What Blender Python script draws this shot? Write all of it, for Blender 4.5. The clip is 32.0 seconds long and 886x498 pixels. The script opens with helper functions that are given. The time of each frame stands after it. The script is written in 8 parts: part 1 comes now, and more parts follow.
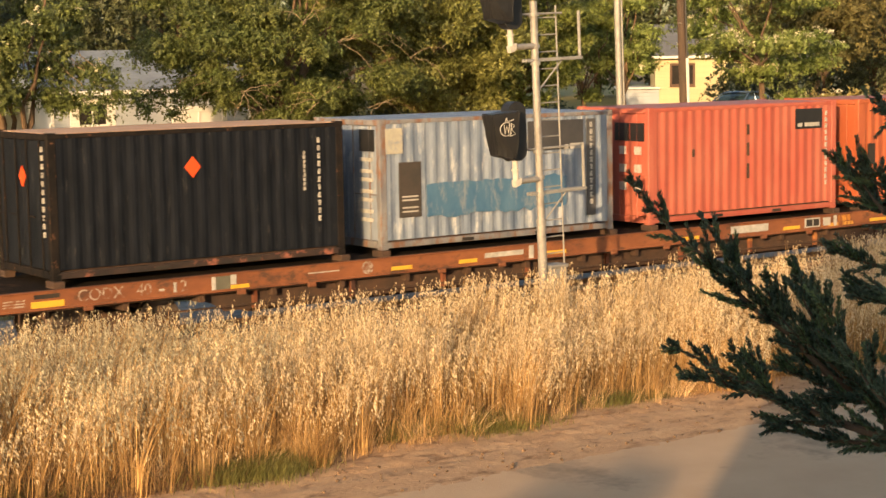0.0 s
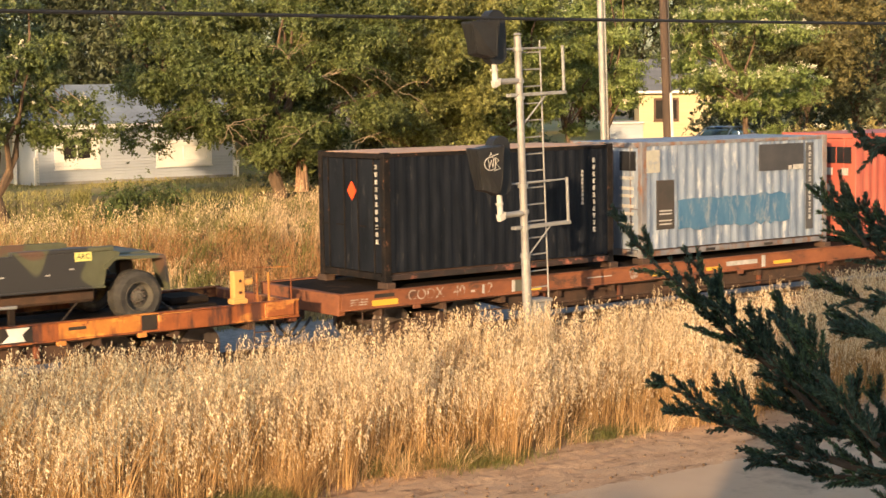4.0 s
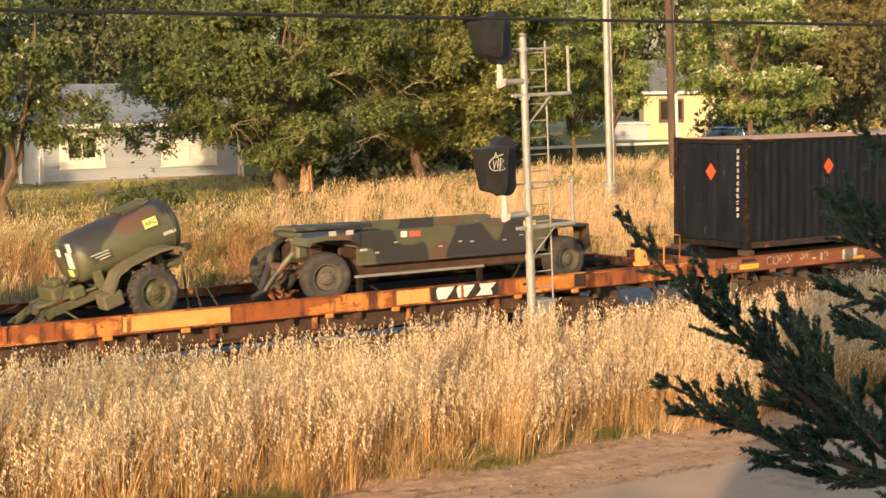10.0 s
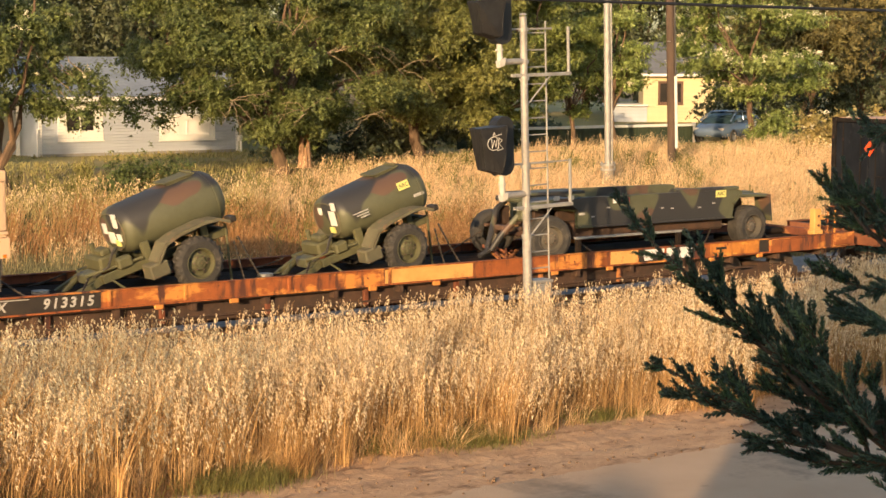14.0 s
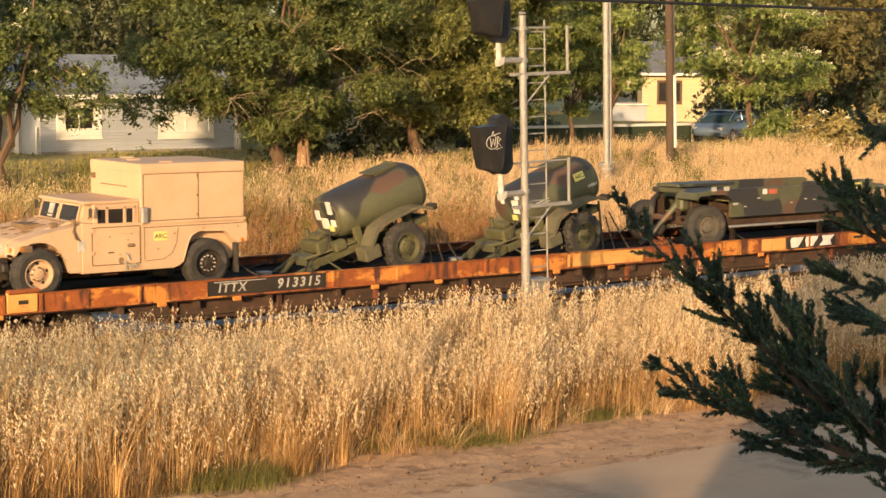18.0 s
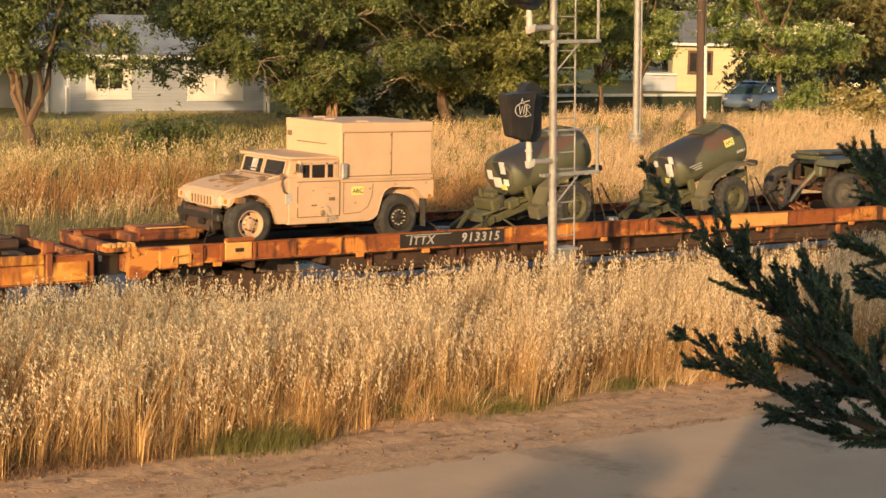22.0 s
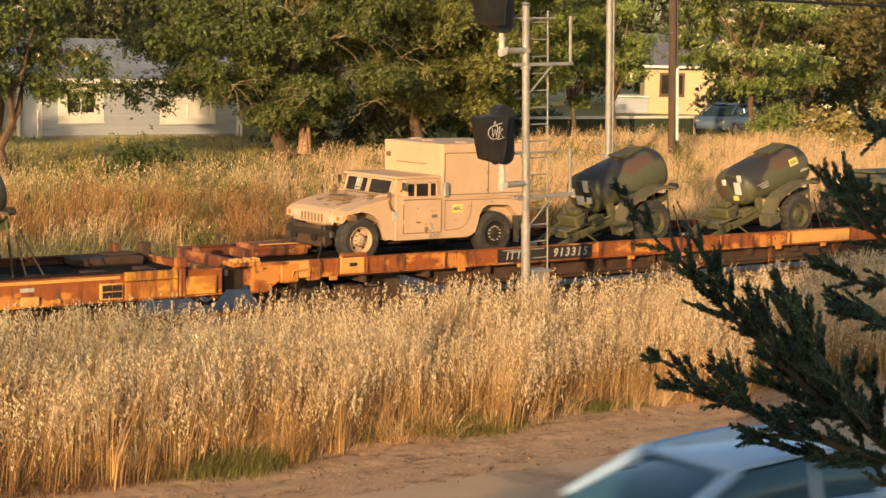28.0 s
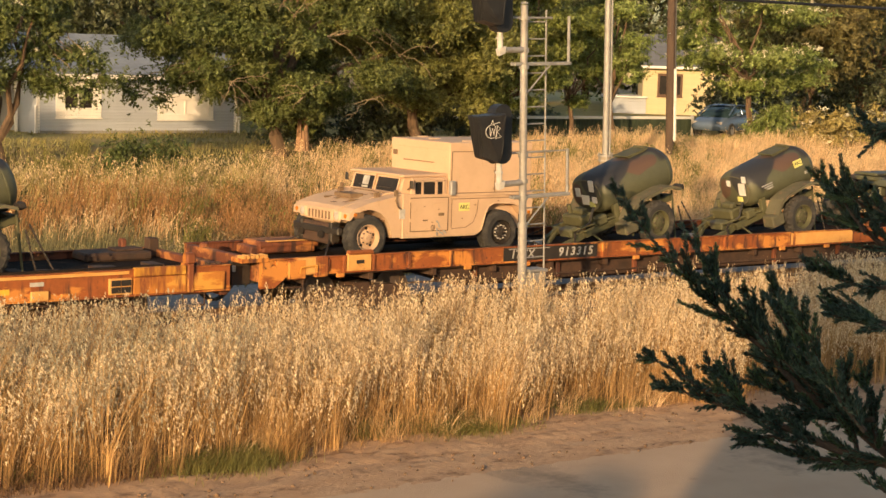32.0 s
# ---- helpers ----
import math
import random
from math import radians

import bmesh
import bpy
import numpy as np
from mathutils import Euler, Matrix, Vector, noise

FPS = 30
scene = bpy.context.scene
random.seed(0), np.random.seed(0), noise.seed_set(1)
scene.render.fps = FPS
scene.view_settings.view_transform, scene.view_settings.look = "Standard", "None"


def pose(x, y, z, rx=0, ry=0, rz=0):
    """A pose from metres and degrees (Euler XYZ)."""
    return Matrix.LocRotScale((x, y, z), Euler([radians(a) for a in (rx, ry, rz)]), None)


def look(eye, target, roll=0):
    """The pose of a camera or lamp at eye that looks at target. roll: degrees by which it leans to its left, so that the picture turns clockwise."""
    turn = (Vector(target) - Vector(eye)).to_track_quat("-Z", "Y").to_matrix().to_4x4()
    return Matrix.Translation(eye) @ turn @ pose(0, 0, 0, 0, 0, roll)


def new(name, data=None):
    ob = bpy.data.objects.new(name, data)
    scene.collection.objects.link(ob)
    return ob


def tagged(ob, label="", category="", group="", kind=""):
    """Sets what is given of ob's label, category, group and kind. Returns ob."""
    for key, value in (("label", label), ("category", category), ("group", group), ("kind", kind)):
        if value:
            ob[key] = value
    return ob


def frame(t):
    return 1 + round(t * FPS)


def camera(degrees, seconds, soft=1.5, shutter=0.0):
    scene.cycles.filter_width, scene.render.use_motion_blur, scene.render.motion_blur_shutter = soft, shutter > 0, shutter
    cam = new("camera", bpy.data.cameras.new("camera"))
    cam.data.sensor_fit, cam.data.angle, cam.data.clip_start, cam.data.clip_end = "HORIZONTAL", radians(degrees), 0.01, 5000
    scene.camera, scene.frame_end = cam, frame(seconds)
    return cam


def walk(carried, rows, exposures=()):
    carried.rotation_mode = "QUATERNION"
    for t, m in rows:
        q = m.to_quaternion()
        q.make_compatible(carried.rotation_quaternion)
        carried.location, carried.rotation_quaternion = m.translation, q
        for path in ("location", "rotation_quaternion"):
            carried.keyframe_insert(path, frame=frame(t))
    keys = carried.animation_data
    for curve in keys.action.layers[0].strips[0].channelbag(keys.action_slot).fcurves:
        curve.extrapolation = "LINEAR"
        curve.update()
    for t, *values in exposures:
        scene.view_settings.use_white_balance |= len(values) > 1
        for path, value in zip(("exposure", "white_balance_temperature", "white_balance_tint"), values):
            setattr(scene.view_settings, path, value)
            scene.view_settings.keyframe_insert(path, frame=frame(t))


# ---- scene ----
# ---- camera: stands at an upstairs window, held in the hand ----
EYE_Z = 5.35
cam = camera(28.565, 32.0, soft=1.5, shutter=0.5)
# seconds, turn to the right, tilt down, lean
VIEWS = [
    (0.0, 35.562, 6.395, 0.964),
    (0.5, 35.552, 6.604, 1.120),
    (1.0, 35.702, 6.406, 1.294),
    (1.5, 35.639, 6.204, 1.575),
    (2.0, 35.762, 5.854, 1.091),
    (2.5, 35.998, 5.136, 1.141),
    (4.5, 36.127, 5.330, 0.823),
    (5.0, 36.253, 5.359, 0.875),
    (5.5, 36.225, 5.352, 1.004),
    (6.0, 35.967, 5.380, 1.240),
    (6.5, 36.089, 5.443, 1.475),
    (7.0, 35.957, 5.483, 1.336),
    (7.5, 36.110, 5.549, 1.243),
    (8.0, 35.957, 5.148, 0.986),
    (8.5, 36.322, 4.332, 0.929),
    (9.0, 36.087, 4.944, 0.929),
    (9.5, 35.944, 5.126, 0.744),
    (10.0, 35.945, 5.268, 0.740),
    (10.5, 35.765, 5.451, 0.825),
    (11.0, 35.822, 5.528, 0.960),
    (11.5, 35.482, 5.601, 1.004),
    (12.0, 35.513, 5.611, 0.909),
    (12.5, 35.583, 5.603, 0.542),
    (13.0, 35.869, 5.594, 0.045),
    (13.5, 35.834, 5.806, -0.284),
    (14.0, 36.049, 5.964, -0.208),
    (14.5, 35.996, 6.036, -0.030),
    (16.5, 35.958, 6.081, -0.049),
    (17.0, 36.040, 6.091, -0.148),
    (17.5, 36.096, 6.093, -0.073),
    (18.0, 36.098, 6.008, -0.352),
    (18.5, 36.220, 5.992, -0.339),
    (19.0, 36.038, 6.076, -0.017),
    (19.5, 36.354, 6.122, -0.174),
    (20.0, 36.110, 6.165, -0.303),
    (20.5, 36.070, 6.269, -0.287),
    (21.0, 36.215, 6.346, -0.647),
    (21.5, 35.952, 6.812, -0.870),
    (22.0, 35.234, 7.124, -1.327),
    (22.5, 35.369, 6.951, -1.296),
    (23.0, 35.124, 6.865, -1.154),
    (23.5, 35.441, 6.778, -1.517),
    (24.0, 35.590, 6.766, -1.598),
    (24.5, 36.206, 5.954, -1.762),
    (25.0, 36.102, 5.945, -1.549),
    (25.5, 36.135, 6.011, -1.394),
    (27.5, 36.066, 6.346, -1.205),
    (28.0, 36.099, 6.358, -1.185),
    (28.5, 36.073, 6.341, -1.258),
    (29.0, 36.217, 6.322, -1.198),
    (29.5, 36.035, 6.407, -1.395),
    (30.0, 36.131, 6.443, -1.279),
    (30.5, 36.085, 6.465, -1.312),
    (31.0, 36.274, 6.427, -1.386),
    (31.5, 36.264, 6.383, -1.375),
    (32.0, 36.216, 6.399, -1.702),
]


def view(turn, down, lean):
    return pose(0, 0, EYE_Z, 90 - down, 0, -turn) @ pose(0, 0, 0, 0, 0, -lean)


walk(cam, [(t, view(a, b, r)) for t, a, b, r in VIEWS],
     exposures=((0, 0.74, 7250, 10), (3, 0.88, 6650, 10), (6, 0.92, 6380, 10), (9, 0.90, 6520, 10), (13, 0.81, 6600, 10), (17, 0.70, 6820, 10), (21, 0.58, 6980, 10), (26, 0.48, 7020, 10), (32, 0.48, 7020, 10)))

# ---- how far the train has run at each time ----
TRAIN = [
    (0.0, 11.983),
    (0.5, 12.900),
    (1.0, 13.814),
    (1.5, 14.779),
    (2.0, 15.684),
    (2.5, 16.611),
    (4.5, 20.246),
    (5.0, 21.130),
    (5.5, 21.989),
    (6.0, 22.838),
    (6.5, 23.676),
    (7.0, 24.514),
    (7.5, 25.344),
    (8.0, 26.168),
    (8.5, 26.991),
    (9.0, 27.802),
    (9.5, 28.600),
    (10.0, 29.387),
    (10.5, 30.145),
    (11.0, 30.892),
    (11.5, 31.673),
    (12.0, 32.364),
    (12.5, 33.091),
    (13.0, 33.784),
    (13.5, 34.446),
    (14.0, 35.101),
    (14.5, 35.753),
    (16.5, 38.158),
    (17.0, 38.727),
    (17.5, 39.283),
    (18.0, 39.822),
    (18.5, 40.350),
    (19.0, 40.860),
    (19.5, 41.351),
    (20.0, 41.817),
    (20.5, 42.260),
    (21.0, 42.693),
    (21.5, 43.102),
    (22.0, 43.490),
    (22.5, 43.862),
    (23.0, 44.209),
    (23.5, 44.545),
    (24.0, 44.861),
    (24.5, 45.156),
    (25.0, 45.433),
    (25.5, 45.691),
    (27.5, 46.453),
    (28.0, 46.571),
    (28.5, 46.661),
    (29.0, 46.727),
    (29.5, 46.781),
    (30.0, 46.813),
    (30.5, 46.818),
    (31.0, 46.814),
    (31.5, 46.820),
    (32.0, 46.819),
]

# ---- world, sun, exposure ----
SUN_UP = 10.5
SUN_FROM = 233.0
world = bpy.data.worlds.new("evening_sky")
scene.world = world
world.use_nodes = True
wn = world.node_tree
sky = wn.nodes.new("ShaderNodeTexSky")
sky.sky_type = "NISHITA"
sky.sun_disc = False
sky.sun_elevation = radians(SUN_UP)
sky.sun_rotation = radians(SUN_FROM)
sky.dust_density = 2.0
wn.links.new(sky.outputs[0], wn.nodes["Background"].inputs[0])
wn.nodes["Background"].inputs[1].default_value = 0.15
sun_way = Vector((math.sin(radians(SUN_FROM)) * math.cos(radians(SUN_UP)), math.cos(radians(SUN_FROM)) * math.cos(radians(SUN_UP)), math.sin(radians(SUN_UP))))
sun = new("sun", bpy.data.lights.new("sun", "SUN"))
sun.data.energy, sun.data.angle, sun.data.color = 4.1, radians(0.6), (1.0, 0.68, 0.37)
sun.matrix_world = look(sun_way * 50, (0, 0, 0))


# ---- materials ----
def mat(name, a, b=None, scale=3.0, rough=0.7, metal=0.0, bump=0.0, bscale=40.0, stain=None, sscale=1.2, sedge=0.62, island=0.0, objrand=0.0,
        stretch=(1, 1, 1), spec=0.5, sheer=0.0):
    """A surface with large and small variation; stain: a third colour in patches of its own."""
    m = bpy.data.materials.new(name)
    m.use_nodes = True
    t = m.node_tree
    n, l = t.nodes, t.links
    p = n["Principled BSDF"]
    b = b or tuple(0.7 * c for c in a)
    co = n.new("ShaderNodeTexCoord")
    mp = n.new("ShaderNodeMapping")
    mp.inputs["Scale"].default_value = stretch
    l.new(co.outputs["Object"], mp.inputs["Vector"])
    big = n.new("ShaderNodeTexNoise")
    big.inputs["Scale"].default_value, big.inputs["Detail"].default_value = scale, 8
    big.inputs["Roughness"].default_value = 0.65
    l.new(mp.outputs[0], big.inputs["Vector"])
    ramp = n.new("ShaderNodeValToRGB")
    ramp.color_ramp.elements[0].position, ramp.color_ramp.elements[1].position = 0.36, 0.64
    ramp.color_ramp.elements[0].color, ramp.color_ramp.elements[1].color = (*a, 1), (*b, 1)
    l.new(big.outputs["Fac"], ramp.inputs["Fac"])
    col = ramp.outputs["Color"]
    if stain:
        sn = n.new("ShaderNodeTexNoise")
        sn.inputs["Scale"].default_value, sn.inputs["Detail"].default_value, sn.inputs["Roughness"].default_value = sscale, 10, 0.7
        l.new(mp.outputs[0], sn.inputs["Vector"])
        sr = n.new("ShaderNodeValToRGB")
        sr.color_ramp.elements[0].position, sr.color_ramp.elements[1].position = sedge - 0.06, sedge + 0.06
        l.new(sn.outputs["Fac"], sr.inputs["Fac"])
        mx = n.new("ShaderNodeMixRGB")
        mx.inputs["Color2"].default_value = (*stain, 1)
        l.new(sr.outputs["Color"], mx.inputs["Fac"])
        l.new(col, mx.inputs["Color1"])
        col = mx.outputs["Color"]
    for amount, node, out in ((island, "ShaderNodeNewGeometry", "Random Per Island"), (objrand, "ShaderNodeObjectInfo", "Random")):
        if amount:
            g = n.new(node)
            mr = n.new("ShaderNodeMapRange")
            mr.inputs["To Min"].default_value, mr.inputs["To Max"].default_value = 1 - amount, 1 + amount
            l.new(g.outputs[out], mr.inputs["Value"])
            hs = n.new("ShaderNodeHueSaturation")
            l.new(mr.outputs[0], hs.inputs["Value"])
            l.new(col, hs.inputs["Color"])
            col = hs.outputs["Color"]
    l.new(col, p.inputs["Base Color"])
    p.inputs["Roughness"].default_value, p.inputs["Metallic"].default_value = rough, metal
    p.inputs["Specular IOR Level"].default_value = spec
    if bump:
        fine = n.new("ShaderNodeTexNoise")
        fine.inputs["Scale"].default_value, fine.inputs["Detail"].default_value = bscale, 6
        l.new(mp.outputs[0], fine.inputs["Vector"])
        bn = n.new("ShaderNodeBump")
        bn.inputs["Strength"].default_value, bn.inputs["Distance"].default_value = bump, 0.02
        l.new(fine.outputs["Fac"], bn.inputs["Height"])
        l.new(bn.outputs[0], p.inputs["Normal"])
    if sheer:
        tr = n.new("ShaderNodeBsdfTranslucent")
        l.new(col, tr.inputs["Color"])
        ms = n.new("ShaderNodeMixShader")
        ms.inputs["Fac"].default_value = sheer
        l.new(p.outputs[0], ms.inputs[1])
        l.new(tr.outputs[0], ms.inputs[2])
        l.new(ms.outputs[0], n["Material Output"].inputs["Surface"])
    return m


M_SOIL = mat("dry_soil", (0.25, 0.17, 0.09), (0.17, 0.12, 0.06), 0.8, 0.95, bump=0.6, bscale=8, stain=(0.09, 0.11, 0.03), sscale=0.5, sedge=0.6)
M_BANK = mat("far_field_ground", (0.36, 0.25, 0.11), (0.22, 0.17, 0.07), 0.5, 0.95, bump=0.7, bscale=6, stain=(0.12, 0.14, 0.04), sscale=0.12, sedge=0.55)
M_LAWN = mat("worn_lawn", (0.30, 0.255, 0.08), (0.40, 0.31, 0.12), 0.6, 0.95, bump=0.7, bscale=12)
M_DIRT = mat("packed_dirt", (0.54, 0.345, 0.20), (0.44, 0.265, 0.148), 2.2, 0.95, bump=0.9, bscale=22, stain=(0.24, 0.135, 0.072), sscale=3.0, sedge=0.58, stretch=(0.6, 1, 1))
M_ROAD = mat("dusty_asphalt", (0.50, 0.34, 0.215), (0.56, 0.39, 0.25), 0.5, 0.9, bump=0.35, bscale=60, stain=(0.28, 0.20, 0.13), sscale=0.4, sedge=0.6)
M_BALLAST = mat("track_ballast", (0.34, 0.32, 0.30), (0.20, 0.185, 0.17), 6, 0.95, bump=1.0, bscale=14, island=0.3)
M_RAIL = mat("rail_steel", (0.20, 0.12, 0.08), (0.3, 0.2, 0.15), 3, 0.5, 0.6)
M_TIE = mat("creosoted_tie", (0.09, 0.06, 0.045), (0.14, 0.11, 0.08), 5, 0.9, bump=0.4)
M_STEM = mat("dry_oat_stem", (0.64, 0.40, 0.17), (0.27, 0.155, 0.06), 3.6, 0.75, island=0.38, sheer=0.2, stretch=(1, 1, 0.3))
M_SEED = mat("dry_oat_head", (0.92, 0.77, 0.53), (0.66, 0.49, 0.29), 3.2, 0.65, island=0.22, sheer=0.3, stretch=(1, 1, 0.6))
M_SEED_GREY = mat("greyish_oat_head", (0.62, 0.57, 0.41), (0.37, 0.30, 0.19), 2.6, 0.7, island=0.32, sheer=0.25, stretch=(1, 1, 0.6))
M_BANK_SEED = mat("far_seed_head", (0.84, 0.66, 0.42), (0.66, 0.47, 0.26), 1.2, 0.75, island=0.33, sheer=0.3)
M_RUSSET_SEED = mat("russet_seed_head", (0.56, 0.34, 0.165), (0.35, 0.175, 0.07), 1.2, 0.75, island=0.4, sheer=0.3)
M_VERGE = mat("grey_green_verge_grass", (0.155, 0.15, 0.078), (0.22, 0.195, 0.10), 1.2, 0.8, island=0.35, sheer=0.2)
M_LAWN_BLADE = mat("lawn_blade", (0.27, 0.245, 0.085), (0.38, 0.31, 0.125), 0.7, 0.8, island=0.35, sheer=0.2)
M_GREEN = mat("green_weed", (0.135, 0.14, 0.035), (0.23, 0.20, 0.06), 3.0, 0.7, island=0.4, sheer=0.25)
M_THATCH = mat("brown_thatch", (0.17, 0.095, 0.042), (0.10, 0.058, 0.028), 1.0, 0.85, island=0.4, sheer=0.1)
M_FAR_STEM = mat("far_dry_grass", (0.84, 0.61, 0.36), (0.56, 0.36, 0.18), 1.3, 0.8, island=0.36, sheer=0.2, stretch=(1, 1, 0.5))
M_BROWN_STEM = mat("russet_grass", (0.27, 0.125, 0.045), (0.44, 0.245, 0.095), 1.2, 0.8, island=0.4, sheer=0.2, stretch=(1, 1, 0.5))
M_LEAF = mat("tree_leaf", (0.100, 0.131, 0.038), (0.162, 0.182, 0.055), 0.6, 0.55, island=0.5, sheer=0.3)
M_LEAF_FRESH = mat("fresh_tree_leaf", (0.105, 0.138, 0.042), (0.172, 0.196, 0.065), 0.6, 0.5, island=0.5, sheer=0.3)
M_LEAF_OLIVE = mat("olive_leaf", (0.165, 0.182, 0.050), (0.245, 0.242, 0.072), 0.5, 0.55, island=0.45, sheer=0.3)
M_LEAF_DARK = mat("dark_leaf", (0.070, 0.086, 0.044), (0.110, 0.122, 0.058), 0.5, 0.6, island=0.5, sheer=0.25)
M_LEAF_LIGHT = mat("light_leaf", (0.145, 0.185, 0.042), (0.225, 0.25, 0.068), 0.6, 0.55, island=0.4, sheer=0.3)
M_LEAF_PALE = mat("pale_green_leaf", (0.175, 0.235, 0.062), (0.28, 0.32, 0.105), 0.6, 0.55, island=0.45, sheer=0.3)
M_OLIVE_STEM = mat("olive_weed", (0.38, 0.31, 0.12), (0.52, 0.40, 0.18), 0.9, 0.8, island=0.35, sheer=0.25)
M_LEAF_BROWN = mat("browned_leaf", (0.20, 0.165, 0.058), (0.135, 0.125, 0.045), 0.6, 0.65, island=0.4, sheer=0.25)
M_BLOSSOM = mat("cream_blossom", (0.72, 0.66, 0.46), (0.8, 0.75, 0.58), 1.5, 0.7, island=0.2, sheer=0.3)
M_BARK = mat("rough_bark", (0.16, 0.10, 0.06), (0.09, 0.06, 0.04), 5, 0.9, bump=0.8, bscale=25, stretch=(1, 1, 0.3))
M_TWIG = mat("bare_twig", (0.36, 0.27, 0.18), (0.26, 0.19, 0.12), 5, 0.9)
M_NEEDLE = mat("conifer_needle", (0.078, 0.118, 0.078), (0.118, 0.168, 0.098), 6, 0.55, island=0.45, sheer=0.15)
M_NEEDLE_TIP = mat("lighter_needle", (0.115, 0.185, 0.085), (0.17, 0.24, 0.105), 6, 0.55, island=0.3, sheer=0.15)
M_STEEL = mat("galvanised_steel", (0.36, 0.35, 0.33), (0.27, 0.26, 0.25), 4, 0.55, 0.3, bump=0.1)
M_BLACK = mat("black_paint", (0.012, 0.012, 0.014), (0.02, 0.02, 0.021), 3, 0.5)
M_RUBBER = mat("tyre_rubber", (0.026, 0.025, 0.024), (0.052, 0.047, 0.042), 5, 0.85, bump=0.25, stain=(0.11, 0.095, 0.078), sscale=3.5, sedge=0.62)
M_WHITE = mat("white_paint", (0.75, 0.73, 0.70), (0.62, 0.6, 0.57), 3, 0.6)
M_YELLOW = mat("yellow_sticker", (0.70, 0.66, 0.22), (0.60, 0.56, 0.18), 3, 0.6)
M_GLASS_DARK = mat("dark_window", (0.022, 0.020, 0.020), (0.035, 0.031, 0.03), 2, 0.2, spec=0.14)


# ---- mesh helpers ----
def part(name, bm, material, parent=None, label="", smooth=False):
    bmesh.ops.recalc_face_normals(bm, faces=bm.faces)
    me = bpy.data.meshes.new(name)
    bm.to_mesh(me)
    bm.free()
    me.materials.append(material)
    if smooth:
        me.shade_smooth()
    ob = new(name, me)
    ob.parent = parent
    if label:
        tagged(ob, label)
    return ob


def again(name, ob, parent, m, label=""):
    """One more part on the mesh of another."""
    o = new(name, ob.data)
    o.parent = parent
    o.matrix_basis = m
    if label:
        tagged(o, label)
    return o


def thing(name, m, label, category, group="", kind=""):
    ob = new(name)
    ob.matrix_basis = m
    return tagged(ob, label, category, group, kind)


def hull(bm, pts):
    vs = [bm.verts.new(p) for p in pts]
    r = bmesh.ops.convex_hull(bm, input=vs)
    loose = {v for v in r["geom_interior"] + r["geom_unused"] if isinstance(v, bmesh.types.BMVert)}
    if loose:
        bmesh.ops.delete(bm, geom=list(loose), context="VERTS")


def box(bm, lo, hi, b=0.0, m=None):
    """A box from corner to corner, its edges cut by b."""
    lo, hi = [min(p, q) for p, q in zip(lo, hi)], [max(p, q) for p, q in zip(lo, hi)]
    pts = []
    if b <= 0:
        pts = [(x, y, z) for x in (lo[0], hi[0]) for y in (lo[1], hi[1]) for z in (lo[2], hi[2])]
    else:
        b = min(b, *(0.45 * (h - a) for a, h in zip(lo, hi)))
        for sx in (0, 1):
            for sy in (0, 1):
                for sz in (0, 1):
                    c = [(lo, hi)[s][i] for i, s in enumerate((sx, sy, sz))]
                    d = [b if s == 0 else -b for s in (sx, sy, sz)]
                    for a in range(3):
                        pts.append(tuple(c[i] if i == a else c[i] + d[i] for i in range(3)))
    if m is not None:
        pts = [m @ Vector(p) for p in pts]
    hull(bm, pts)
    return bm


def B(lo, hi, b=0.0, m=None):
    return box(bmesh.new(), lo, hi, b, m)


def rod(bm, p, q, r, r2=None, n=8):
    """A round bar from p to q."""
    p, q = Vector(p), Vector(q)
    r2 = r if r2 is None else r2
    turn = (q - p).to_track_quat("Z", "Y").to_matrix()
    rings = []
    for c, rr in ((p, r), (q, r2)):
        rings.append([bm.verts.new(c + turn @ Vector((rr * math.cos(2 * math.pi * i / n), rr * math.sin(2 * math.pi * i / n), 0))) for i in range(n)])
    for i in range(n):
        bm.faces.new((rings[0][i], rings[0][(i + 1) % n], rings[1][(i + 1) % n], rings[1][i]))
    bm.faces.new(rings[0][::-1])
    bm.faces.new(rings[1])
    return bm


def R(p, q, r, r2=None, n=8):
    return rod(bmesh.new(), p, q, r, r2, n)


def spin(bm, profile, n=28, axis="Y", m=None, caps=True, lug=0.0):
    """A turned body from (radius, along) pairs round an axis."""
    rings = []
    top_r = max(q[0] for q in profile)
    for rr, a in profile:
        ring = []
        for i in range(n):
            rk = rr * (1 - lug * (rr > 0.9 * top_r and (i // 2 + (a > 0)) % 2))
            c, s = rk * math.cos(2 * math.pi * i / n), rk * math.sin(2 * math.pi * i / n)
            v = Vector({"Y": (c, a, s), "X": (a, c, s), "Z": (c, s, a)}[axis])
            ring.append(bm.verts.new(m @ v if m is not None else v))
        rings.append(ring)
    for u, v in zip(rings, rings[1:]):
        for i in range(n):
            bm.faces.new((u[i], u[(i + 1) % n], v[(i + 1) % n], v[i]))
    if caps:
        bm.faces.new(rings[0][::-1])
        bm.faces.new(rings[-1])
    return bm


def tube(bm, pts, radii, n=7):
    """One bent round bar through all the points."""
    P = [Vector(p) for p in pts]
    rings = []
    for i, p in enumerate(P):
        d = (P[min(i + 1, len(P) - 1)] - P[max(i - 1, 0)]).normalized()
        turn = d.to_track_quat("Z", "Y").to_matrix()
        r = radii[i] if hasattr(radii, "__len__") else radii
        rings.append([p + turn @ Vector((r * math.cos(2 * math.pi * k / n), r * math.sin(2 * math.pi * k / n), 0)) for k in range(n)])
    return loft(bm, rings)


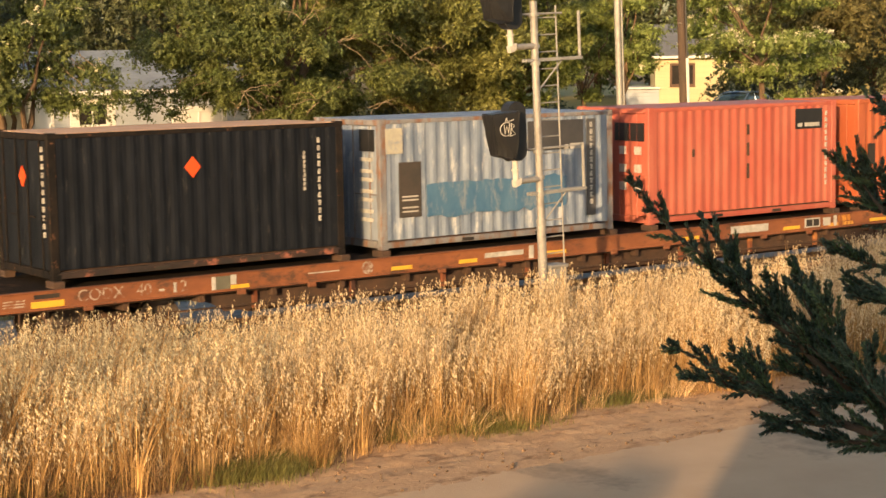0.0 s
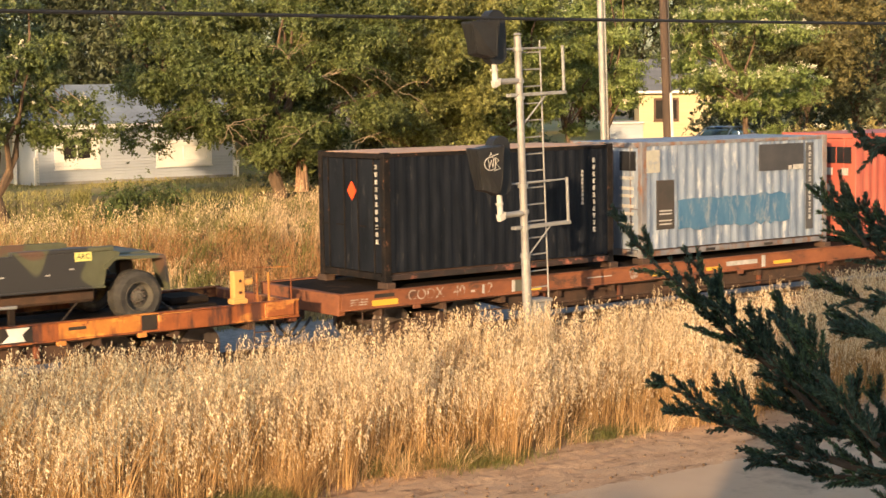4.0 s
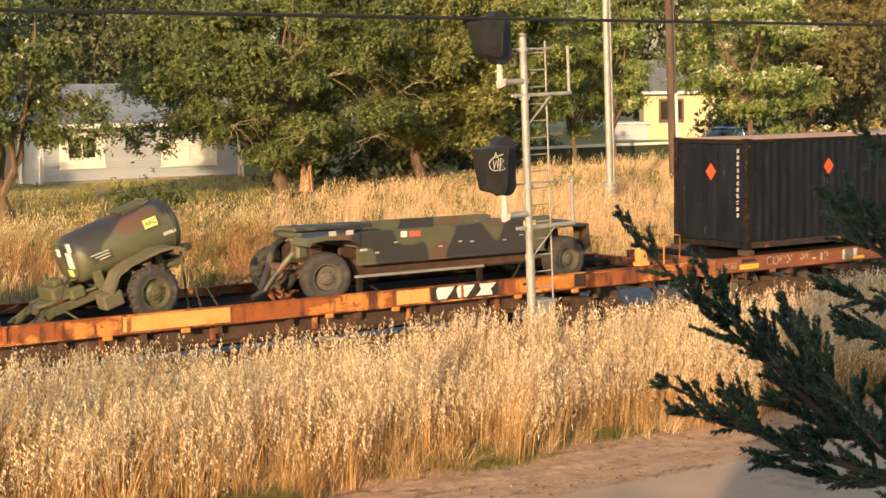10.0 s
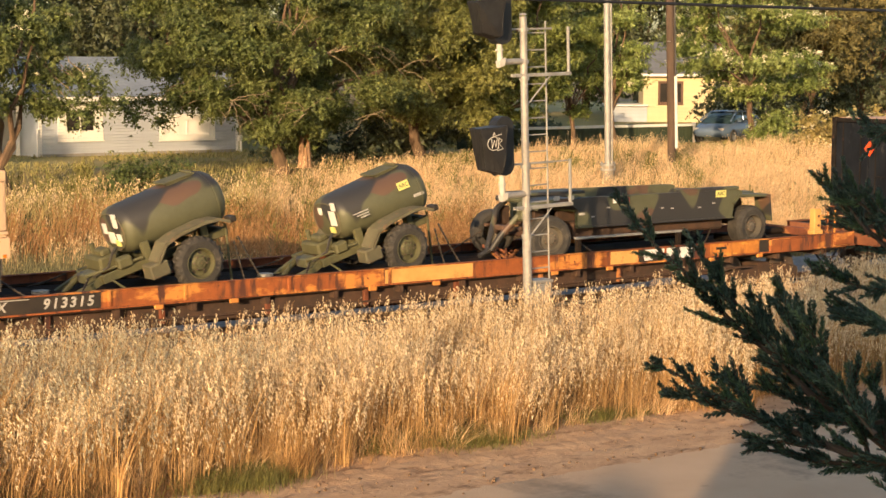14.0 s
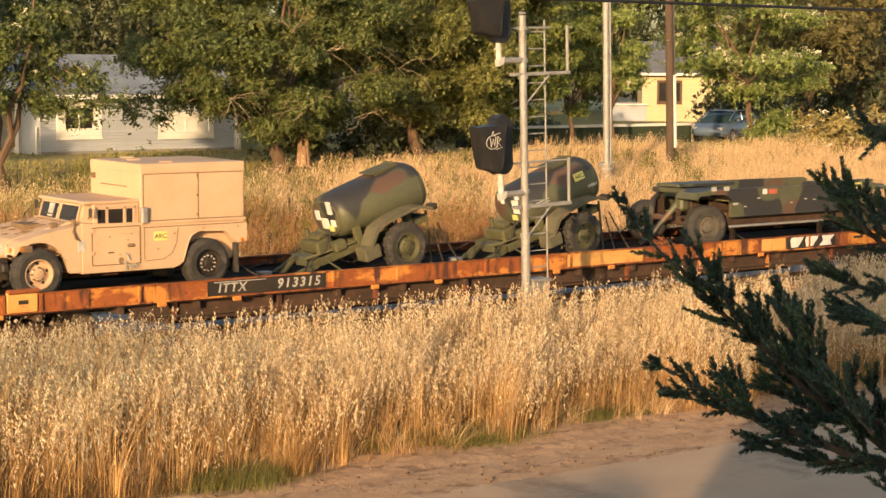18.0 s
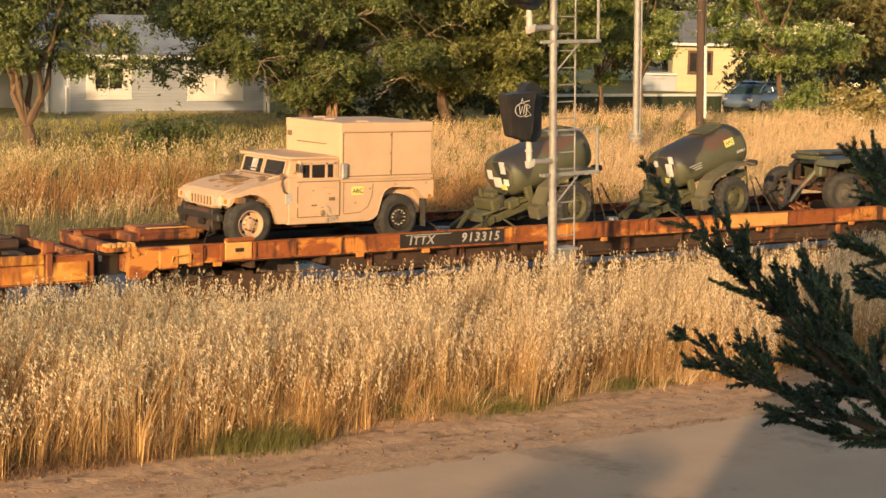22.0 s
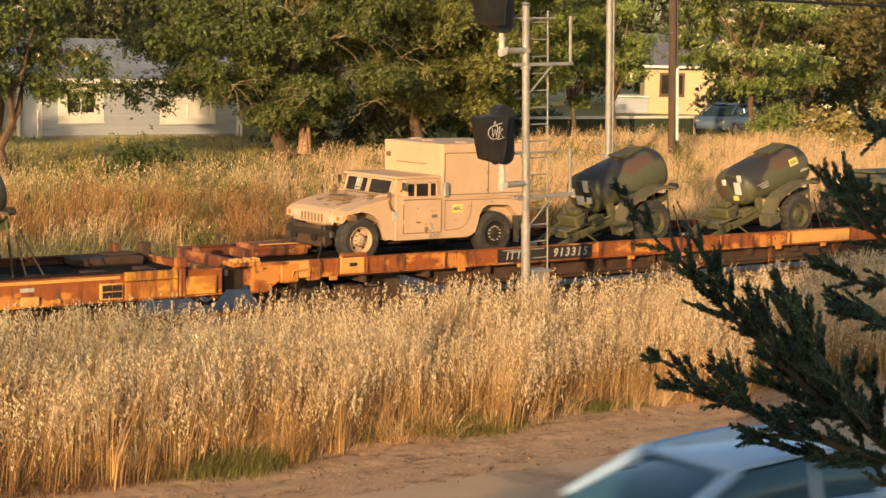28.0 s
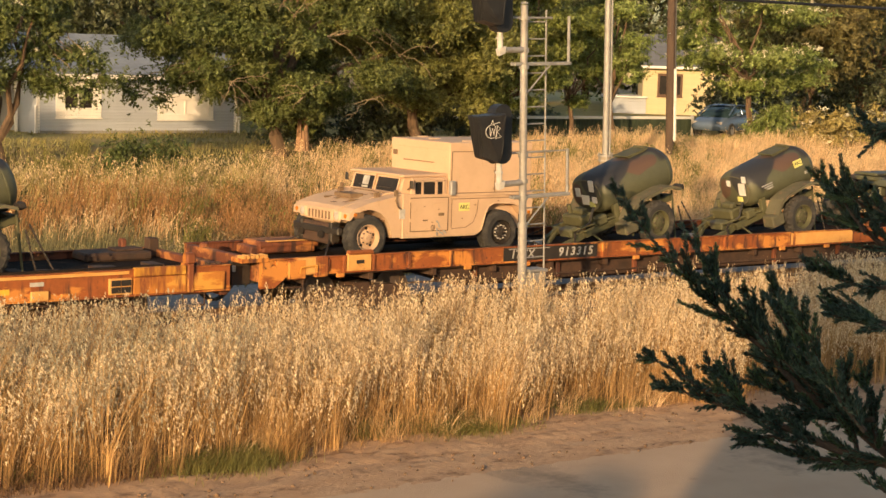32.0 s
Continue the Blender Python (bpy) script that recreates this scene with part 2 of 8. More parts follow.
def prism(bm, outline, y0, y1, m=None, cut=0.0):
    """An outline in x and z, pushed from y0 to y1, its rims cut back."""
    def at(p):
        v = Vector(p)
        return m @ v if m is not None else v
    cx = sum(p[0] for p in outline) / len(outline)
    cz = sum(p[1] for p in outline) / len(outline)
    rows = [(y0, 1), (y1, 1)]
    if cut:
        s = 1 if y1 > y0 else -1
        rows = [(y0, 1 - cut), (y0 + s * 0.03, 1), (y1 - s * 0.03, 1), (y1, 1 - cut)]
    rings = [[bm.verts.new(at((cx + (x - cx) * k, y, cz + (z - cz) * k))) for x, z in outline] for y, k in rows]
    n = len(outline)
    for u, v in zip(rings, rings[1:]):
        for i in range(n):
            bm.faces.new((u[i], u[(i + 1) % n], v[(i + 1) % n], v[i]))
    bm.faces.new(rings[0][::-1])
    bm.faces.new(rings[-1])
    return bm


def loft(bm, rings, caps=True):
    vs = [[bm.verts.new(p) for p in ring] for ring in rings]
    n = len(vs[0])
    for u, v in zip(vs, vs[1:]):
        for i in range(n):
            bm.faces.new((u[i], u[(i + 1) % n], v[(i + 1) % n], v[i]))
    if caps:
        bm.faces.new(vs[0][::-1])
        bm.faces.new(vs[-1])
    return bm


def raw(name, verts, faces, material, smooth=False):
    """A mesh object from arrays of vertices and of equal faces."""
    verts, faces = np.asarray(verts, np.float32), np.asarray(faces, np.int32)
    me = bpy.data.meshes.new(name)
    k = faces.shape[1]
    me.vertices.add(len(verts))
    me.vertices.foreach_set("co", verts.ravel())
    me.loops.add(faces.size)
    me.loops.foreach_set("vertex_index", faces.ravel())
    me.polygons.add(len(faces))
    me.polygons.foreach_set("loop_start", np.arange(0, faces.size, k, dtype=np.int32))
    me.update(calc_edges=True)
    me.validate()
    for m in material if isinstance(material, (list, tuple)) else (material,):
        me.materials.append(m)
    if smooth:
        me.shade_smooth()
    return new(name, me)


def lettering(name, text, size, material, parent, m, depth=0.004, label="", slant=0.0, spread=1.0, bold=0.0):
    cu = bpy.data.curves.new(name, "FONT")
    cu.body, cu.size, cu.extrude, cu.align_x, cu.align_y = text, size, depth, "CENTER", "CENTER"
    cu.shear, cu.space_character, cu.offset = slant, spread, bold
    tmp = bpy.data.objects.new(name, cu)
    me = bpy.data.meshes.new_from_object(tmp)
    bpy.data.objects.remove(tmp)
    me.materials.clear()
    me.materials.append(material)
    ob = new(name, me)
    ob.parent = parent
    ob.matrix_basis = m
    if label:
        tagged(ob, label)
    return ob


FACE = pose(0, 0, 0, 90, 0, 0)   # stands a flat thing upright, turned to the road
# ---- the land ----
def smooth(a, b, x):
    k = np.clip((np.asarray(x, float) - a) / (b - a), 0, 1)
    return k * k * (3 - 2 * k)


def ground_z(x, y):
    """Flat from the road to the track, then a bank up to the houses."""
    x, y = np.asarray(x, float), np.asarray(y, float)
    near = 0.05 * np.sin(x * 0.7 + 1.3) * np.sin(y * 0.9) * smooth(19.2, 20.5, y)
    return near * (1 - smooth(25, 26.5, y)) + 2.02 * smooth(34, 54, y) + 0.1 * np.sin(x * 0.35) * smooth(36, 45, y) * (1 - smooth(52, 58, y)) - 0.03


def sheet(name, xs, ys, material, lift=0.0, label="", category="ground", z=None):
    X, Y = np.meshgrid(xs, ys)
    Z = (ground_z(X, Y) if z is None else z(X, Y)) + lift
    v = np.stack([X.ravel(), Y.ravel(), Z.ravel()], 1)
    nx = len(xs)
    i = (np.arange(len(ys) - 1)[:, None] * nx + np.arange(nx - 1)[None, :]).ravel()
    ob = raw(name, v, np.stack([i, i + 1, i + 1 + nx, i + nx], 1), material, True)
    return tagged(ob, label, category, kind="structure")


def steps(*runs):
    out = []
    for a, b, n in runs:
        out += list(np.linspace(a, b, n, endpoint=False))
    return np.array(out + [runs[-1][1]])


sheet("ground", steps((-1500, -60, 8), (-60, 0, 12), (0, 90, 120), (90, 160, 12), (160, 2500, 8)),
      steps((-1500, -40, 6), (-40, 10, 6), (10, 19, 8), (19, 62, 110), (62, 160, 16), (160, 3000, 8)), M_SOIL, 0, "dry bare soil under the weeds", "ground")
sheet("field", steps((0, 110, 110)), steps((34.5, 53, 46)), M_BANK, 0.02, "dry grassy bank rising from the track", "ground")
sheet("lawn", steps((-20, 160, 60)), steps((52, 64, 20), (64, 130, 12)), M_LAWN, 0.03, "worn half-dry lawn round the houses", "ground")
sheet("road", steps((-150, 0, 10), (0, 60, 60), (60, 300, 12)), steps((9.0, 17.6, 24)), M_ROAD, 0.012, "dusty grey asphalt road", "road",
      z=lambda X, Y: -0.03 + 0.0 * X)


def shoulder_z(X, Y):
    r = np.random.default_rng(77)
    lumps = r.normal(0, 1, X.shape)
    for _ in range(2):
        lumps[1:-1, 1:-1] = (lumps[1:-1, 1:-1] * 2 + lumps[:-2, 1:-1] + lumps[2:, 1:-1] + lumps[1:-1, :-2] + lumps[1:-1, 2:]) / 6
    ruts = 0.008 * np.sin(Y * 8.5 + 0.9 * np.sin(X * 0.45)) * smooth(17.6, 18.3, Y)
    return -0.036 + 0.03 * smooth(17.0, 18.4, Y) + ruts + lumps * (0.003 + 0.012 * smooth(17.4, 18.9, Y)) + 0.03 * smooth(18.3, 19.4, Y)


sheet("shoulder", steps((0, 6.5, 20), (6.5, 27, 380), (27, 60, 60)), steps((17.0, 20.0, 62)), M_DIRT, 0.012, "packed brown dirt shoulder with wheel ruts", "ground", z=shoulder_z)
sheet("track_bed", steps((-150, 0, 10), (0, 110, 90), (110, 400, 10)), steps((26.6, 34.6, 30)), M_BALLAST, 0.01, "grey stone ballast of the railway track", "ballast",
      z=lambda X, Y: 0.05 * (smooth(26.6, 27.6, Y) - smooth(33.4, 34.6, Y)) - 0.03 + 0.015 * np.sin(X * 9) * np.sin(Y * 11))

TRACK_Y, RAIL_TOP, DECK, SILL_TOP, SILL_LOW = 29.72, 0.16, 1.20, 1.41, 1.09
ties = thing("railway_track", pose(0, TRACK_Y, 0), "rusty steel rails on dark wooden ties", "track", kind="structure")
for side in (-0.75, 0.75):
    bm = bmesh.new()
    box(bm, (-150, side - 0.035, 0.13), (400, side + 0.035, RAIL_TOP), 0.008)
    box(bm, (-150, side - 0.01, 0.05), (400, side + 0.01, 0.13))
    box(bm, (-150, side - 0.07, 0.03), (400, side + 0.07, 0.05))
    part("rail", bm, M_RAIL, ties)
tie = part("tie", B((-0.11, -1.3, -0.1), (0.11, 1.3, 0.035), 0.01), M_TIE, ties)
tie.matrix_basis = pose(4, 0, 0)
for i in range(1, 140):
    again("tie", tie, ties, pose(4 + i * 0.5, 0, 0))

rng = np.random.default_rng(7)


def blades(x, y, h, lean, width, segs=3, drift=0.0):
    """Bent upright blades of grass: verts and quads, one strip for each."""
    n = len(x)
    a = rng.uniform(0, 2 * np.pi, n)
    z = ground_z(x, y)
    side = np.stack([np.cos(a), np.sin(a) * 0.6], 1) * width[:, None]
    go = rng.uniform(0, 2 * np.pi, n)
    d = np.stack([np.cos(go) * lean * h + 0.10 * h, np.sin(go) * lean * h], 1) + drift
    V = np.zeros((n, segs + 1, 2, 3), np.float32)
    for k in range(segs + 1):
        u = k / segs
        c = np.stack([x, y], 1) + d * (u ** 2.2)[None] if np.ndim(u) else np.stack([x, y], 1) + d * u ** 2.2
        w = side * (1 - 0.75 * u)
        zz = z + h * (u - 0.12 * lean * u ** 3)
        for s in (0, 1):
            V[:, k, s, :2] = c + (w if s else -w)
            V[:, k, s, 2] = zz
    base = (np.arange(n) * (segs + 1) * 2)[:, None]
    F = []
    for k in range(segs):
        F.append(np.concatenate([base + 2 * k, base + 2 * k + 1, base + 2 * k + 3, base + 2 * k + 2], 1))
    tips = V[:, -1].mean(1)
    return V.reshape(-1, 3), np.stack(F, 1).reshape(-1, 4), tips


def heads(tips, count, drop, size, spread=0.03):
    """Nodding seed heads: small leaf-shaped spikelets that hang along the last stretch of each stem."""
    n = len(tips)
    u = rng.random(n * count)
    bend = np.repeat(rng.normal(0, 0.06, (n, 2)) + np.array([0.05, 0.0]), count, 0)
    wide = spread * (0.4 + 1.0 * np.sin(np.pi * np.clip(u, 0.05, 0.95)))
    off = bend * (u ** 2)[:, None] + rng.normal(0, 1, (n * count, 2)) * wide[:, None]
    p = np.repeat(tips, count, 0) + np.concatenate([off, (-drop * (1 - u) + 0.03 * u)[:, None]], 1)
    L = rng.uniform(0.6, 1.3, n * count) * size
    a = rng.uniform(0, 2 * np.pi, n * count)
    dn = np.stack([0.35 * np.cos(a) + 0.15, 0.35 * np.sin(a), -rng.uniform(0.6, 1.0, n * count)], 1) * L[:, None]
    b = rng.uniform(0, 2 * np.pi, n * count)
    sd = np.stack([np.cos(b), np.sin(b) * 0.6, 0 * b], 1) * (L * 0.24)[:, None]
    V = np.stack([p + sd, p - sd, p + dn], 1).reshape(-1, 3)
    return V, np.arange(n * count * 3).reshape(-1, 3)


def stand(name, x, y, h, lean, width, stem_mat, label, head=None, segs=3, category="grass", drift=0.0, head_from=0.0):
    V, F, tips = blades(x, y, h, lean, width, segs, drift)
    tagged(raw(name, V, F, stem_mat), label, category, kind="stuff")
    if head:
        share, count, drop, size, spread, hm, hname, hlabel = head
        keep = rng.random(len(tips)) < share * (h > head_from)
        V, F = heads(tips[keep], count, drop, size, spread)
        tagged(raw(hname, V, F, hm), hlabel, category, kind="stuff")


def patchy(x, y, s, seed):
    """A slow field of numbers from 0 to 1, for tufts."""
    r = np.random.default_rng(seed)
    out = np.zeros_like(x)
    for i in range(6):
        a, b, c = r.normal(0, s, 2).tolist() + [r.uniform(0, 6.28)]
        out += np.sin(x * a + y * b + c)
    return np.clip(0.5 + out / 7, 0, 1)


# wild oats between the road and the track: tall stems in tufts, seed heads on top, short straw between
n = 2650
tx, ty = rng.uniform(5, 36, n), 18.9 + 5.7 * rng.random(n)
edge = 19.30 + 0.9 * (patchy(tx, ty * 0, 0.8, 3) - 0.5) * smooth(9.6, 11.0, tx) - 0.30 * smooth(11.0, 9.6, tx)
keep = (ty > edge) & (tx > ty * 0.34 - 1.5) & (tx < ty * 1.36 + 2) & (rng.random(n) < 0.30 + 1.1 * patchy(tx, ty, 2.0, 5)) & (ty < 24.2 + 0.6 * patchy(tx, ty * 0, 0.6, 8))
tx, ty = tx[keep], ty[keep]
many = rng.integers(6, 30, len(tx))
who = np.repeat(np.arange(len(tx)), many)
fan = rng.normal(0, 1, (len(who), 2))
x, y = tx[who] + fan[:, 0] * 0.06, ty[who] + fan[:, 1] * 0.06
tuft_h = 0.98 + 0.36 * patchy(tx, ty, 0.7, 9) + 0.40 * patchy(tx, ty, 2.4, 19) + rng.normal(0, 0.15, len(tx)) - 0.12 * smooth(20.3, 19.3, ty)
short = rng.random(len(who)) < 0.26
h = np.clip(tuft_h[who] * np.where(short, rng.uniform(0.35, 0.75, len(who)), rng.uniform(0.72, 1.10, len(who))), 0.25, 1.6)
sway = np.stack([rng.normal(0.05, 0.14, len(tx)) + 0.18 * (patchy(tx, ty, 1.1, 15) - 0.5), rng.normal(-0.01, 0.08, len(tx))], 1)
pale = (rng.random(len(tx)) < 0.9 * smooth(14.0, 10.0, tx) * (0.4 + 0.6 * smooth(19.8, 21.2, ty)))[who]
dr = (sway[who] + fan * 0.07) * h[:, None]
for pick, seed_, what in ((~pale, M_SEED, "pale drooping seed heads of wild oats"), (pale, M_SEED_GREY, "greyish cream seed heads of wild oats")):
    m = int(pick.sum())
    stand("wild_oats", x[pick], y[pick], h[pick], np.abs(rng.normal(0.05, 0.05, m)), rng.uniform(0.0035, 0.0075, m), M_STEM, "tall dry golden wild oats beside the dirt road",
          (0.80, 17, 0.42, 0.046, 0.013, seed_, "oat_heads", what), drift=dr[pick], head_from=0.66)
n = 15000
x, y = rng.uniform(5, 30, n), 19.5 + 3.2 * rng.random(n) ** 1.5
keep = patchy(x, y, 1.6, 5) > 0.36
x, y = x[keep], y[keep]
stand("dead_leaf_blades", x, y, rng.uniform(0.25, 0.85, len(x)), np.abs(rng.normal(0.42, 0.25, len(x))), rng.uniform(0.004, 0.009, len(x)), M_STEM,
      "curled dead leaf blades among the oats")
n = 20000
x = rng.uniform(6, 27, n)
y = 19.45 + np.abs(rng.normal(0.35, 0.42, n))
keep = patchy(x, y, 0.9, 21) + rng.normal(0, 0.06, n) > 0.50
stand("green_weeds", x[keep], y[keep], rng.uniform(0.08, 0.34, keep.sum()), np.abs(rng.normal(0.5, 0.3, keep.sum())), rng.uniform(0.004, 0.010, keep.sum()), M_GREEN,
      "low green weeds at the foot of the oats", category="weeds")
for cx, cy, lx, ly, n, name, what, m_, tall in ((10.75, 19.30, 0.42, 0.26, 6400, "green_weeds", "patch of low green weeds on the shoulder", M_GREEN, 0.30), (14.85, 19.35, 0.42, 0.16, 2800, "green_weeds", "patch of low green weeds on the shoulder", M_GREEN, 0.24),
                                               (17.5, 19.75, 0.5, 0.20, 2200, "green_weeds", "patch of low green weeds on the shoulder", M_GREEN, 0.24), (11.55, 19.12, 0.11, 0.07, 320, "straw_tuft", "single tuft of pale straw on the shoulder", M_STEM, 0.66)):
    x, y = cx + rng.normal(0, lx, n), cy + rng.normal(0, ly, n)
    stand(name, x, y, rng.uniform(0.4, 1.0, n) * tall, np.abs(rng.normal(0.45, 0.25, n)), rng.uniform(0.003, 0.008, n), m_, what, category="weeds")
n = 13500
x = np.concatenate([rng.uniform(6, 30, 9000), rng.uniform(6, 10.8, 4500)])
y = np.concatenate([19.6 + 2.4 * rng.random(9000), 19.02 + 1.5 * rng.random(4500)])
stand("thatch", x, y, rng.uniform(0.08, 0.40, n), np.abs(rng.normal(0.7, 0.35, n)), rng.uniform(0.004, 0.010, n), M_THATCH, "matted brown thatch at the foot of the oats", category="grass")
n = 7500
x, y = rng.uniform(6, 30, n), 19.02 + np.abs(rng.normal(0.3, 0.32, n)) + 0.35 * patchy(rng.uniform(6, 30, n), np.zeros(n), 0.8, 3)
keep = patchy(x, y, 1.7, 57) > 0.42
x, y = x[keep], y[keep]
n = len(x)
stand("fallen_straw", x, y, rng.uniform(0.12, 0.45, n), np.abs(rng.normal(1.1, 0.5, n)), rng.uniform(0.0025, 0.0055, n), M_STEM, "bent and fallen straw on the shoulder", category="straw")
# clumps of straw bent right over at the foot of the stand
n = 34
cx, cy = rng.uniform(8.5, 20.5, n), 19.25 + 0.45 * rng.random(n)
who = np.repeat(np.arange(n), 26)
x, y = cx[who] + rng.normal(0, 0.05, len(who)), cy[who] + rng.normal(0, 0.05, len(who))
stand("bent_straw", x, y, rng.uniform(0.30, 0.62, len(who)), np.abs(rng.normal(0.2, 0.15, len(who))), rng.uniform(0.0025, 0.005, len(who)), M_FAR_STEM, "clumps of straw bent over on the shoulder", category="straw", segs=5,
      drift=np.stack([rng.normal(0.10, 0.22, len(who)) + rng.normal(0, 0.2, n)[who], -rng.uniform(0.0, 0.22, len(who))], 1))
# thin low straw between the oats and the ballast
n = 5000
x, y = rng.uniform(8, 44, n), rng.uniform(24.0, 27.3, n)
stand("sparse_straw", x, y, rng.uniform(0.15, 0.6, n), np.abs(rng.normal(0.35, 0.25, n)), rng.uniform(0.003, 0.008, n), M_STEM, "thin low straw beside the ballast", category="straw", segs=2)

# stones and clods on the shoulder
n = 1500
px, py = rng.uniform(6, 30, n), 17.2 + 2.0 * rng.random(n) ** 0.8
r_ = 0.006 + 0.034 * rng.random(n) ** 3.5
unit = np.array([(1, 0, 0), (0, 1, 0), (-1, 0, 0), (0, -1, 0), (0, 0, 0.8), (0, 0, -0.8)])
V = (unit[None] * rng.uniform(0.6, 1.3, (n, 6, 1)) * r_[:, None, None]) + np.stack([px, py, 0.03 * smooth(18.3, 19.4, py) + r_ * 0.3], 1)[:, None, :]
F = np.array([(0, 1, 4), (1, 2, 4), (2, 3, 4), (3, 0, 4), (1, 0, 5), (2, 1, 5), (3, 2, 5), (0, 3, 5)])
tagged(raw("gravel", V.reshape(-1, 3), (F[None] + 6 * np.arange(n)[:, None, None]).reshape(-1, 3), mat("shoulder_stone", (0.26, 0.16, 0.095), (0.13, 0.078, 0.045), 3, 0.9, island=0.3)),
       "loose stones and clods on the dirt shoulder", "gravel", kind="stuff")

# the far bank: leaning tufts with plumed heads
n = 7600
by = 34.2 + 18.3 * rng.random(n)
bx = by * (0.36 + 0.92 * rng.random(n))
keep = rng.random(n) < 0.40 + 0.8 * patchy(bx, by, 0.5, 31)
keep &= rng.random(n) < 1 - 1.1 * np.exp(-((bx - 40.2) / 1.3) ** 2 - ((by - 43.9) / 1.0) ** 2)
keep &= by < 49.4 + 2.4 * smooth(38, 44, bx) - 3.4 * smooth(31, 25, bx)
bx, by = bx[keep], by[keep]
who = np.repeat(np.arange(len(bx)), rng.integers(6, 18, len(bx)))
fan = rng.normal(0, 1, (len(who), 2))
x, y = bx[who] + fan[:, 0] * 0.17, by[who] + fan[:, 1] * 0.17
tall = 0.62 + 0.38 * patchy(bx, by, 0.4, 33) + 0.26 * patchy(bx, by, 1.5, 35) + rng.normal(0, 0.10, len(bx)) - 0.22 * smooth(43, 49, by) * smooth(44, 38, bx) - 0.34 * smooth(44, 49, by) * smooth(36, 41, bx)
foot = smooth(23, 18, bx) * smooth(41.5, 39, by)
tall *= (0.50 + 0.50 * smooth(35.0, 37.0, by)) * (1 - 0.50 * foot)
tall *= 1 - 0.55 * np.exp(-((bx - 39.8) / 1.3) ** 2 - ((by - 43.9) / 1.2) ** 2)
h = np.clip(tall[who] * rng.uniform(0.6, 1.1, len(who)), 0.2, 1.5)
sway = np.stack([rng.normal(0.10, 0.16, len(bx)), rng.normal(0, 0.12, len(bx))], 1)
dr = (sway[who] + fan * 0.14) * h[:, None]
tone = -1.4 * foot - 0.9 * smooth(36.6, 35.2, by) + patchy(bx, by, 0.18, 41) * 0.5 + 0.65 * smooth(40, 25, bx) * smooth(46, 38, by) - rng.normal(0.55, 0.09, len(bx))
green = 0.75 * foot + 0.65 * smooth(36.6, 35.2, by) + 0.75 * smooth(31, 23, bx) * smooth(39, 44, by) + 0.35 * patchy(bx, by, 0.3, 43) - rng.normal(0.55, 0.08, len(bx))
verge = (foot > rng.uniform(0.25, 0.75, len(bx)))[who]
dark, olive = (tone > 0)[who] & ~verge, ((tone <= 0) & (green > 0))[who] & ~verge
for pick, name, what, m_, head in (
        (olive, "olive_weeds", "olive-green weeds high on the far bank", M_OLIVE_STEM, (0.5, 5, 0.25, 0.07, 0.035, M_BANK_SEED, "weed_heads", "pale seed heads among the weeds")),
        (verge, "verge_grass", "low grey-green grass at the foot of the bank", M_VERGE, (0.2, 4, 0.2, 0.05, 0.03, M_OLIVE_STEM, "weed_heads", "olive seed heads in the low grass")),
        (~dark & ~olive & ~verge, "bank_grass", "tall dry golden grass on the far bank", M_FAR_STEM, (0.55, 6, 0.28, 0.06, 0.03, M_BANK_SEED, "bank_heads", "pale seed heads over the far bank")),
        (dark, "russet_weeds", "reddish-brown dry weeds on the far bank", M_BROWN_STEM, (0.6, 6, 0.28, 0.065, 0.03, M_RUSSET_SEED, "russet_heads", "russet seed heads of dry weeds"))):
    stand(name, x[pick], y[pick], h[pick], np.abs(rng.normal(0.15, 0.12, pick.sum())), rng.uniform(0.007, 0.016, pick.sum()), m_, what, head, segs=2, drift=dr[pick])
# short worn grass in front of the houses
n = 26000
y = rng.uniform(45.5, 60.0, n)
x = y * rng.uniform(0.36, 1.1, n)
keep = patchy(x, y, 0.7, 51) > 0.33
stand("lawn_grass", x[keep], y[keep], rng.uniform(0.05, 0.22, keep.sum()), np.abs(rng.normal(0.5, 0.3, keep.sum())), rng.uniform(0.012, 0.03, keep.sum()), M_LAWN_BLADE, "short half-dry lawn grass", segs=1)

# green forbs scattered over the bank
n = 110
fx, fy = rng.uniform(19, 46, n), rng.uniform(37, 48.5, n)
who = np.repeat(np.arange(n), rng.integers(12, 60, n))
x, y = fx[who] + rng.normal(0, 0.14, len(who)), fy[who] + rng.normal(0, 0.14, len(who))
stand("green_forbs", x, y, rng.uniform(0.4, 1.0, len(x)), np.abs(rng.normal(0.25, 0.15, len(x))), rng.uniform(0.012, 0.03, len(x)), M_GREEN, "leafy green forbs among the dry grass",
      (0.8, 7, 0.5, 0.10, 0.05, M_GREEN, "forb_leaves", "small leaves of the green forbs"), segs=2, category="weeds")
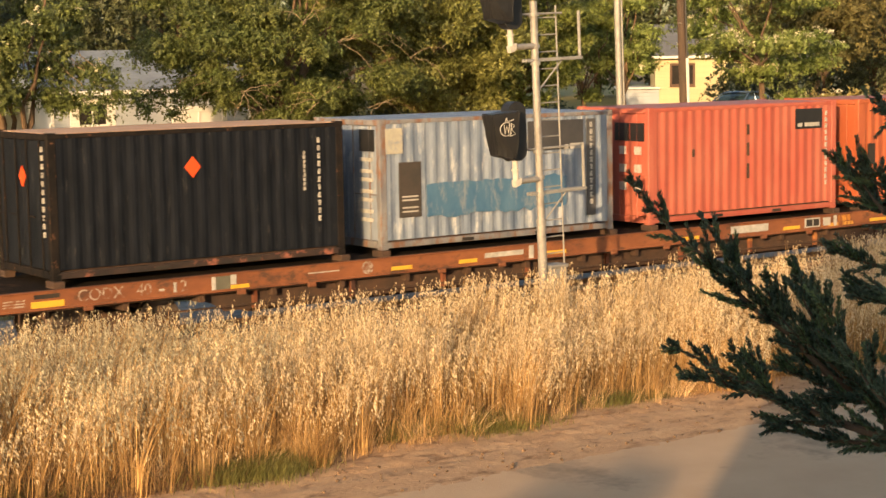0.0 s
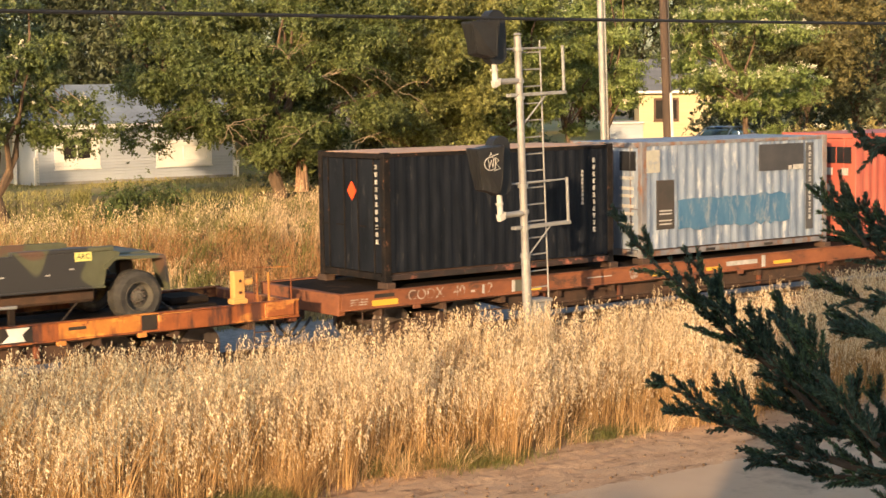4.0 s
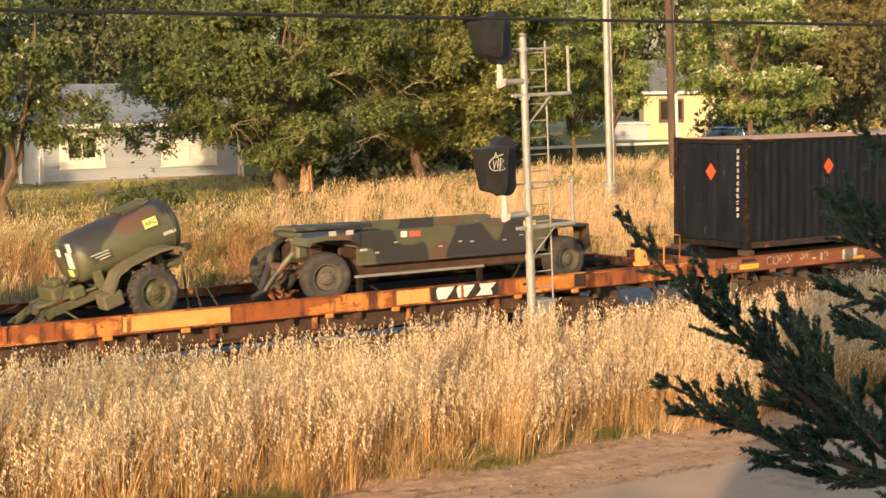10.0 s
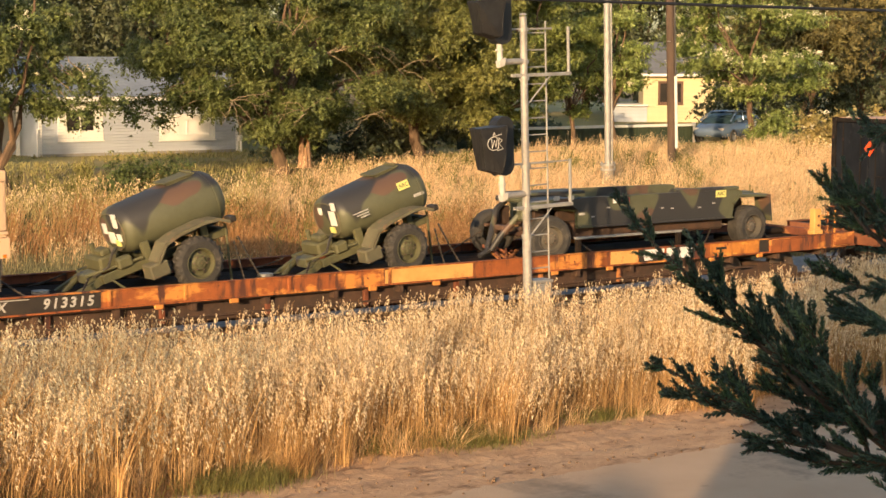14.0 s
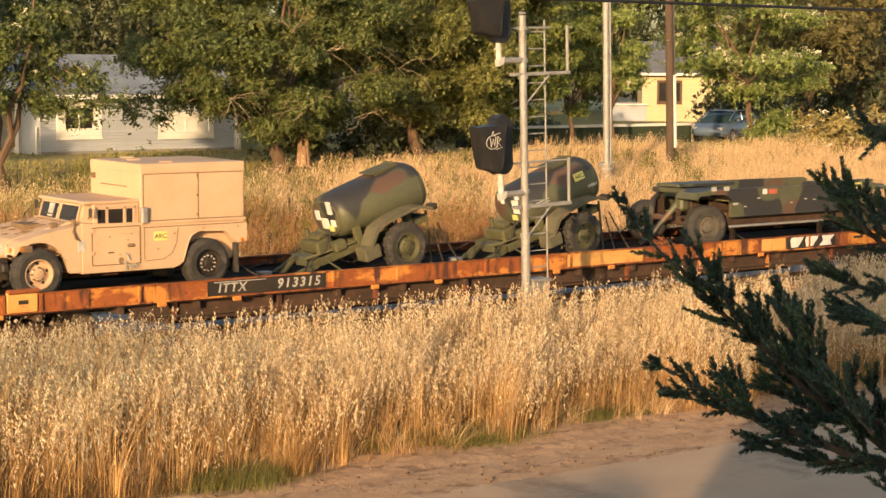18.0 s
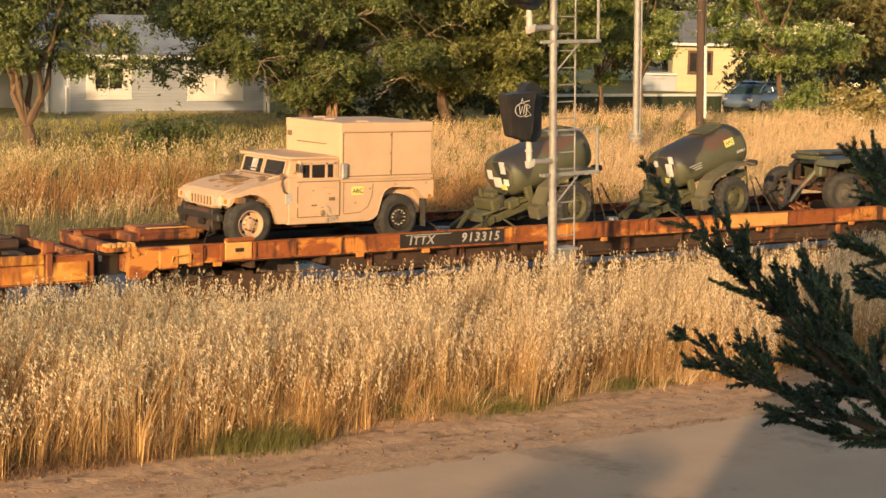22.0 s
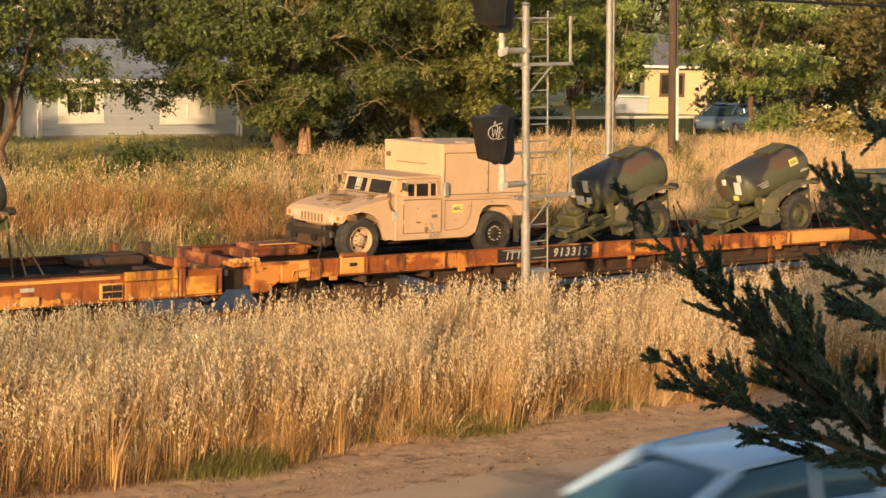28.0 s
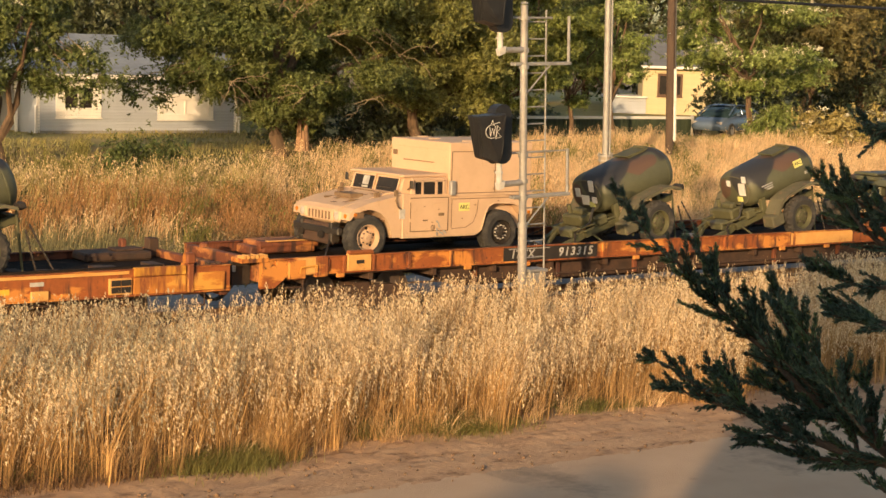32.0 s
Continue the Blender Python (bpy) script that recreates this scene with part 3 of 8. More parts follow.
# ---- the train ----
def blotched(name, base, light, dark, share=0.54, scale=1.5, rough=0.75):
    """Paint that has come off in sharp-edged blotches, with dark runs from the top."""
    m = mat(name, base, tuple(0.72 * c for c in base), 5.0, rough, bump=0.15)
    t = m.node_tree
    n, l = t.nodes, t.links
    p = n["Principled BSDF"]
    col = p.inputs["Base Color"].links[0].from_socket
    co = n.new("ShaderNodeTexCoord")
    for sc, st, edge, soft_, c in ((scale, (0.55, 1, 1.3), share, 0.025, light), (2.6, (1.6, 1, 0.25), 0.57, 0.05, dark), (7.0, (1, 1, 0.7), 0.66, 0.03, dark)):
        mp = n.new("ShaderNodeMapping")
        mp.inputs["Scale"].default_value = st
        mp.inputs["Location"].default_value = (sc, 0, 2 * sc)
        l.new(co.outputs["Object"], mp.inputs["Vector"])
        no = n.new("ShaderNodeTexNoise")
        no.inputs["Scale"].default_value, no.inputs["Detail"].default_value, no.inputs["Roughness"].default_value = sc, 5, 0.6
        l.new(mp.outputs[0], no.inputs["Vector"])
        r = n.new("ShaderNodeValToRGB")
        r.color_ramp.elements[0].position, r.color_ramp.elements[1].position = edge - soft_, edge + soft_
        l.new(no.outputs["Fac"], r.inputs["Fac"])
        mx = n.new("ShaderNodeMixRGB")
        mx.inputs["Color2"].default_value = (*c, 1)
        l.new(r.outputs["Color"], mx.inputs["Fac"])
        l.new(col, mx.inputs["Color1"])
        col = mx.outputs["Color"]
    l.new(col, p.inputs["Base Color"])
    return m


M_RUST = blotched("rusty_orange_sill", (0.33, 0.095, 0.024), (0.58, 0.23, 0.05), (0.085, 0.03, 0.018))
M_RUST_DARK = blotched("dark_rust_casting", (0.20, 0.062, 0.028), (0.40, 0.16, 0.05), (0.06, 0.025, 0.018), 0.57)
M_ORANGE = blotched("faded_orange_paint", (0.56, 0.21, 0.038), (0.66, 0.32, 0.06), (0.20, 0.06, 0.022), 0.52)
M_AMBER_PAINT = blotched("amber_orange_paint", (0.62, 0.29, 0.04), (0.72, 0.40, 0.07), (0.22, 0.075, 0.022), 0.52)
M_TAN_PATCH = mat("pale_orange_patch", (0.70, 0.38, 0.12), (0.60, 0.30, 0.085), 2.4, 0.65, bump=0.1, stain=(0.36, 0.13, 0.04), sscale=3.4, sedge=0.64)
M_STRIP = mat("amber_reflective_strip", (0.80, 0.46, 0.055), (0.70, 0.38, 0.045), 3, 0.5, stain=(0.40, 0.16, 0.03), sscale=5, sedge=0.66)
M_BROWN_CAR = mat("oxide_brown_paint", (0.27, 0.095, 0.038), (0.18, 0.062, 0.028), 1.8, 0.75, bump=0.12, stain=(0.085, 0.04, 0.024), sscale=3.4, sedge=0.585, stretch=(0.6, 1, 1.1))
M_UNDER = mat("grimy_underframe", (0.085, 0.045, 0.028), (0.045, 0.028, 0.02), 3, 0.85, bump=0.2)
M_DECK = mat("worn_dark_deck", (0.030, 0.021, 0.016), (0.018, 0.014, 0.012), 2, 0.95, bump=0.3, spec=0.08, stain=(0.10, 0.052, 0.03), sscale=1.2, sedge=0.64)
M_PANEL_BLACK = mat("black_panel", (0.02, 0.017, 0.015), (0.04, 0.03, 0.022), 2, 0.6)
M_WHEEL = mat("worn_wheel_steel", (0.12, 0.09, 0.075), (0.2, 0.15, 0.12), 3, 0.55, 0.5)
M_BOX_BLACK = mat("black_container", (0.006, 0.0076, 0.0115), (0.014, 0.0165, 0.023), 3.2, 0.65, bump=0.2, spec=0.12, stain=(0.07, 0.068, 0.066), sscale=6.0, sedge=0.655, stretch=(1.8, 1, 0.30))
M_BOX_BLUE = mat("faded_blue_container", (0.13, 0.172, 0.25), (0.27, 0.315, 0.39), 2.2, 0.6, bump=0.1, spec=0.3, stain=(0.44, 0.455, 0.48), sscale=3.4, sedge=0.60, stretch=(1.5, 1, 0.35))
M_BOX_TEAL = mat("teal_overpaint", (0.045, 0.125, 0.235), (0.08, 0.175, 0.28), 2.2, 0.6, stain=(0.20, 0.24, 0.29), sscale=3.4, sedge=0.56, stretch=(1.4, 1, 0.5))
M_BOX_RED = mat("coral_red_container", (0.40, 0.085, 0.058), (0.46, 0.135, 0.09), 1.2, 0.55, bump=0.08, stain=(0.24, 0.06, 0.04), sscale=5.5, sedge=0.69, stretch=(1.3, 1, 0.45))
M_BOX_ORANGE = mat("orange_red_container", (0.42, 0.11, 0.045), (0.37, 0.09, 0.04), 1.0, 0.55, bump=0.06, stain=(0.4, 0.09, 0.04), sscale=1.5, sedge=0.66)
M_RUST_EDGE = mat("rust_worn_edge", (0.009, 0.009, 0.010), (0.022, 0.017, 0.015), 4, stain=(0.20, 0.095, 0.055), sscale=7, sedge=0.665, rough=0.8, spec=0.1, bump=0.2)
M_RUST_RAIL = mat("rust_flaked_rail", (0.018, 0.015, 0.015), (0.05, 0.028, 0.022), 3, 0.85, bump=0.25, stain=(0.40, 0.14, 0.09), sscale=3.2, sedge=0.60)
M_HAZARD = mat("red_hazard_placard", (0.75, 0.09, 0.02), (0.68, 0.08, 0.02), 4, 0.5)
M_MARK = mat("chalky_white_marking", (0.52, 0.50, 0.47), (0.34, 0.325, 0.30), 8, 0.7)
M_WORN_MARK = mat("worn_white_stencil", (0.46, 0.41, 0.36), (0.30, 0.24, 0.20), 9, 0.75, stain=(0.20, 0.075, 0.035), sscale=7.0, sedge=0.50)
M_DOOR_STAIN = mat("rust_stained_blue", (0.24, 0.235, 0.24), (0.15, 0.15, 0.17), 3, 0.7, bump=0.1, stain=(0.20, 0.10, 0.06), sscale=4, sedge=0.54, stretch=(1, 1, 0.4))


def camo(name):
    """Green, brown and black patches with soft sprayed edges."""
    m = mat(name, (0.082, 0.084, 0.048), (0.10, 0.10, 0.060), 4, 0.55, bump=0.06)
    t = m.node_tree
    n, l = t.nodes, t.links
    p = n["Principled BSDF"]
    col = p.inputs["Base Color"].links[0].from_socket
    co = n.new("ShaderNodeTexCoord")
    for scale, edge, c, off in ((0.95, 0.60, (0.115, 0.068, 0.046), 7.3), (0.95, 0.505, (0.034, 0.033, 0.034), 0.0)):
        mp = n.new("ShaderNodeMapping")
        mp.inputs["Location"].default_value = (off, off * 0.3, off)
        l.new(co.outputs["Object"], mp.inputs["Vector"])
        no = n.new("ShaderNodeTexNoise")
        no.inputs["Scale"].default_value, no.inputs["Detail"].default_value = scale, 1.0
        l.new(mp.outputs[0], no.inputs["Vector"])
        r = n.new("ShaderNodeValToRGB")
        r.color_ramp.elements[0].position, r.color_ramp.elements[1].position = edge - 0.012, edge + 0.012
        l.new(no.outputs["Fac"], r.inputs["Fac"])
        mx = n.new("ShaderNodeMixRGB")
        mx.inputs["Color2"].default_value = (*c, 1)
        l.new(r.outputs["Color"], mx.inputs["Fac"])
        l.new(col, mx.inputs["Color1"])
        col = mx.outputs["Color"]
    l.new(col, p.inputs["Base Color"])
    return m


M_CAMO = camo("camouflage_paint")
M_OLIVE = mat("olive_drab_paint", (0.105, 0.10, 0.048), (0.075, 0.072, 0.036), 3, 0.7, bump=0.1, stain=(0.16, 0.10, 0.05), sscale=4, sedge=0.65)
M_TAN = mat("desert_tan_paint", (0.60, 0.415, 0.275), (0.53, 0.365, 0.24), 1.2, 0.7, bump=0.05, spec=0.3, stain=(0.46, 0.31, 0.185), sscale=4.5, sedge=0.665)
M_TAN_LINE = mat("tan_seam", (0.14, 0.085, 0.05), (0.22, 0.145, 0.08), 3, 0.8)
M_LAMP = mat("lamp_glass", (0.5, 0.45, 0.4), (0.4, 0.36, 0.32), 5, 0.2)
M_AMBER = mat("amber_lens", (0.55, 0.18, 0.02), (0.5, 0.15, 0.02), 5, 0.25)
M_CHAIN = mat("tie_down_chain", (0.040, 0.032, 0.027), (0.075, 0.058, 0.046), 10, 0.6, 0.5)

RIDERS = []     # things that ride on the train, with their place on it
WHEELS = []     # turning wheelsets, with their place on their car


def ride(ob, x, z, y=TRACK_Y, turn=0.0):
    RIDERS.append((ob, x, y, z, turn))
    ob.matrix_basis = pose(x + TRAIN[0][1], y, z, 0, 0, turn)
    return ob


def decal(name, parent, x0, x1, z0, z1, y, material, label="", t=0.006):
    """A thin painted or glued plate on a face towards the road."""
    return part(name, B((x0, y - t, z0), (x1, y + 0.002, z1)), material, parent, label)


def bogie(car, x):
    """A two-axle truck: side frames, bolster, springs and turning wheelsets."""
    truck = part("truck", B((x - 0.2, -1.05, 0.50), (x + 0.2, 1.05, 0.78), 0.02), M_UNDER, car)
    for s in (-1, 1):
        bm = bmesh.new()
        prism(bm, [(-1.15, 0.40), (-1.15, 0.62), (-0.75, 0.72), (0.75, 0.72), (1.15, 0.62), (1.15, 0.40), (0.95, 0.34), (0.55, 0.48), (0.42, 0.28), (-0.42, 0.28), (-0.55, 0.48), (-0.95, 0.34)],
              s * 0.92, s * 1.06, pose(x, 0, 0))
        part("side_frame", bm, M_UNDER, truck)
        for k in (-0.25, -0.08, 0.09, 0.26):
            part("spring", R((x + k, s * 0.99, 0.30), (x + k, s * 0.99, 0.52), 0.065, n=8), M_WHEEL, truck)
    for a in (-0.89, 0.89):
        bm = bmesh.new()
        rod(bm, (0, -1.0, 0), (0, 1.0, 0), 0.075, n=10)
        for s in (-1, 1):
            spin(bm, [(0.12, s * 0.80), (0.36, s * 0.80), (0.42, s * 0.79), (0.42, s * 0.70), (0.45, s * 0.68), (0.45, s * 0.66), (0.30, s * 0.68), (0.12, s * 0.66)], 24)
            for k in range(4):
                q = k * math.pi / 2
                rod(bm, (0.22 * math.cos(q), s * 0.79, 0.22 * math.sin(q)), (0.22 * math.cos(q), s * 0.815, 0.22 * math.sin(q)), 0.05, n=8)
        w = part("wheelset", bm, M_WHEEL, car, smooth=False)
        WHEELS.append((w, x + a, 0.42 + RAIL_TOP))


def coupler(car, x, way):
    bm = bmesh.new()
    box(bm, (x, -0.10, 0.78), (x + way * 0.75, 0.10, 0.98), 0.02)
    box(bm, (x + way * 0.55, -0.17, 0.74), (x + way * 0.82, 0.17, 1.02), 0.04)
    part("coupler", bm, M_UNDER, car)
    bm = bmesh.new()
    pts = [Vector((x + way * u * 0.85, -0.32, 0.85 - 0.35 * math.sin(u * math.pi))) for u in np.linspace(0, 1, 7)]
    for p, q in zip(pts, pts[1:]):
        rod(bm, p, q, 0.028, n=6)
    part("air_hose", bm, M_RUBBER, car)


def flatcar(name, x0, x1, sill, label, top=SILL_TOP, deck=DECK, low=SILL_LOW):
    """A long flat railway car; the middle of its deck is its origin's x."""
    c, half = (x0 + x1) / 2, (x1 - x0) / 2
    car = ride(thing(name, pose(0, 0, 0), label, "flatcar", "cars of the train"), c, 0.0)
    part("deck", B((-half + 0.1, -1.48, deck - 0.06), (half - 0.1, 1.48, deck), 0.01), M_DECK, car)
    for s in (-1, 1):
        bm = bmesh.new()
        box(bm, (-half, s * 1.52, low), (half, s * 1.545, top))
        box(bm, (-half, s * 1.45, top - 0.025), (half, s * 1.58, top), 0.006)
        box(bm, (-half, s * 1.42, low - 0.02), (half, s * 1.585, low + 0.012), 0.006)
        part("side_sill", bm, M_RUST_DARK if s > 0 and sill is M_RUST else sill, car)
        bm = bmesh.new()
        box(bm, (-half + 0.3, s * 1.40, low - 0.055), (half - 0.3, s * 1.50, low - 0.02), 0.006)
        part("sill_flange", bm, M_UNDER, car)
    bm = bmesh.new()
    prism(bm, [(-half + 0.6, 1.1), (half - 0.6, 1.1), (half - 0.6, 0.85), (half - 4.4, 0.80), (half - 5.6, 0.45), (-half + 5.6, 0.45), (-half + 4.4, 0.80), (-half + 0.6, 0.85)], -0.3, 0.3)
    part("centre_sill", bm, M_UNDER, car)
    for s in (-1, 1):
        bm = bmesh.new()
        prism(bm, [(-half + 3.9, low), (half - 3.9, low), (half - 4.6, 0.66), (-half + 4.6, 0.66)], s * 1.22, s * 1.28)
        part("under_girder", bm, M_UNDER, car)
        for k in range(9):
            x = -half + 5.2 + k * (2 * half - 10.4) / 8
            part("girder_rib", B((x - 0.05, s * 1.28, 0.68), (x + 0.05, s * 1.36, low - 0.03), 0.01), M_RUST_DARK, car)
        bm = bmesh.new()
        rod(bm, (-half + 3.4, s * 1.36, 0.76), (half - 3.4, s * 1.36, 0.76), 0.022, n=6)
        part("brake_pipe", bm, M_UNDER, car)
    part("brake_reservoir", spin(bmesh.new(), [(0.05, -0.6), (0.17, -0.55), (0.17, 0.55), (0.05, 0.6)], 16, "X", pose(2.2, -0.9, 0.72)), M_UNDER, car)
    n = int(half * 2 / 1.5)
    beam = None
    for i in range(n):
        x = -half + 1.0 + i * (2 * half - 2.0) / (n - 1)
        if beam is None:
            beam = part("crossbearer", B((-0.05, -1.45, 0.90), (0.05, 1.45, low - 0.02)), M_UNDER, car)
            beam.matrix_basis = pose(x, 0, 0)
        else:
            again("crossbearer", beam, car, pose(x, 0, 0))
    pocket = None
    for i in range(n - 1):
        x = -half + 1.75 + i * (2 * half - 3.5) / (n - 2)
        for s in (-1, 1):
            if pocket is None:
                pocket = part("stake_pocket", B((-0.09, -0.06, 0.99), (0.09, 0.0, low - 0.015), 0.015), sill, car)
                pocket.matrix_basis = pose(x, s * 1.54, 0, 0, 0, 0 if s < 0 else 180)
            elif (i * 7) % 3 != 1:
                again("stake_pocket", pocket, car, pose(x, s * 1.54, 0, 0, 0, 0 if s < 0 else 180))
    for s in (-1, 1):
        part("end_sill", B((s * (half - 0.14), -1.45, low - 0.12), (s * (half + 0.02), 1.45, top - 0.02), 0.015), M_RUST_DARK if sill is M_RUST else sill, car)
        bogie(car, s * (half - 2.6))
        coupler(car, s * (half - 0.05), s)
        bm = bmesh.new()
        rod(bm, (s * (half - 0.5), -1.5, 1.10), (s * (half - 0.5), -1.5, 0.62), 0.014, n=6)
        rod(bm, (s * (half - 0.95), -1.5, 1.10), (s * (half - 0.95), -1.5, 0.62), 0.014, n=6)
        rod(bm, (s * (half - 0.5), -1.5, 0.62), (s * (half - 0.95), -1.5, 0.62), 0.014, n=6)
        rod(bm, (s * (half - 0.5), -1.5, 0.84), (s * (half - 0.95), -1.5, 0.84), 0.014, n=6)
        part("side_ladder", bm, M_UNDER, car)
    return car, c


def sill_panel(car, c, x0, x1, material, label="", z0=SILL_LOW + 0.014, z1=SILL_TOP - 0.027):
    return part("sill_panel", B((x0 - c, -1.551, z0), (x1 - c, -1.53, z1), 0.002), material, car, label)


def bars(name, car, spots, y, material, label=""):
    """A row of small plates for writing that cannot be made out."""
    for x0, x1, z0, z1 in spots:
        part(name, B((x0, y - 0.006, z0), (x1, y + 0.003, z1)), material, car, label)


# the brown container car
car_a, c = flatcar("container_flatcar", -1.25, 26.6, M_BROWN_CAR, "oxide-brown steel container flatcar with worn paint", deck=1.38)
Y = -1.552
for x0, x1, z0, z1, m_ in ((-0.55, 0.06, 1.12, 1.23, M_STRIP), (3.33, 3.72, 1.11, 1.18, M_STRIP), (8.55, 9.0, 1.14, 1.215, M_STRIP), (10.75, 11.35, 1.14, 1.215, M_STRIP), (14.7, 15.2, 1.14, 1.215, M_STRIP),
                           (17.9, 18.45, 1.14, 1.215, M_STRIP), (20.9, 21.5, 1.14, 1.215, M_STRIP), (6.9, 7.4, 1.14, 1.215, M_STRIP)):
    part("reflective_strip", B((x0 - c, Y - 0.006, z0), (x1 - c, Y + 0.003, z1)), m_, car_a, "amber reflective strip")
lettering("car_number", "CODX", 0.30, M_WORN_MARK, car_a, pose(0.75 - c, Y - 0.003, 1.25) @ FACE)
lettering("car_number", "40", 0.30, M_WORN_MARK, car_a, pose(1.58 - c, Y - 0.003, 1.25) @ FACE)
lettering("car_number", "2", 0.30, M_WORN_MARK, car_a, pose(2.37 - c, Y - 0.003, 1.25) @ FACE)
bars("stencil", car_a, [(1.88 - c, 1.98 - c, 1.20, 1.24), (2.17 - c, 2.22 - c, 1.15, 1.33)], Y, M_MARK, "worn white stencil mark")
bars("service_panel", car_a, [(2.94 - c, 3.02 - c, 1.12, 1.36), (3.33 - c, 3.45 - c, 1.19, 1.37)], Y, M_MARK, "white edge of the service panel")
bars("service_panel", car_a, [(3.03 - c, 3.32 - c, 1.12, 1.36)], Y + 0.001, mat("dull_green_panel", (0.10, 0.10, 0.075), (0.14, 0.13, 0.10), 3, 0.8), "dull green service panel")
bars("stencil", car_a, [(-1.05 - c, -0.66 - c, z, z + 0.025) for z in (1.16, 1.21, 1.26)], Y, M_WORN_MARK, "faded white stencil lines")
bars("black_strip", car_a, [(-0.49 - c, -0.02 - c, 1.275, 1.35)], Y, M_PANEL_BLACK, "black slot above the strip")
bars("stencil", car_a, [(5.0 - c, 5.7 - c, 1.24, 1.26), (9.2 - c, 10.2 - c, 1.2, 1.3), (10.35 - c, 10.47 - c, 1.1, 1.37), (16.2 - c, 17.4 - c, 1.17, 1.34)], Y, M_MARK, "white stencil marks")
bm = spin(bmesh.new(), [(0.13, Y - 0.006), (0.13, Y + 0.003)], 20)
seal = part("round_emblem", bm, M_WORN_MARK, car_a, "round pale emblem")
seal.matrix_basis = pose(6.35 - c, 0, 1.25)
bars("routing_board", car_a, [(18.62 - c, 19.14 - c, 1.14, 1.36)], Y, M_MARK, "white-framed routing board")
bars("routing_board_face", car_a, [(18.67 - c, 18.88 - c, 1.17, 1.33), (18.91 - c, 19.10 - c, 1.17, 1.33)], Y - 0.004, M_PANEL_BLACK, "dark face of the board")
bars("stencil", car_a, [(19.25 - c, 19.5 - c, 1.15, 1.34), (19.62 - c, 19.72 - c, 1.12, 1.37)], Y, M_MARK, "white stencil marks")
bars("patch_paint", car_a, [(19.2 - c, 20.3 - c, 1.12, 1.20), (19.78 - c, 20.2 - c, 1.22, 1.36)], Y + 0.002, M_ORANGE, "orange touched-up paint")
for x in (-0.02, 5.9, 6.85, 12.8, 14.0, 19.9, 20.85, 26.0):
    for s in (-1, 1):
        part("pedestal", B((x - c, s * 0.95, 1.28), (x + 0.22 - c, s * 1.30, 1.505), 0.015), M_UNDER, car_a)


def corrugated(length, height, depth=0.028, pitch=0.278, y=0.0):
    """A pressed wall of upright folds in the xz plane, 3 mm of steel."""
    prof, x = [(0, 0)], 0.10
    while x + pitch < length - 0.06:
        prof += [(x, 0), (x + 0.068, depth), (x + 0.14, depth), (x + 0.208, 0)]
        x += pitch
    prof.append((length, 0))
    bm = bmesh.new()
    rows = [[bm.verts.new((px, y + d, z)) for px, d in prof] for z in (0, height)]
    back = [[bm.verts.new((px, y + d + 0.004, z)) for px, d in prof] for z in (0, height)]
    for r in (rows, back):
        for i in range(len(prof) - 1):
            bm.faces.new((r[0][i], r[0][i + 1], r[1][i + 1], r[1][i]))
    return bm


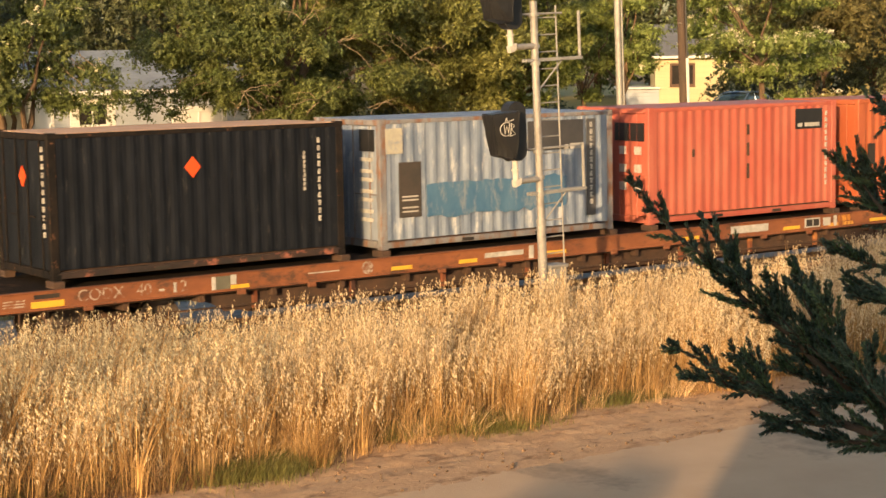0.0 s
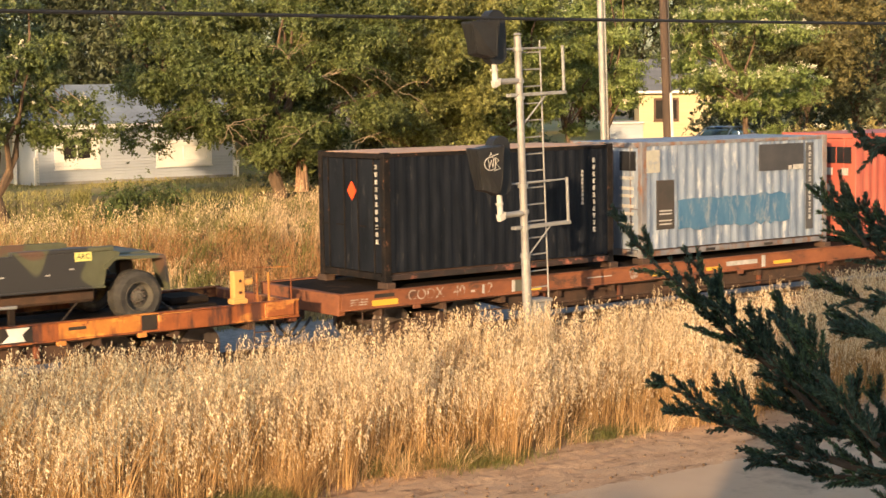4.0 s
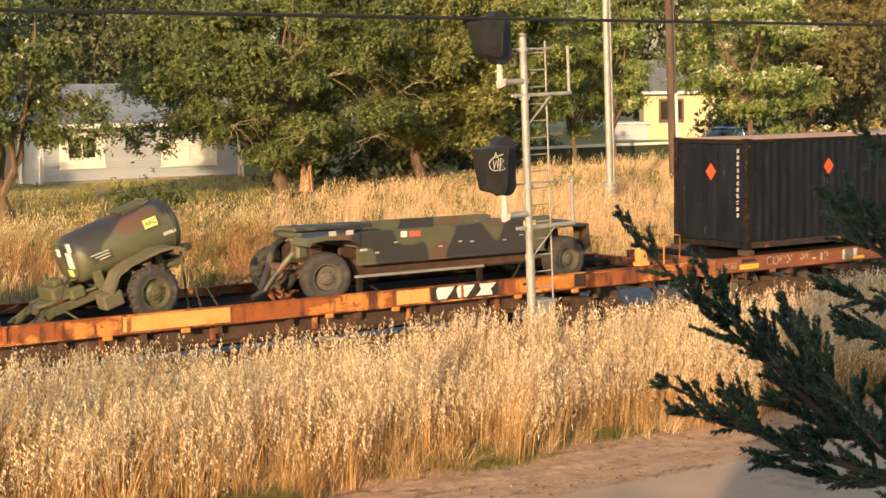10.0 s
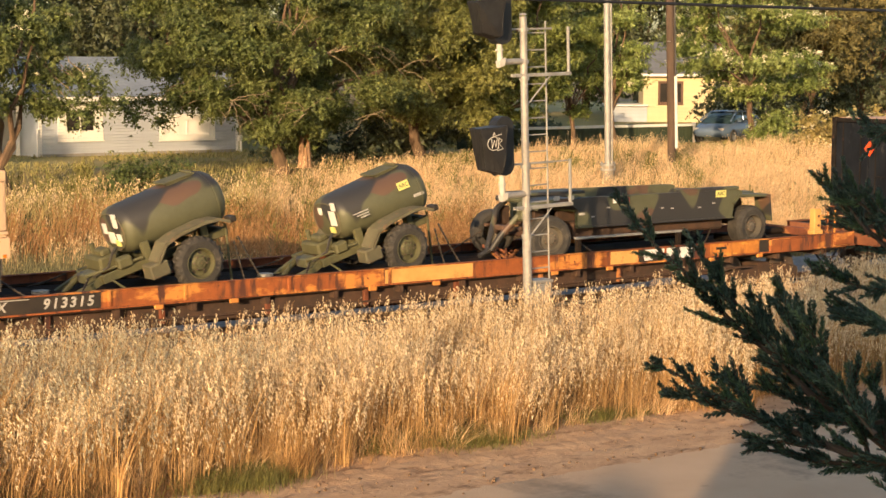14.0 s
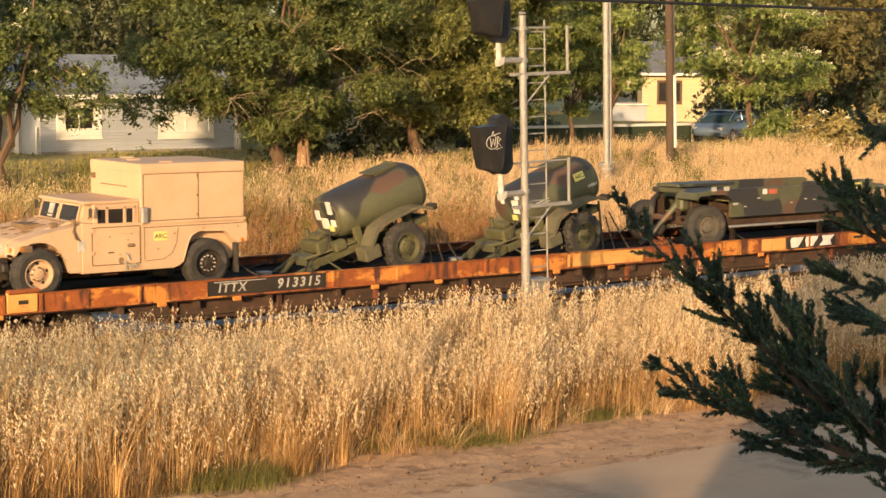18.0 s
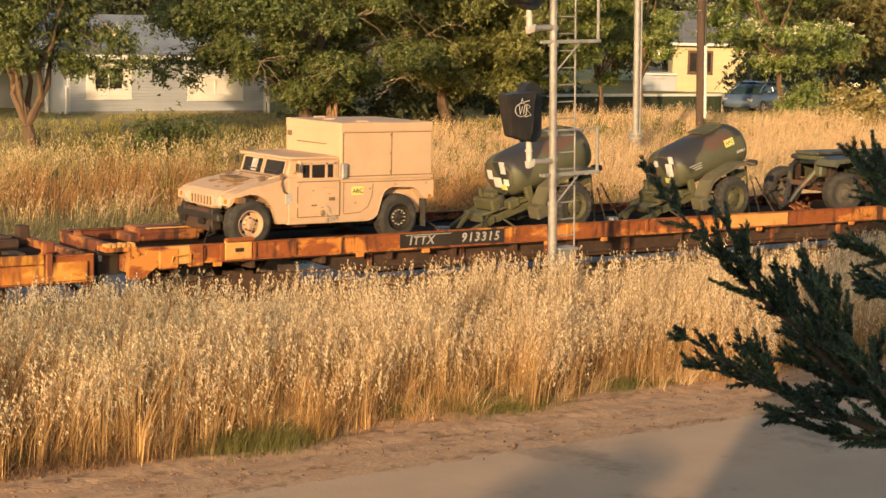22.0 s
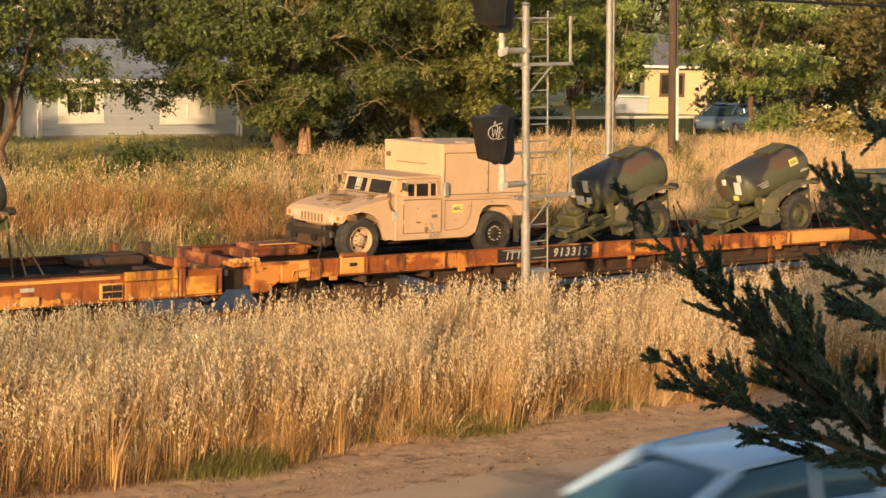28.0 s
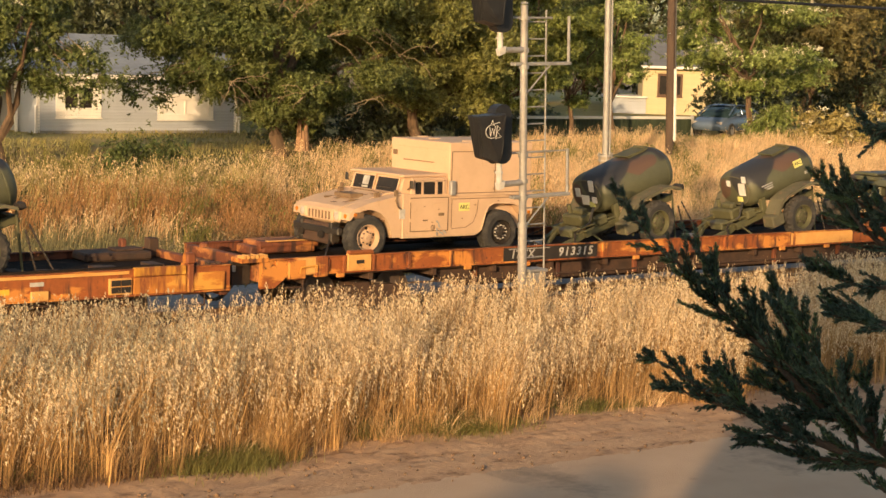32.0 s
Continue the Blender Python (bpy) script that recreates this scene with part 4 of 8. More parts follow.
def container(name, x, paint, label, post=None, fold=0.028, top=None):
    """A twenty-foot steel box: base, posts, folded walls, roof, doors."""
    L, W, Hh = 6.058, 2.438, 2.591
    b = ride(thing(name, pose(0, 0, 0), label, "container", "containers on the flatcar"), x + L / 2, 1.505)
    post = post or paint
    for s in (-1, 1):
        part("bottom_rail", B((-L / 2 + 0.1, s * (W / 2 - 0.06), 0.03), (L / 2 - 0.1, s * W / 2, 0.15), 0.01), M_RUST_RAIL if top else post, b)
        for x in (-1.05, 0.85):
            part("fork_pocket", B((x, s * (W / 2 - 0.02), 0.045), (x + 0.30, s * (W / 2 + 0.004), 0.115), 0.004), M_PANEL_BLACK, b, "dark fork pocket")
        part("top_rail", B((-L / 2 + 0.1, s * (W / 2 - 0.06), Hh - 0.10), (L / 2 - 0.1, s * (W / 2 - 0.004), Hh - 0.02), 0.008), post, b)
        wall = part("side_wall", corrugated(L - 0.3, Hh - 0.28, fold), paint, b)
        wall.matrix_basis = pose(-L / 2 + 0.15, -W / 2 + 0.012, 0.185) if s < 0 else pose(L / 2 - 0.15, W / 2 - 0.012, 0.185, 0, 0, 180)
        for e in (-1, 1):
            part("corner_post", B((e * L / 2, s * W / 2, 0.11), (e * (L / 2 - 0.16), s * (W / 2 - 0.13), Hh - 0.11), 0.012), post, b)
            for z in (0, Hh - 0.118):
                part("corner_casting", B((e * (L / 2 + 0.003), s * (W / 2 + 0.003), z), (e * (L / 2 - 0.178), s * (W / 2 - 0.162), z + 0.118), 0.012), post, b)
    roof = part("roof", B((-L / 2 + 0.1, -W / 2 + 0.03, Hh - 0.045), (L / 2 - 0.1, W / 2 - 0.03, Hh - 0.012), 0.006), top or paint, b)
    part("floor", B((-L / 2 + 0.1, -W / 2 + 0.08, 0.06), (L / 2 - 0.1, W / 2 - 0.08, 0.17)), M_UNDER, b)
    for e in (-1, 1):
        part("end_sill", B((e * (L / 2 - 0.005), -W / 2 + 0.17, 0.03), (e * (L / 2 - 0.1), W / 2 - 0.17, 0.17), 0.008), post, b)
        part("end_header", B((e * (L / 2 - 0.005), -W / 2 + 0.17, Hh - 0.13), (e * (L / 2 - 0.1), W / 2 - 0.17, Hh - 0.02), 0.008), post, b)
    wall = part("front_wall", corrugated(W - 0.26, Hh - 0.30, 0.045, 0.25), paint, b)
    wall.matrix_basis = pose(L / 2 - 0.03, -W / 2 + 0.13, 0.17, 0, 0, 90)
    for s in (-1, 1):
        d = part("door", B((-L / 2 + 0.03, s * 0.01, 0.18), (-L / 2 + 0.075, s * (W / 2 - 0.14), Hh - 0.14), 0.008), paint, b)
        for k in (0.22, 0.78):
            y = s * (0.02 + k * (W / 2 - 0.17))
            part("locking_bar", R((-L / 2 + 0.008, y, 0.12), (-L / 2 + 0.008, y, Hh - 0.1), 0.017, n=6), post, d)
            part("handle", B((-L / 2 - 0.012, y, 1.08), (-L / 2 + 0.012, y + s * 0.30, 1.11), 0.004), post, d)
        for z in (0.45, 0.95, 1.5, 2.1):
            part("hinge", B((-L / 2 + 0.005, s * (W / 2 - 0.15), z), (-L / 2 + 0.035, s * (W / 2 - 0.05), z + 0.11), 0.004), post, d)
    return b


def side_mark(box_, x0, x1, z0, z1, material, label="", name="marking"):
    """A plate on the near wall, in metres from the box's lower left corner."""
    return part(name, B((x0 - 3.029, -1.227, z0), (x1 - 3.029, -1.205, z1)), material, box_, label)


def diamond(box_, x, z, r, end=False):
    bm = bmesh.new()
    for k in (0, 1):
        off = -1.226 + 0.012 * k
        vs = []
        for a, b_ in ((0, r), (r * 0.82, 0), (0, -r), (-r * 0.82, 0)):
            vs.append(bm.verts.new((x - 3.029 + a, off, z + b_) if not end else (-3.029 + 0.012 * k - 0.001, x + a, z + b_)))
        bm.faces.new(vs)
    return part("hazard_placard", bm, M_HAZARD, box_, "orange-red diamond placard")


def digits(box_, x, z_top, count, h, w, gap, side=True):
    """A column of small white blocks, one for each character."""
    r = random.Random(count + int(x * 10))
    for i in range(count):
        bm = bmesh.new()
        z = z_top - i * (h + gap)
        for k in range(3):
            zz = z - h * (k + 0.5) / 3 * 1.0
            ww = w * r.uniform(0.55, 1.0)
            o = r.uniform(0, w - ww)
            if side:
                box(bm, (x - 3.029 + o, -1.228, zz - h * 0.14), (x - 3.029 + o + ww, -1.205, zz + h * 0.14))
            else:
                box(bm, (-3.033, x + o, zz - h * 0.14), (-2.99, x + o + ww, zz + h * 0.14))
        part("stencil_mark", bm, M_MARK, box_, "small white character")


black = container("black_container", 0.0, M_BOX_BLACK, "scuffed black twenty-foot steel container with red placards", M_RUST_EDGE, 0.018, mat("rusted_roof", (0.62, 0.38, 0.25), (0.5, 0.29, 0.18), 2, 0.85))
diamond(black, 2.80, 1.87, 0.20)
diamond(black, -0.05, 1.80, 0.20, True)
digits(black, 5.47, 2.30, 11, 0.105, 0.06, 0.045)
digits(black, 5.15, 2.05, 9, 0.065, 0.05, 0.02)
digits(black, -0.95, 2.35, 11, 0.095, 0.05, 0.055, False)
blue = container("blue_container", 6.90, M_BOX_BLUE, "faded grey-blue steel container with teal overpainting", M_DOOR_STAIN, 0.024)
side_mark(blue, 0.45, 0.98, 0.62, 1.72, mat("brown_plate", (0.065, 0.05, 0.042), (0.045, 0.04, 0.035), 3, 0.6), "brown stained plate with faded writing")
bars("plate_writing", blue, [(0.52 - 3.029, 0.9 - 3.029, z, z + 0.03) for z in (0.72, 0.80, 0.95, 1.02)], -1.229, M_MARK)
bm = bmesh.new()
rnd = random.Random(12)
low = [(1.12 + 0.165 * i, 0.60 + rnd.uniform(-0.06, 0.05)) for i in range(23)]
high = [(4.75 - 0.165 * i, 1.27 + rnd.uniform(-0.03, 0.035)) for i in range(23)]
prism(bm, [(x - 3.029, z) for x, z in low + high], -1.227, -1.205)
part("marking", bm, M_BOX_TEAL, blue, "broad uneven teal patch of paint")
side_mark(blue, 3.72, 5.22, 1.80, 2.42, mat("dark_overpaint", (0.045, 0.045, 0.05), (0.065, 0.062, 0.065), 2, 0.6), "dark overpainted patch")
side_mark(blue, 5.32, 5.56, 0.35, 2.42, mat("dark_strip", (0.06, 0.06, 0.065), (0.09, 0.088, 0.09), 2, 0.6), "dark strip behind white characters")
bars("stencil", blue, [(4.70 - 3.029, 4.80 - 3.029, 1.80, 1.90), (4.85 - 3.029, 5.2 - 3.029, 1.80, 1.92)], -1.23, M_MARK)
digits(blue, 5.39, 2.35, 12, 0.11, 0.09, 0.04)
side_mark(blue, 0.14, 0.55, 1.90, 2.40, mat("cream_patch", (0.44, 0.41, 0.33), (0.34, 0.33, 0.29), 4, 0.7, stain=(0.24, 0.27, 0.32), sscale=5, sedge=0.56), "cream paint patch")
red = container("red_container", 14.0, M_BOX_RED, "coral-red steel container with black number panels", None, 0.022)
side_mark(red, 4.65, 5.55, 1.95, 2.42, M_BLACK, "black number panel")
digits(red, 5.66, 2.35, 12, 0.11, 0.07, 0.04)
for xa, za, zb in ((3.05, 0.88, 1.22), (3.05, 1.40, 1.70), (3.05, 1.88, 2.12), (1.32, 1.45, 1.62)):
    side_mark(red, xa, xa + 0.065, za, zb, M_UNDER, "dark scuff")
bars("panel_writing", red, [(4.72 - 3.029, 4.86 - 3.029, 2.0, 2.08), (4.95 - 3.029, 5.45 - 3.029, 2.0, 2.09)], -1.230, M_MARK, "white writing")
for y0, y1 in ((-1.05, -0.62), (-0.55, -0.1)):
    part("number_panel", B((-3.036, y0, 1.85), (-2.99, y1, 2.25)), M_BLACK, red, "black number panel")
    for z in (0.75, 1.15, 1.55):
        part("stencil", B((-3.036, y0 + 0.1, z), (-2.99, y0 + 0.3, z + 0.18)), M_MARK, red)
orange = container("orange_container", 20.85, M_BOX_ORANGE, "orange-red steel container with scuffed doors", None)
side_mark(orange, 0.35, 0.6, 1.0, 1.5, M_PANEL_BLACK, "dark scuff")
for z in (0.55, 0.72, 0.95, 1.12, 1.35, 1.52, 1.75):
    part("end_writing", B((-3.036, -0.92, z), (-2.99, -0.5, z + 0.07)), M_MARK, blue, "white writing on the door")
part("end_plate", B((-3.036, -1.0, 1.95), (-2.99, -0.5, 2.38)), M_BLACK, blue, "black plate")

# the orange flatcar
car_b, c = flatcar("orange_flatcar", -30.4, -2.23, M_RUST, "rust-streaked orange flatcar loaded with army vehicles")
sill_panel(car_b, c, -7.10, -5.54, M_ORANGE, "faded orange paint")
sill_panel(car_b, c, -5.08, -4.49, M_TAN_PATCH, "pale orange patch")
sill_panel(car_b, c, -2.96, -2.45, M_TAN_PATCH, "pale orange patch")
sill_panel(car_b, c, -5.51, -5.11, M_PANEL_BLACK, "dark routing plate")
part("sill_slot", B((-6.92 - c, -1.556, 1.24), (-6.58 - c, -1.54, 1.30), 0.004), M_PANEL_BLACK, car_b, "dark slot in the sill")
for x in (-4.48, -3.73, -8.5, -11.6, -15.9, -18.2, -20.4, -21.9):
    part("sill_rib", B((x - 0.03 - c, -1.575, SILL_LOW), (x + 0.03 - c, -1.54, SILL_TOP - 0.02), 0.006), M_RUST, car_b)
sill_panel(car_b, c, -9.28, -7.58, M_PANEL_BLACK, "black panel with white shapes")
sill_panel(car_b, c, -10.1, -9.31, M_TAN_PATCH, "pale orange patch")
sill_panel(car_b, c, -16.0, -13.84, M_TAN_PATCH, "pale orange patch")
sill_panel(car_b, c, -24.63, -22.06, M_PANEL_BLACK, "black number panel")
part("tag_plate", B((-28.5 - c, -1.60, 1.10), (-27.95 - c, -1.53, 1.46), 0.01), M_TAN_PATCH, car_b, "orange plate with a small mark")
part("tag_mark", B((-28.3 - c, -1.606, 1.24), (-28.12 - c, -1.597, 1.31)), M_PANEL_BLACK, car_b)
for x in (-29.0, -28.56, -27.88, -27.02, -26.0):
    part("sill_rib", B((x - 0.035 - c, -1.59, SILL_LOW), (x + 0.035 - c, -1.54, SILL_TOP), 0.008), M_RUST, car_b)
for x0, x1, z0, z1 in ((-29.25, -28.95, 1.02, 1.42), (-29.85, -29.45, 1.00, 1.38), (-28.5, -27.9, 1.415, 1.50)):
    part("end_casting", B((x0 - c, -1.63, z0), (x1 - c, -1.50, z1), 0.03), M_RUST, car_b)
bm = bmesh.new()
for x0 in (-9.17, -8.66):
    k = x0 - c
    prism(bm, [(k + 0.06, 1.13), (k + 0.02, 1.30), (k + 0.07, 1.37), (k + 0.47, 1.37), (k + 0.43, 1.30), (k + 0.27, 1.13)], -1.562, -1.548)
k = -8.15 - c
prism(bm, [(k, 1.13), (k + 0.14, 1.25), (k + 0.09, 1.37), (k + 0.52, 1.37), (k + 0.38, 1.25), (k + 0.43, 1.13)], -1.562, -1.548)
part("emblem", bm, M_WHITE, car_b, "white block shapes of an emblem")
lettering("car_number", "ITTX", 0.24, M_MARK, car_b, pose(-24.12 - c, -1.556, 1.235) @ FACE, slant=0.18, spread=1.2, bold=0.004)
lettering("car_number", "913315", 0.25, M_MARK, car_b, pose(-22.68 - c, -1.556, 1.24) @ FACE, slant=0.18, spread=1.32, bold=0.006)
part("overline", B((-24.5 - c, -1.558, 1.345), (-23.4 - c, -1.548, 1.36)), M_MARK, car_b)
bm = bmesh.new()
box(bm, (-3.57 - c, -1.47, 1.12), (-3.33 - c, -1.30, 2.02), 0.02)
box(bm, (-3.61 - c, -1.50, 1.40), (-3.29 - c, -1.28, 1.50), 0.02)
box(bm, (-3.34 - c, -1.44, 1.74), (-3.14 - c, -1.32, 1.86), 0.02)
part("stanchion", bm, M_TAN_PATCH, car_b, "upright pale orange stanchion")
bm = bmesh.new()
for x in (-2.80, -3.05):
    rod(bm, (x - c, -1.42, 1.35), (x - c, -1.42, 1.95), 0.022, n=7)
part("end_upright", bm, M_ORANGE, car_b)
bm = bmesh.new()
tube(bm, [(-3.1 - c, -1.40, 1.35), (-3.1 - c, -1.40, 2.06), (-2.3 - c, -1.40, 2.02), (-2.3 - c, -1.40, 1.35)], 0.014, 6)
part("end_railing", bm, M_RUST, car_b)
bm = bmesh.new()
box(bm, (-4.9 - c, -0.7, DECK), (-3.5 - c, 0.6, DECK + 0.16), 0.03)
box(bm, (-4.4 - c, -0.5, DECK + 0.15), (-3.55 - c, 0.4, DECK + 0.30), 0.05)
part("hitch_plate", bm, M_DECK, car_b)
for k in range(4):
    part("lug_bolt", R((-3.45 - c, -1.48, 1.18 + 0.22 * k), (-3.45 - c, -1.50, 1.18 + 0.22 * k), 0.03, n=8), M_RUST_DARK, car_b)
for x0, x1, z0, z1 in ((-2.95, -2.35, 1.12, 1.40), (-5.2, -3.75, 1.06, 1.37), (-29.4, -28.9, 1.14, 1.36), (-30.1, -29.6, 1.14, 1.38)):
    part("sill_box", B((x0 - c, -1.60, z0), (x1 - c, -1.53, z1), 0.015), M_RUST, car_b)
bm = bmesh.new()
box(bm, (-29.15 - c, 0.55, DECK + 0.03), (-27.9 - c, 1.40, DECK + 0.27), 0.04)
rod(bm, (-29.2 - c, 0.6, DECK + 0.20), (-27.85 - c, 0.6, DECK + 0.20), 0.07, n=10)
box(bm, (-29.35 - c, 0.7, DECK), (-29.1 - c, 1.3, DECK + 0.18), 0.03)
part("bridge_plate", bm, M_RUST_DARK, car_b, "folded rusty bridge plate")
part("plate_edge", B((-29.05 - c, 0.53, DECK + 0.268), (-28.0 - c, 0.64, DECK + 0.29), 0.006), M_TAN_PATCH, car_b, "worn pale edge of the bridge plate")
# open end pocket: jambs, lintel with bolted plates, black plate painted as the shade inside
bm = bmesh.new()
prism(bm, [(-30.42 - c, 0.86), (-30.42 - c, 1.36), (-30.28 - c, 1.36), (-29.9 - c, 1.16), (-29.86 - c, 1.08), (-30.16 - c, 0.86)], -1.62, -1.48)
part("end_jamb", bm, M_RUST, car_b, "rusty orange end jamb")
part("end_lintel", B((-30.86 - c, -1.60, 1.36), (-30.26 - c, -1.2, 1.45), 0.012), M_RUST, car_b)
for k in range(6):
    part("lintel_tooth", B((-30.83 - c + k * 0.093, -1.61, 1.44), (-30.765 - c + k * 0.093, -1.38, 1.50 + 0.01 * (k % 2)), 0.008), M_TAN_PATCH, car_b)
part("pocket_shade", B((-30.84 - c, -1.2, 0.90), (-30.44 - c, -1.05, 1.36), 0.01), M_PANEL_BLACK, car_b, "black plate painted as the shade inside the end pocket")
part("pocket_lamp", B((-30.83 - c, -1.24, 1.16), (-30.77 - c, -1.19, 1.28), 0.01), M_MARK, car_b)
part("end_panel", B((-29.64 - c, -1.61, 1.08), (-29.18 - c, -1.53, 1.41), 0.02), M_TAN_PATCH, car_b, "pale orange end panel")
bm = bmesh.new()
tube(bm, [(-29.60 - c, -1.63, 1.12), (-29.60 - c, -1.68, 1.24), (-29.25 - c, -1.68, 1.26), (-29.22 - c, -1.63, 1.12)], 0.016, 6)
part("grab_iron", bm, M_ORANGE, car_b)
part("end_knob", spin(bmesh.new(), [(0.05, -0.06), (0.09, -0.03), (0.09, 0.03), (0.05, 0.06)], 12, "Z", pose(-30.3 - c, 0.9, DECK + 0.22)), M_RUST_DARK, car_b)
part("track_rib", B((-27 - c, -1.38, DECK), (-4 - c, -1.30, DECK + 0.05), 0.01), M_DECK, car_b)
part("track_rib", B((-27 - c, 1.30, DECK), (-4 - c, 1.38, DECK + 0.05), 0.01), M_DECK, car_b)

# the next orange flatcar
car_c, c = flatcar("second_orange_flatcar", -59.0, -31.07, M_RUST, "weathered orange flatcar with a framed placard holder", top=1.36, low=0.89)
part("upper_box", B((-33.03 - c, -1.60, 1.225), (-32.0 - c, -1.50, 1.385), 0.012), M_AMBER_PAINT, car_c, "bright orange upper sill plate")
part("sill_box", B((-33.04 - c, -1.585, 0.90), (-31.98 - c, -1.53, 1.205), 0.012), M_ORANGE, car_c, "faded orange sill panel")
part("sill_box", B((-31.84 - c, -1.60, 0.91), (-31.2 - c, -1.52, 1.24), 0.012), M_ORANGE, car_c)
part("rim_strip", B((-45.0 - c, -1.566, 1.275), (-33.12 - c, -1.545, 1.345), 0.004), M_TAN_PATCH, car_c, "pale strip along the sill's rim")
holder = part("placard_holder", B((-33.52 - c, -1.60, 0.92), (-33.08 - c, -1.54, 1.21), 0.008), M_TAN_PATCH, car_c, "framed placard holder")
for k in (0, 1):
    for z in (0.95, 1.075):
        part("placard", B((-33.485 - c + k * 0.195, -1.612, z), (-33.305 - c + k * 0.195, -1.59, z + 0.105)), M_PANEL_BLACK, holder)
part("reflective_strip", B((-35.75 - c, -1.556, 1.02), (-35.36 - c, -1.54, 1.12)), M_STRIP, car_c, "amber reflective strip")
part("stencil_plate", B((-34.99 - c, -1.562, 1.145), (-34.74 - c, -1.54, 1.215)), M_MARK, car_c, "small grey stencil plate")
part("pocket_plate", B((-34.98 - c, -1.60, 0.89), (-34.66 - c, -1.53, 1.06), 0.012), M_TAN_PATCH, car_c, "pale pocket plate")
bm = bmesh.new()
box(bm, (-31.97 - c, -1.62, 0.88), (-31.84 - c, -1.30, 1.40), 0.02)
box(bm, (-31.99 - c, -1.60, 1.40), (-31.80 - c, -1.40, 1.60), 0.03)
part("stanchion", bm, M_ORANGE, car_c, "short orange post")
bm = bmesh.new()
for k in range(9):
    x = -31.8 + 0.075 * k
    box(bm, (x - c, -1.50, 1.20), (x + 0.05 - c, -1.35, 1.30 + 0.05 * ((k * 5) % 3)), 0.008)
part("broken_rim", bm, M_UNDER, car_c, "broken dark rim of the end")
bm = bmesh.new()
box(bm, (-32.9 - c, 0.75, DECK), (-31.5 - c, 1.42, DECK + 0.17), 0.04)
box(bm, (-32.2 - c, 0.9, DECK + 0.16), (-31.6 - c, 1.35, DECK + 0.22), 0.03)
part("bridge_plate", bm, M_UNDER, car_c, "folded rusty bridge plate")
part("end_post", B((-31.36 - c, 1.18, DECK), (-31.15 - c, 1.42, DECK + 0.37), 0.02), M_UNDER, car_c)
part("end_post", B((-31.95 - c, 1.2, DECK + 0.1), (-31.83 - c, 1.38, DECK + 0.38), 0.03), M_RUST_DARK, car_c)
bm = bmesh.new()
for k in range(15):
    x = -37.5 + k * 0.38
    box(bm, (x - c, -1.1 + 0.35 * ((k * 7) % 5) / 2, DECK + 0.002), (x + 0.26 - c, -0.6 + 0.35 * ((k * 7) % 5) / 2, DECK + 0.03 + 0.03 * (k % 3)), 0.008)
part("deck_hardware", bm, M_UNDER, car_c, "dark chocks and plates lying on the deck")
part("side_beam", B((-45 - c, -1.47, DECK), (-32.4 - c, -1.36, DECK + 0.20), 0.01), M_DECK, car_c)
# ---- vehicles on the flatcars ----
M_DUSTY = mat("dusty_olive_paint", (0.135, 0.125, 0.08), (0.10, 0.09, 0.055), 3, 0.8, bump=0.1, stain=(0.22, 0.13, 0.08), sscale=4, sedge=0.62)
M_DUSTY_STEEL = mat("dusty_dark_rim", (0.075, 0.068, 0.058), (0.12, 0.105, 0.085), 4, 0.8, bump=0.1)


def wheel(parent, x, y, z, r, w, rim_mat, side=-1, studs=8, lug=0.045, holes=5, steer=0.0):
    """A tyre with tread lugs on a dished steel rim; side: the way its face looks."""
    t = spin(bmesh.new(), [(r * 0.58, -w / 2), (r * 0.80, -w / 2 - 0.01), (r * 0.93, -w * 0.44), (r, -w * 0.30), (r, -0.02), (r, 0.02), (r, w * 0.30), (r * 0.93, w * 0.44), (r * 0.80, w / 2 + 0.01), (r * 0.58, w / 2)], 88, caps=False, lug=lug)
    w_ob = part("wheel", t, M_RUBBER, parent, "black treaded tyre")
    w_ob.matrix_basis = pose(x, y, z, 0, 0, (0 if side < 0 else 180) + steer)
    rim = bmesh.new()
    spin(rim, [(0.004, -w * 0.42), (r * 0.10, -w * 0.42), (r * 0.13, -w * 0.38), (r * 0.22, -w * 0.36), (r * 0.30, -w * 0.22), (r * 0.47, -w * 0.16), (r * 0.52, -w * 0.40), (r * 0.55, -w * 0.50), (r * 0.59, -w * 0.47), (r * 0.59, w * 0.44)], 30, caps=False)
    rim_ob = part("rim", rim, rim_mat, w_ob)
    for i in range(studs):
        a = 2 * math.pi * i / studs
        stud = R((r * 0.26 * math.cos(a), -w * 0.26, r * 0.26 * math.sin(a)), (r * 0.26 * math.cos(a), -w * 0.40, r * 0.26 * math.sin(a)), 0.016, n=6)
        part("stud", stud, M_WHEEL, rim_ob)
    for i in range(holes):
        a = 2 * math.pi * i / holes + 0.3
        p = (r * 0.39 * math.cos(a), -w * 0.15, r * 0.39 * math.sin(a))
        part("rim_opening", R(p, (p[0], -w * 0.205, p[2]), r * 0.07, n=10), M_PANEL_BLACK, rim_ob)
    return w_ob


def chains(name, parent, runs, r=0.021):
    for p, q in runs:
        p, q = Vector(p), Vector(q)
        n = max(4, int((q - p).length / 0.045))
        part(name, tube(bmesh.new(), [p.lerp(q, i / n) + Vector((0, 0, -0.02 * math.sin(math.pi * i / n))) for i in range(n + 1)], [r * (1.25 if i % 2 else 0.6) for i in range(n + 1)], 6), M_CHAIN, parent, "tie-down chain")


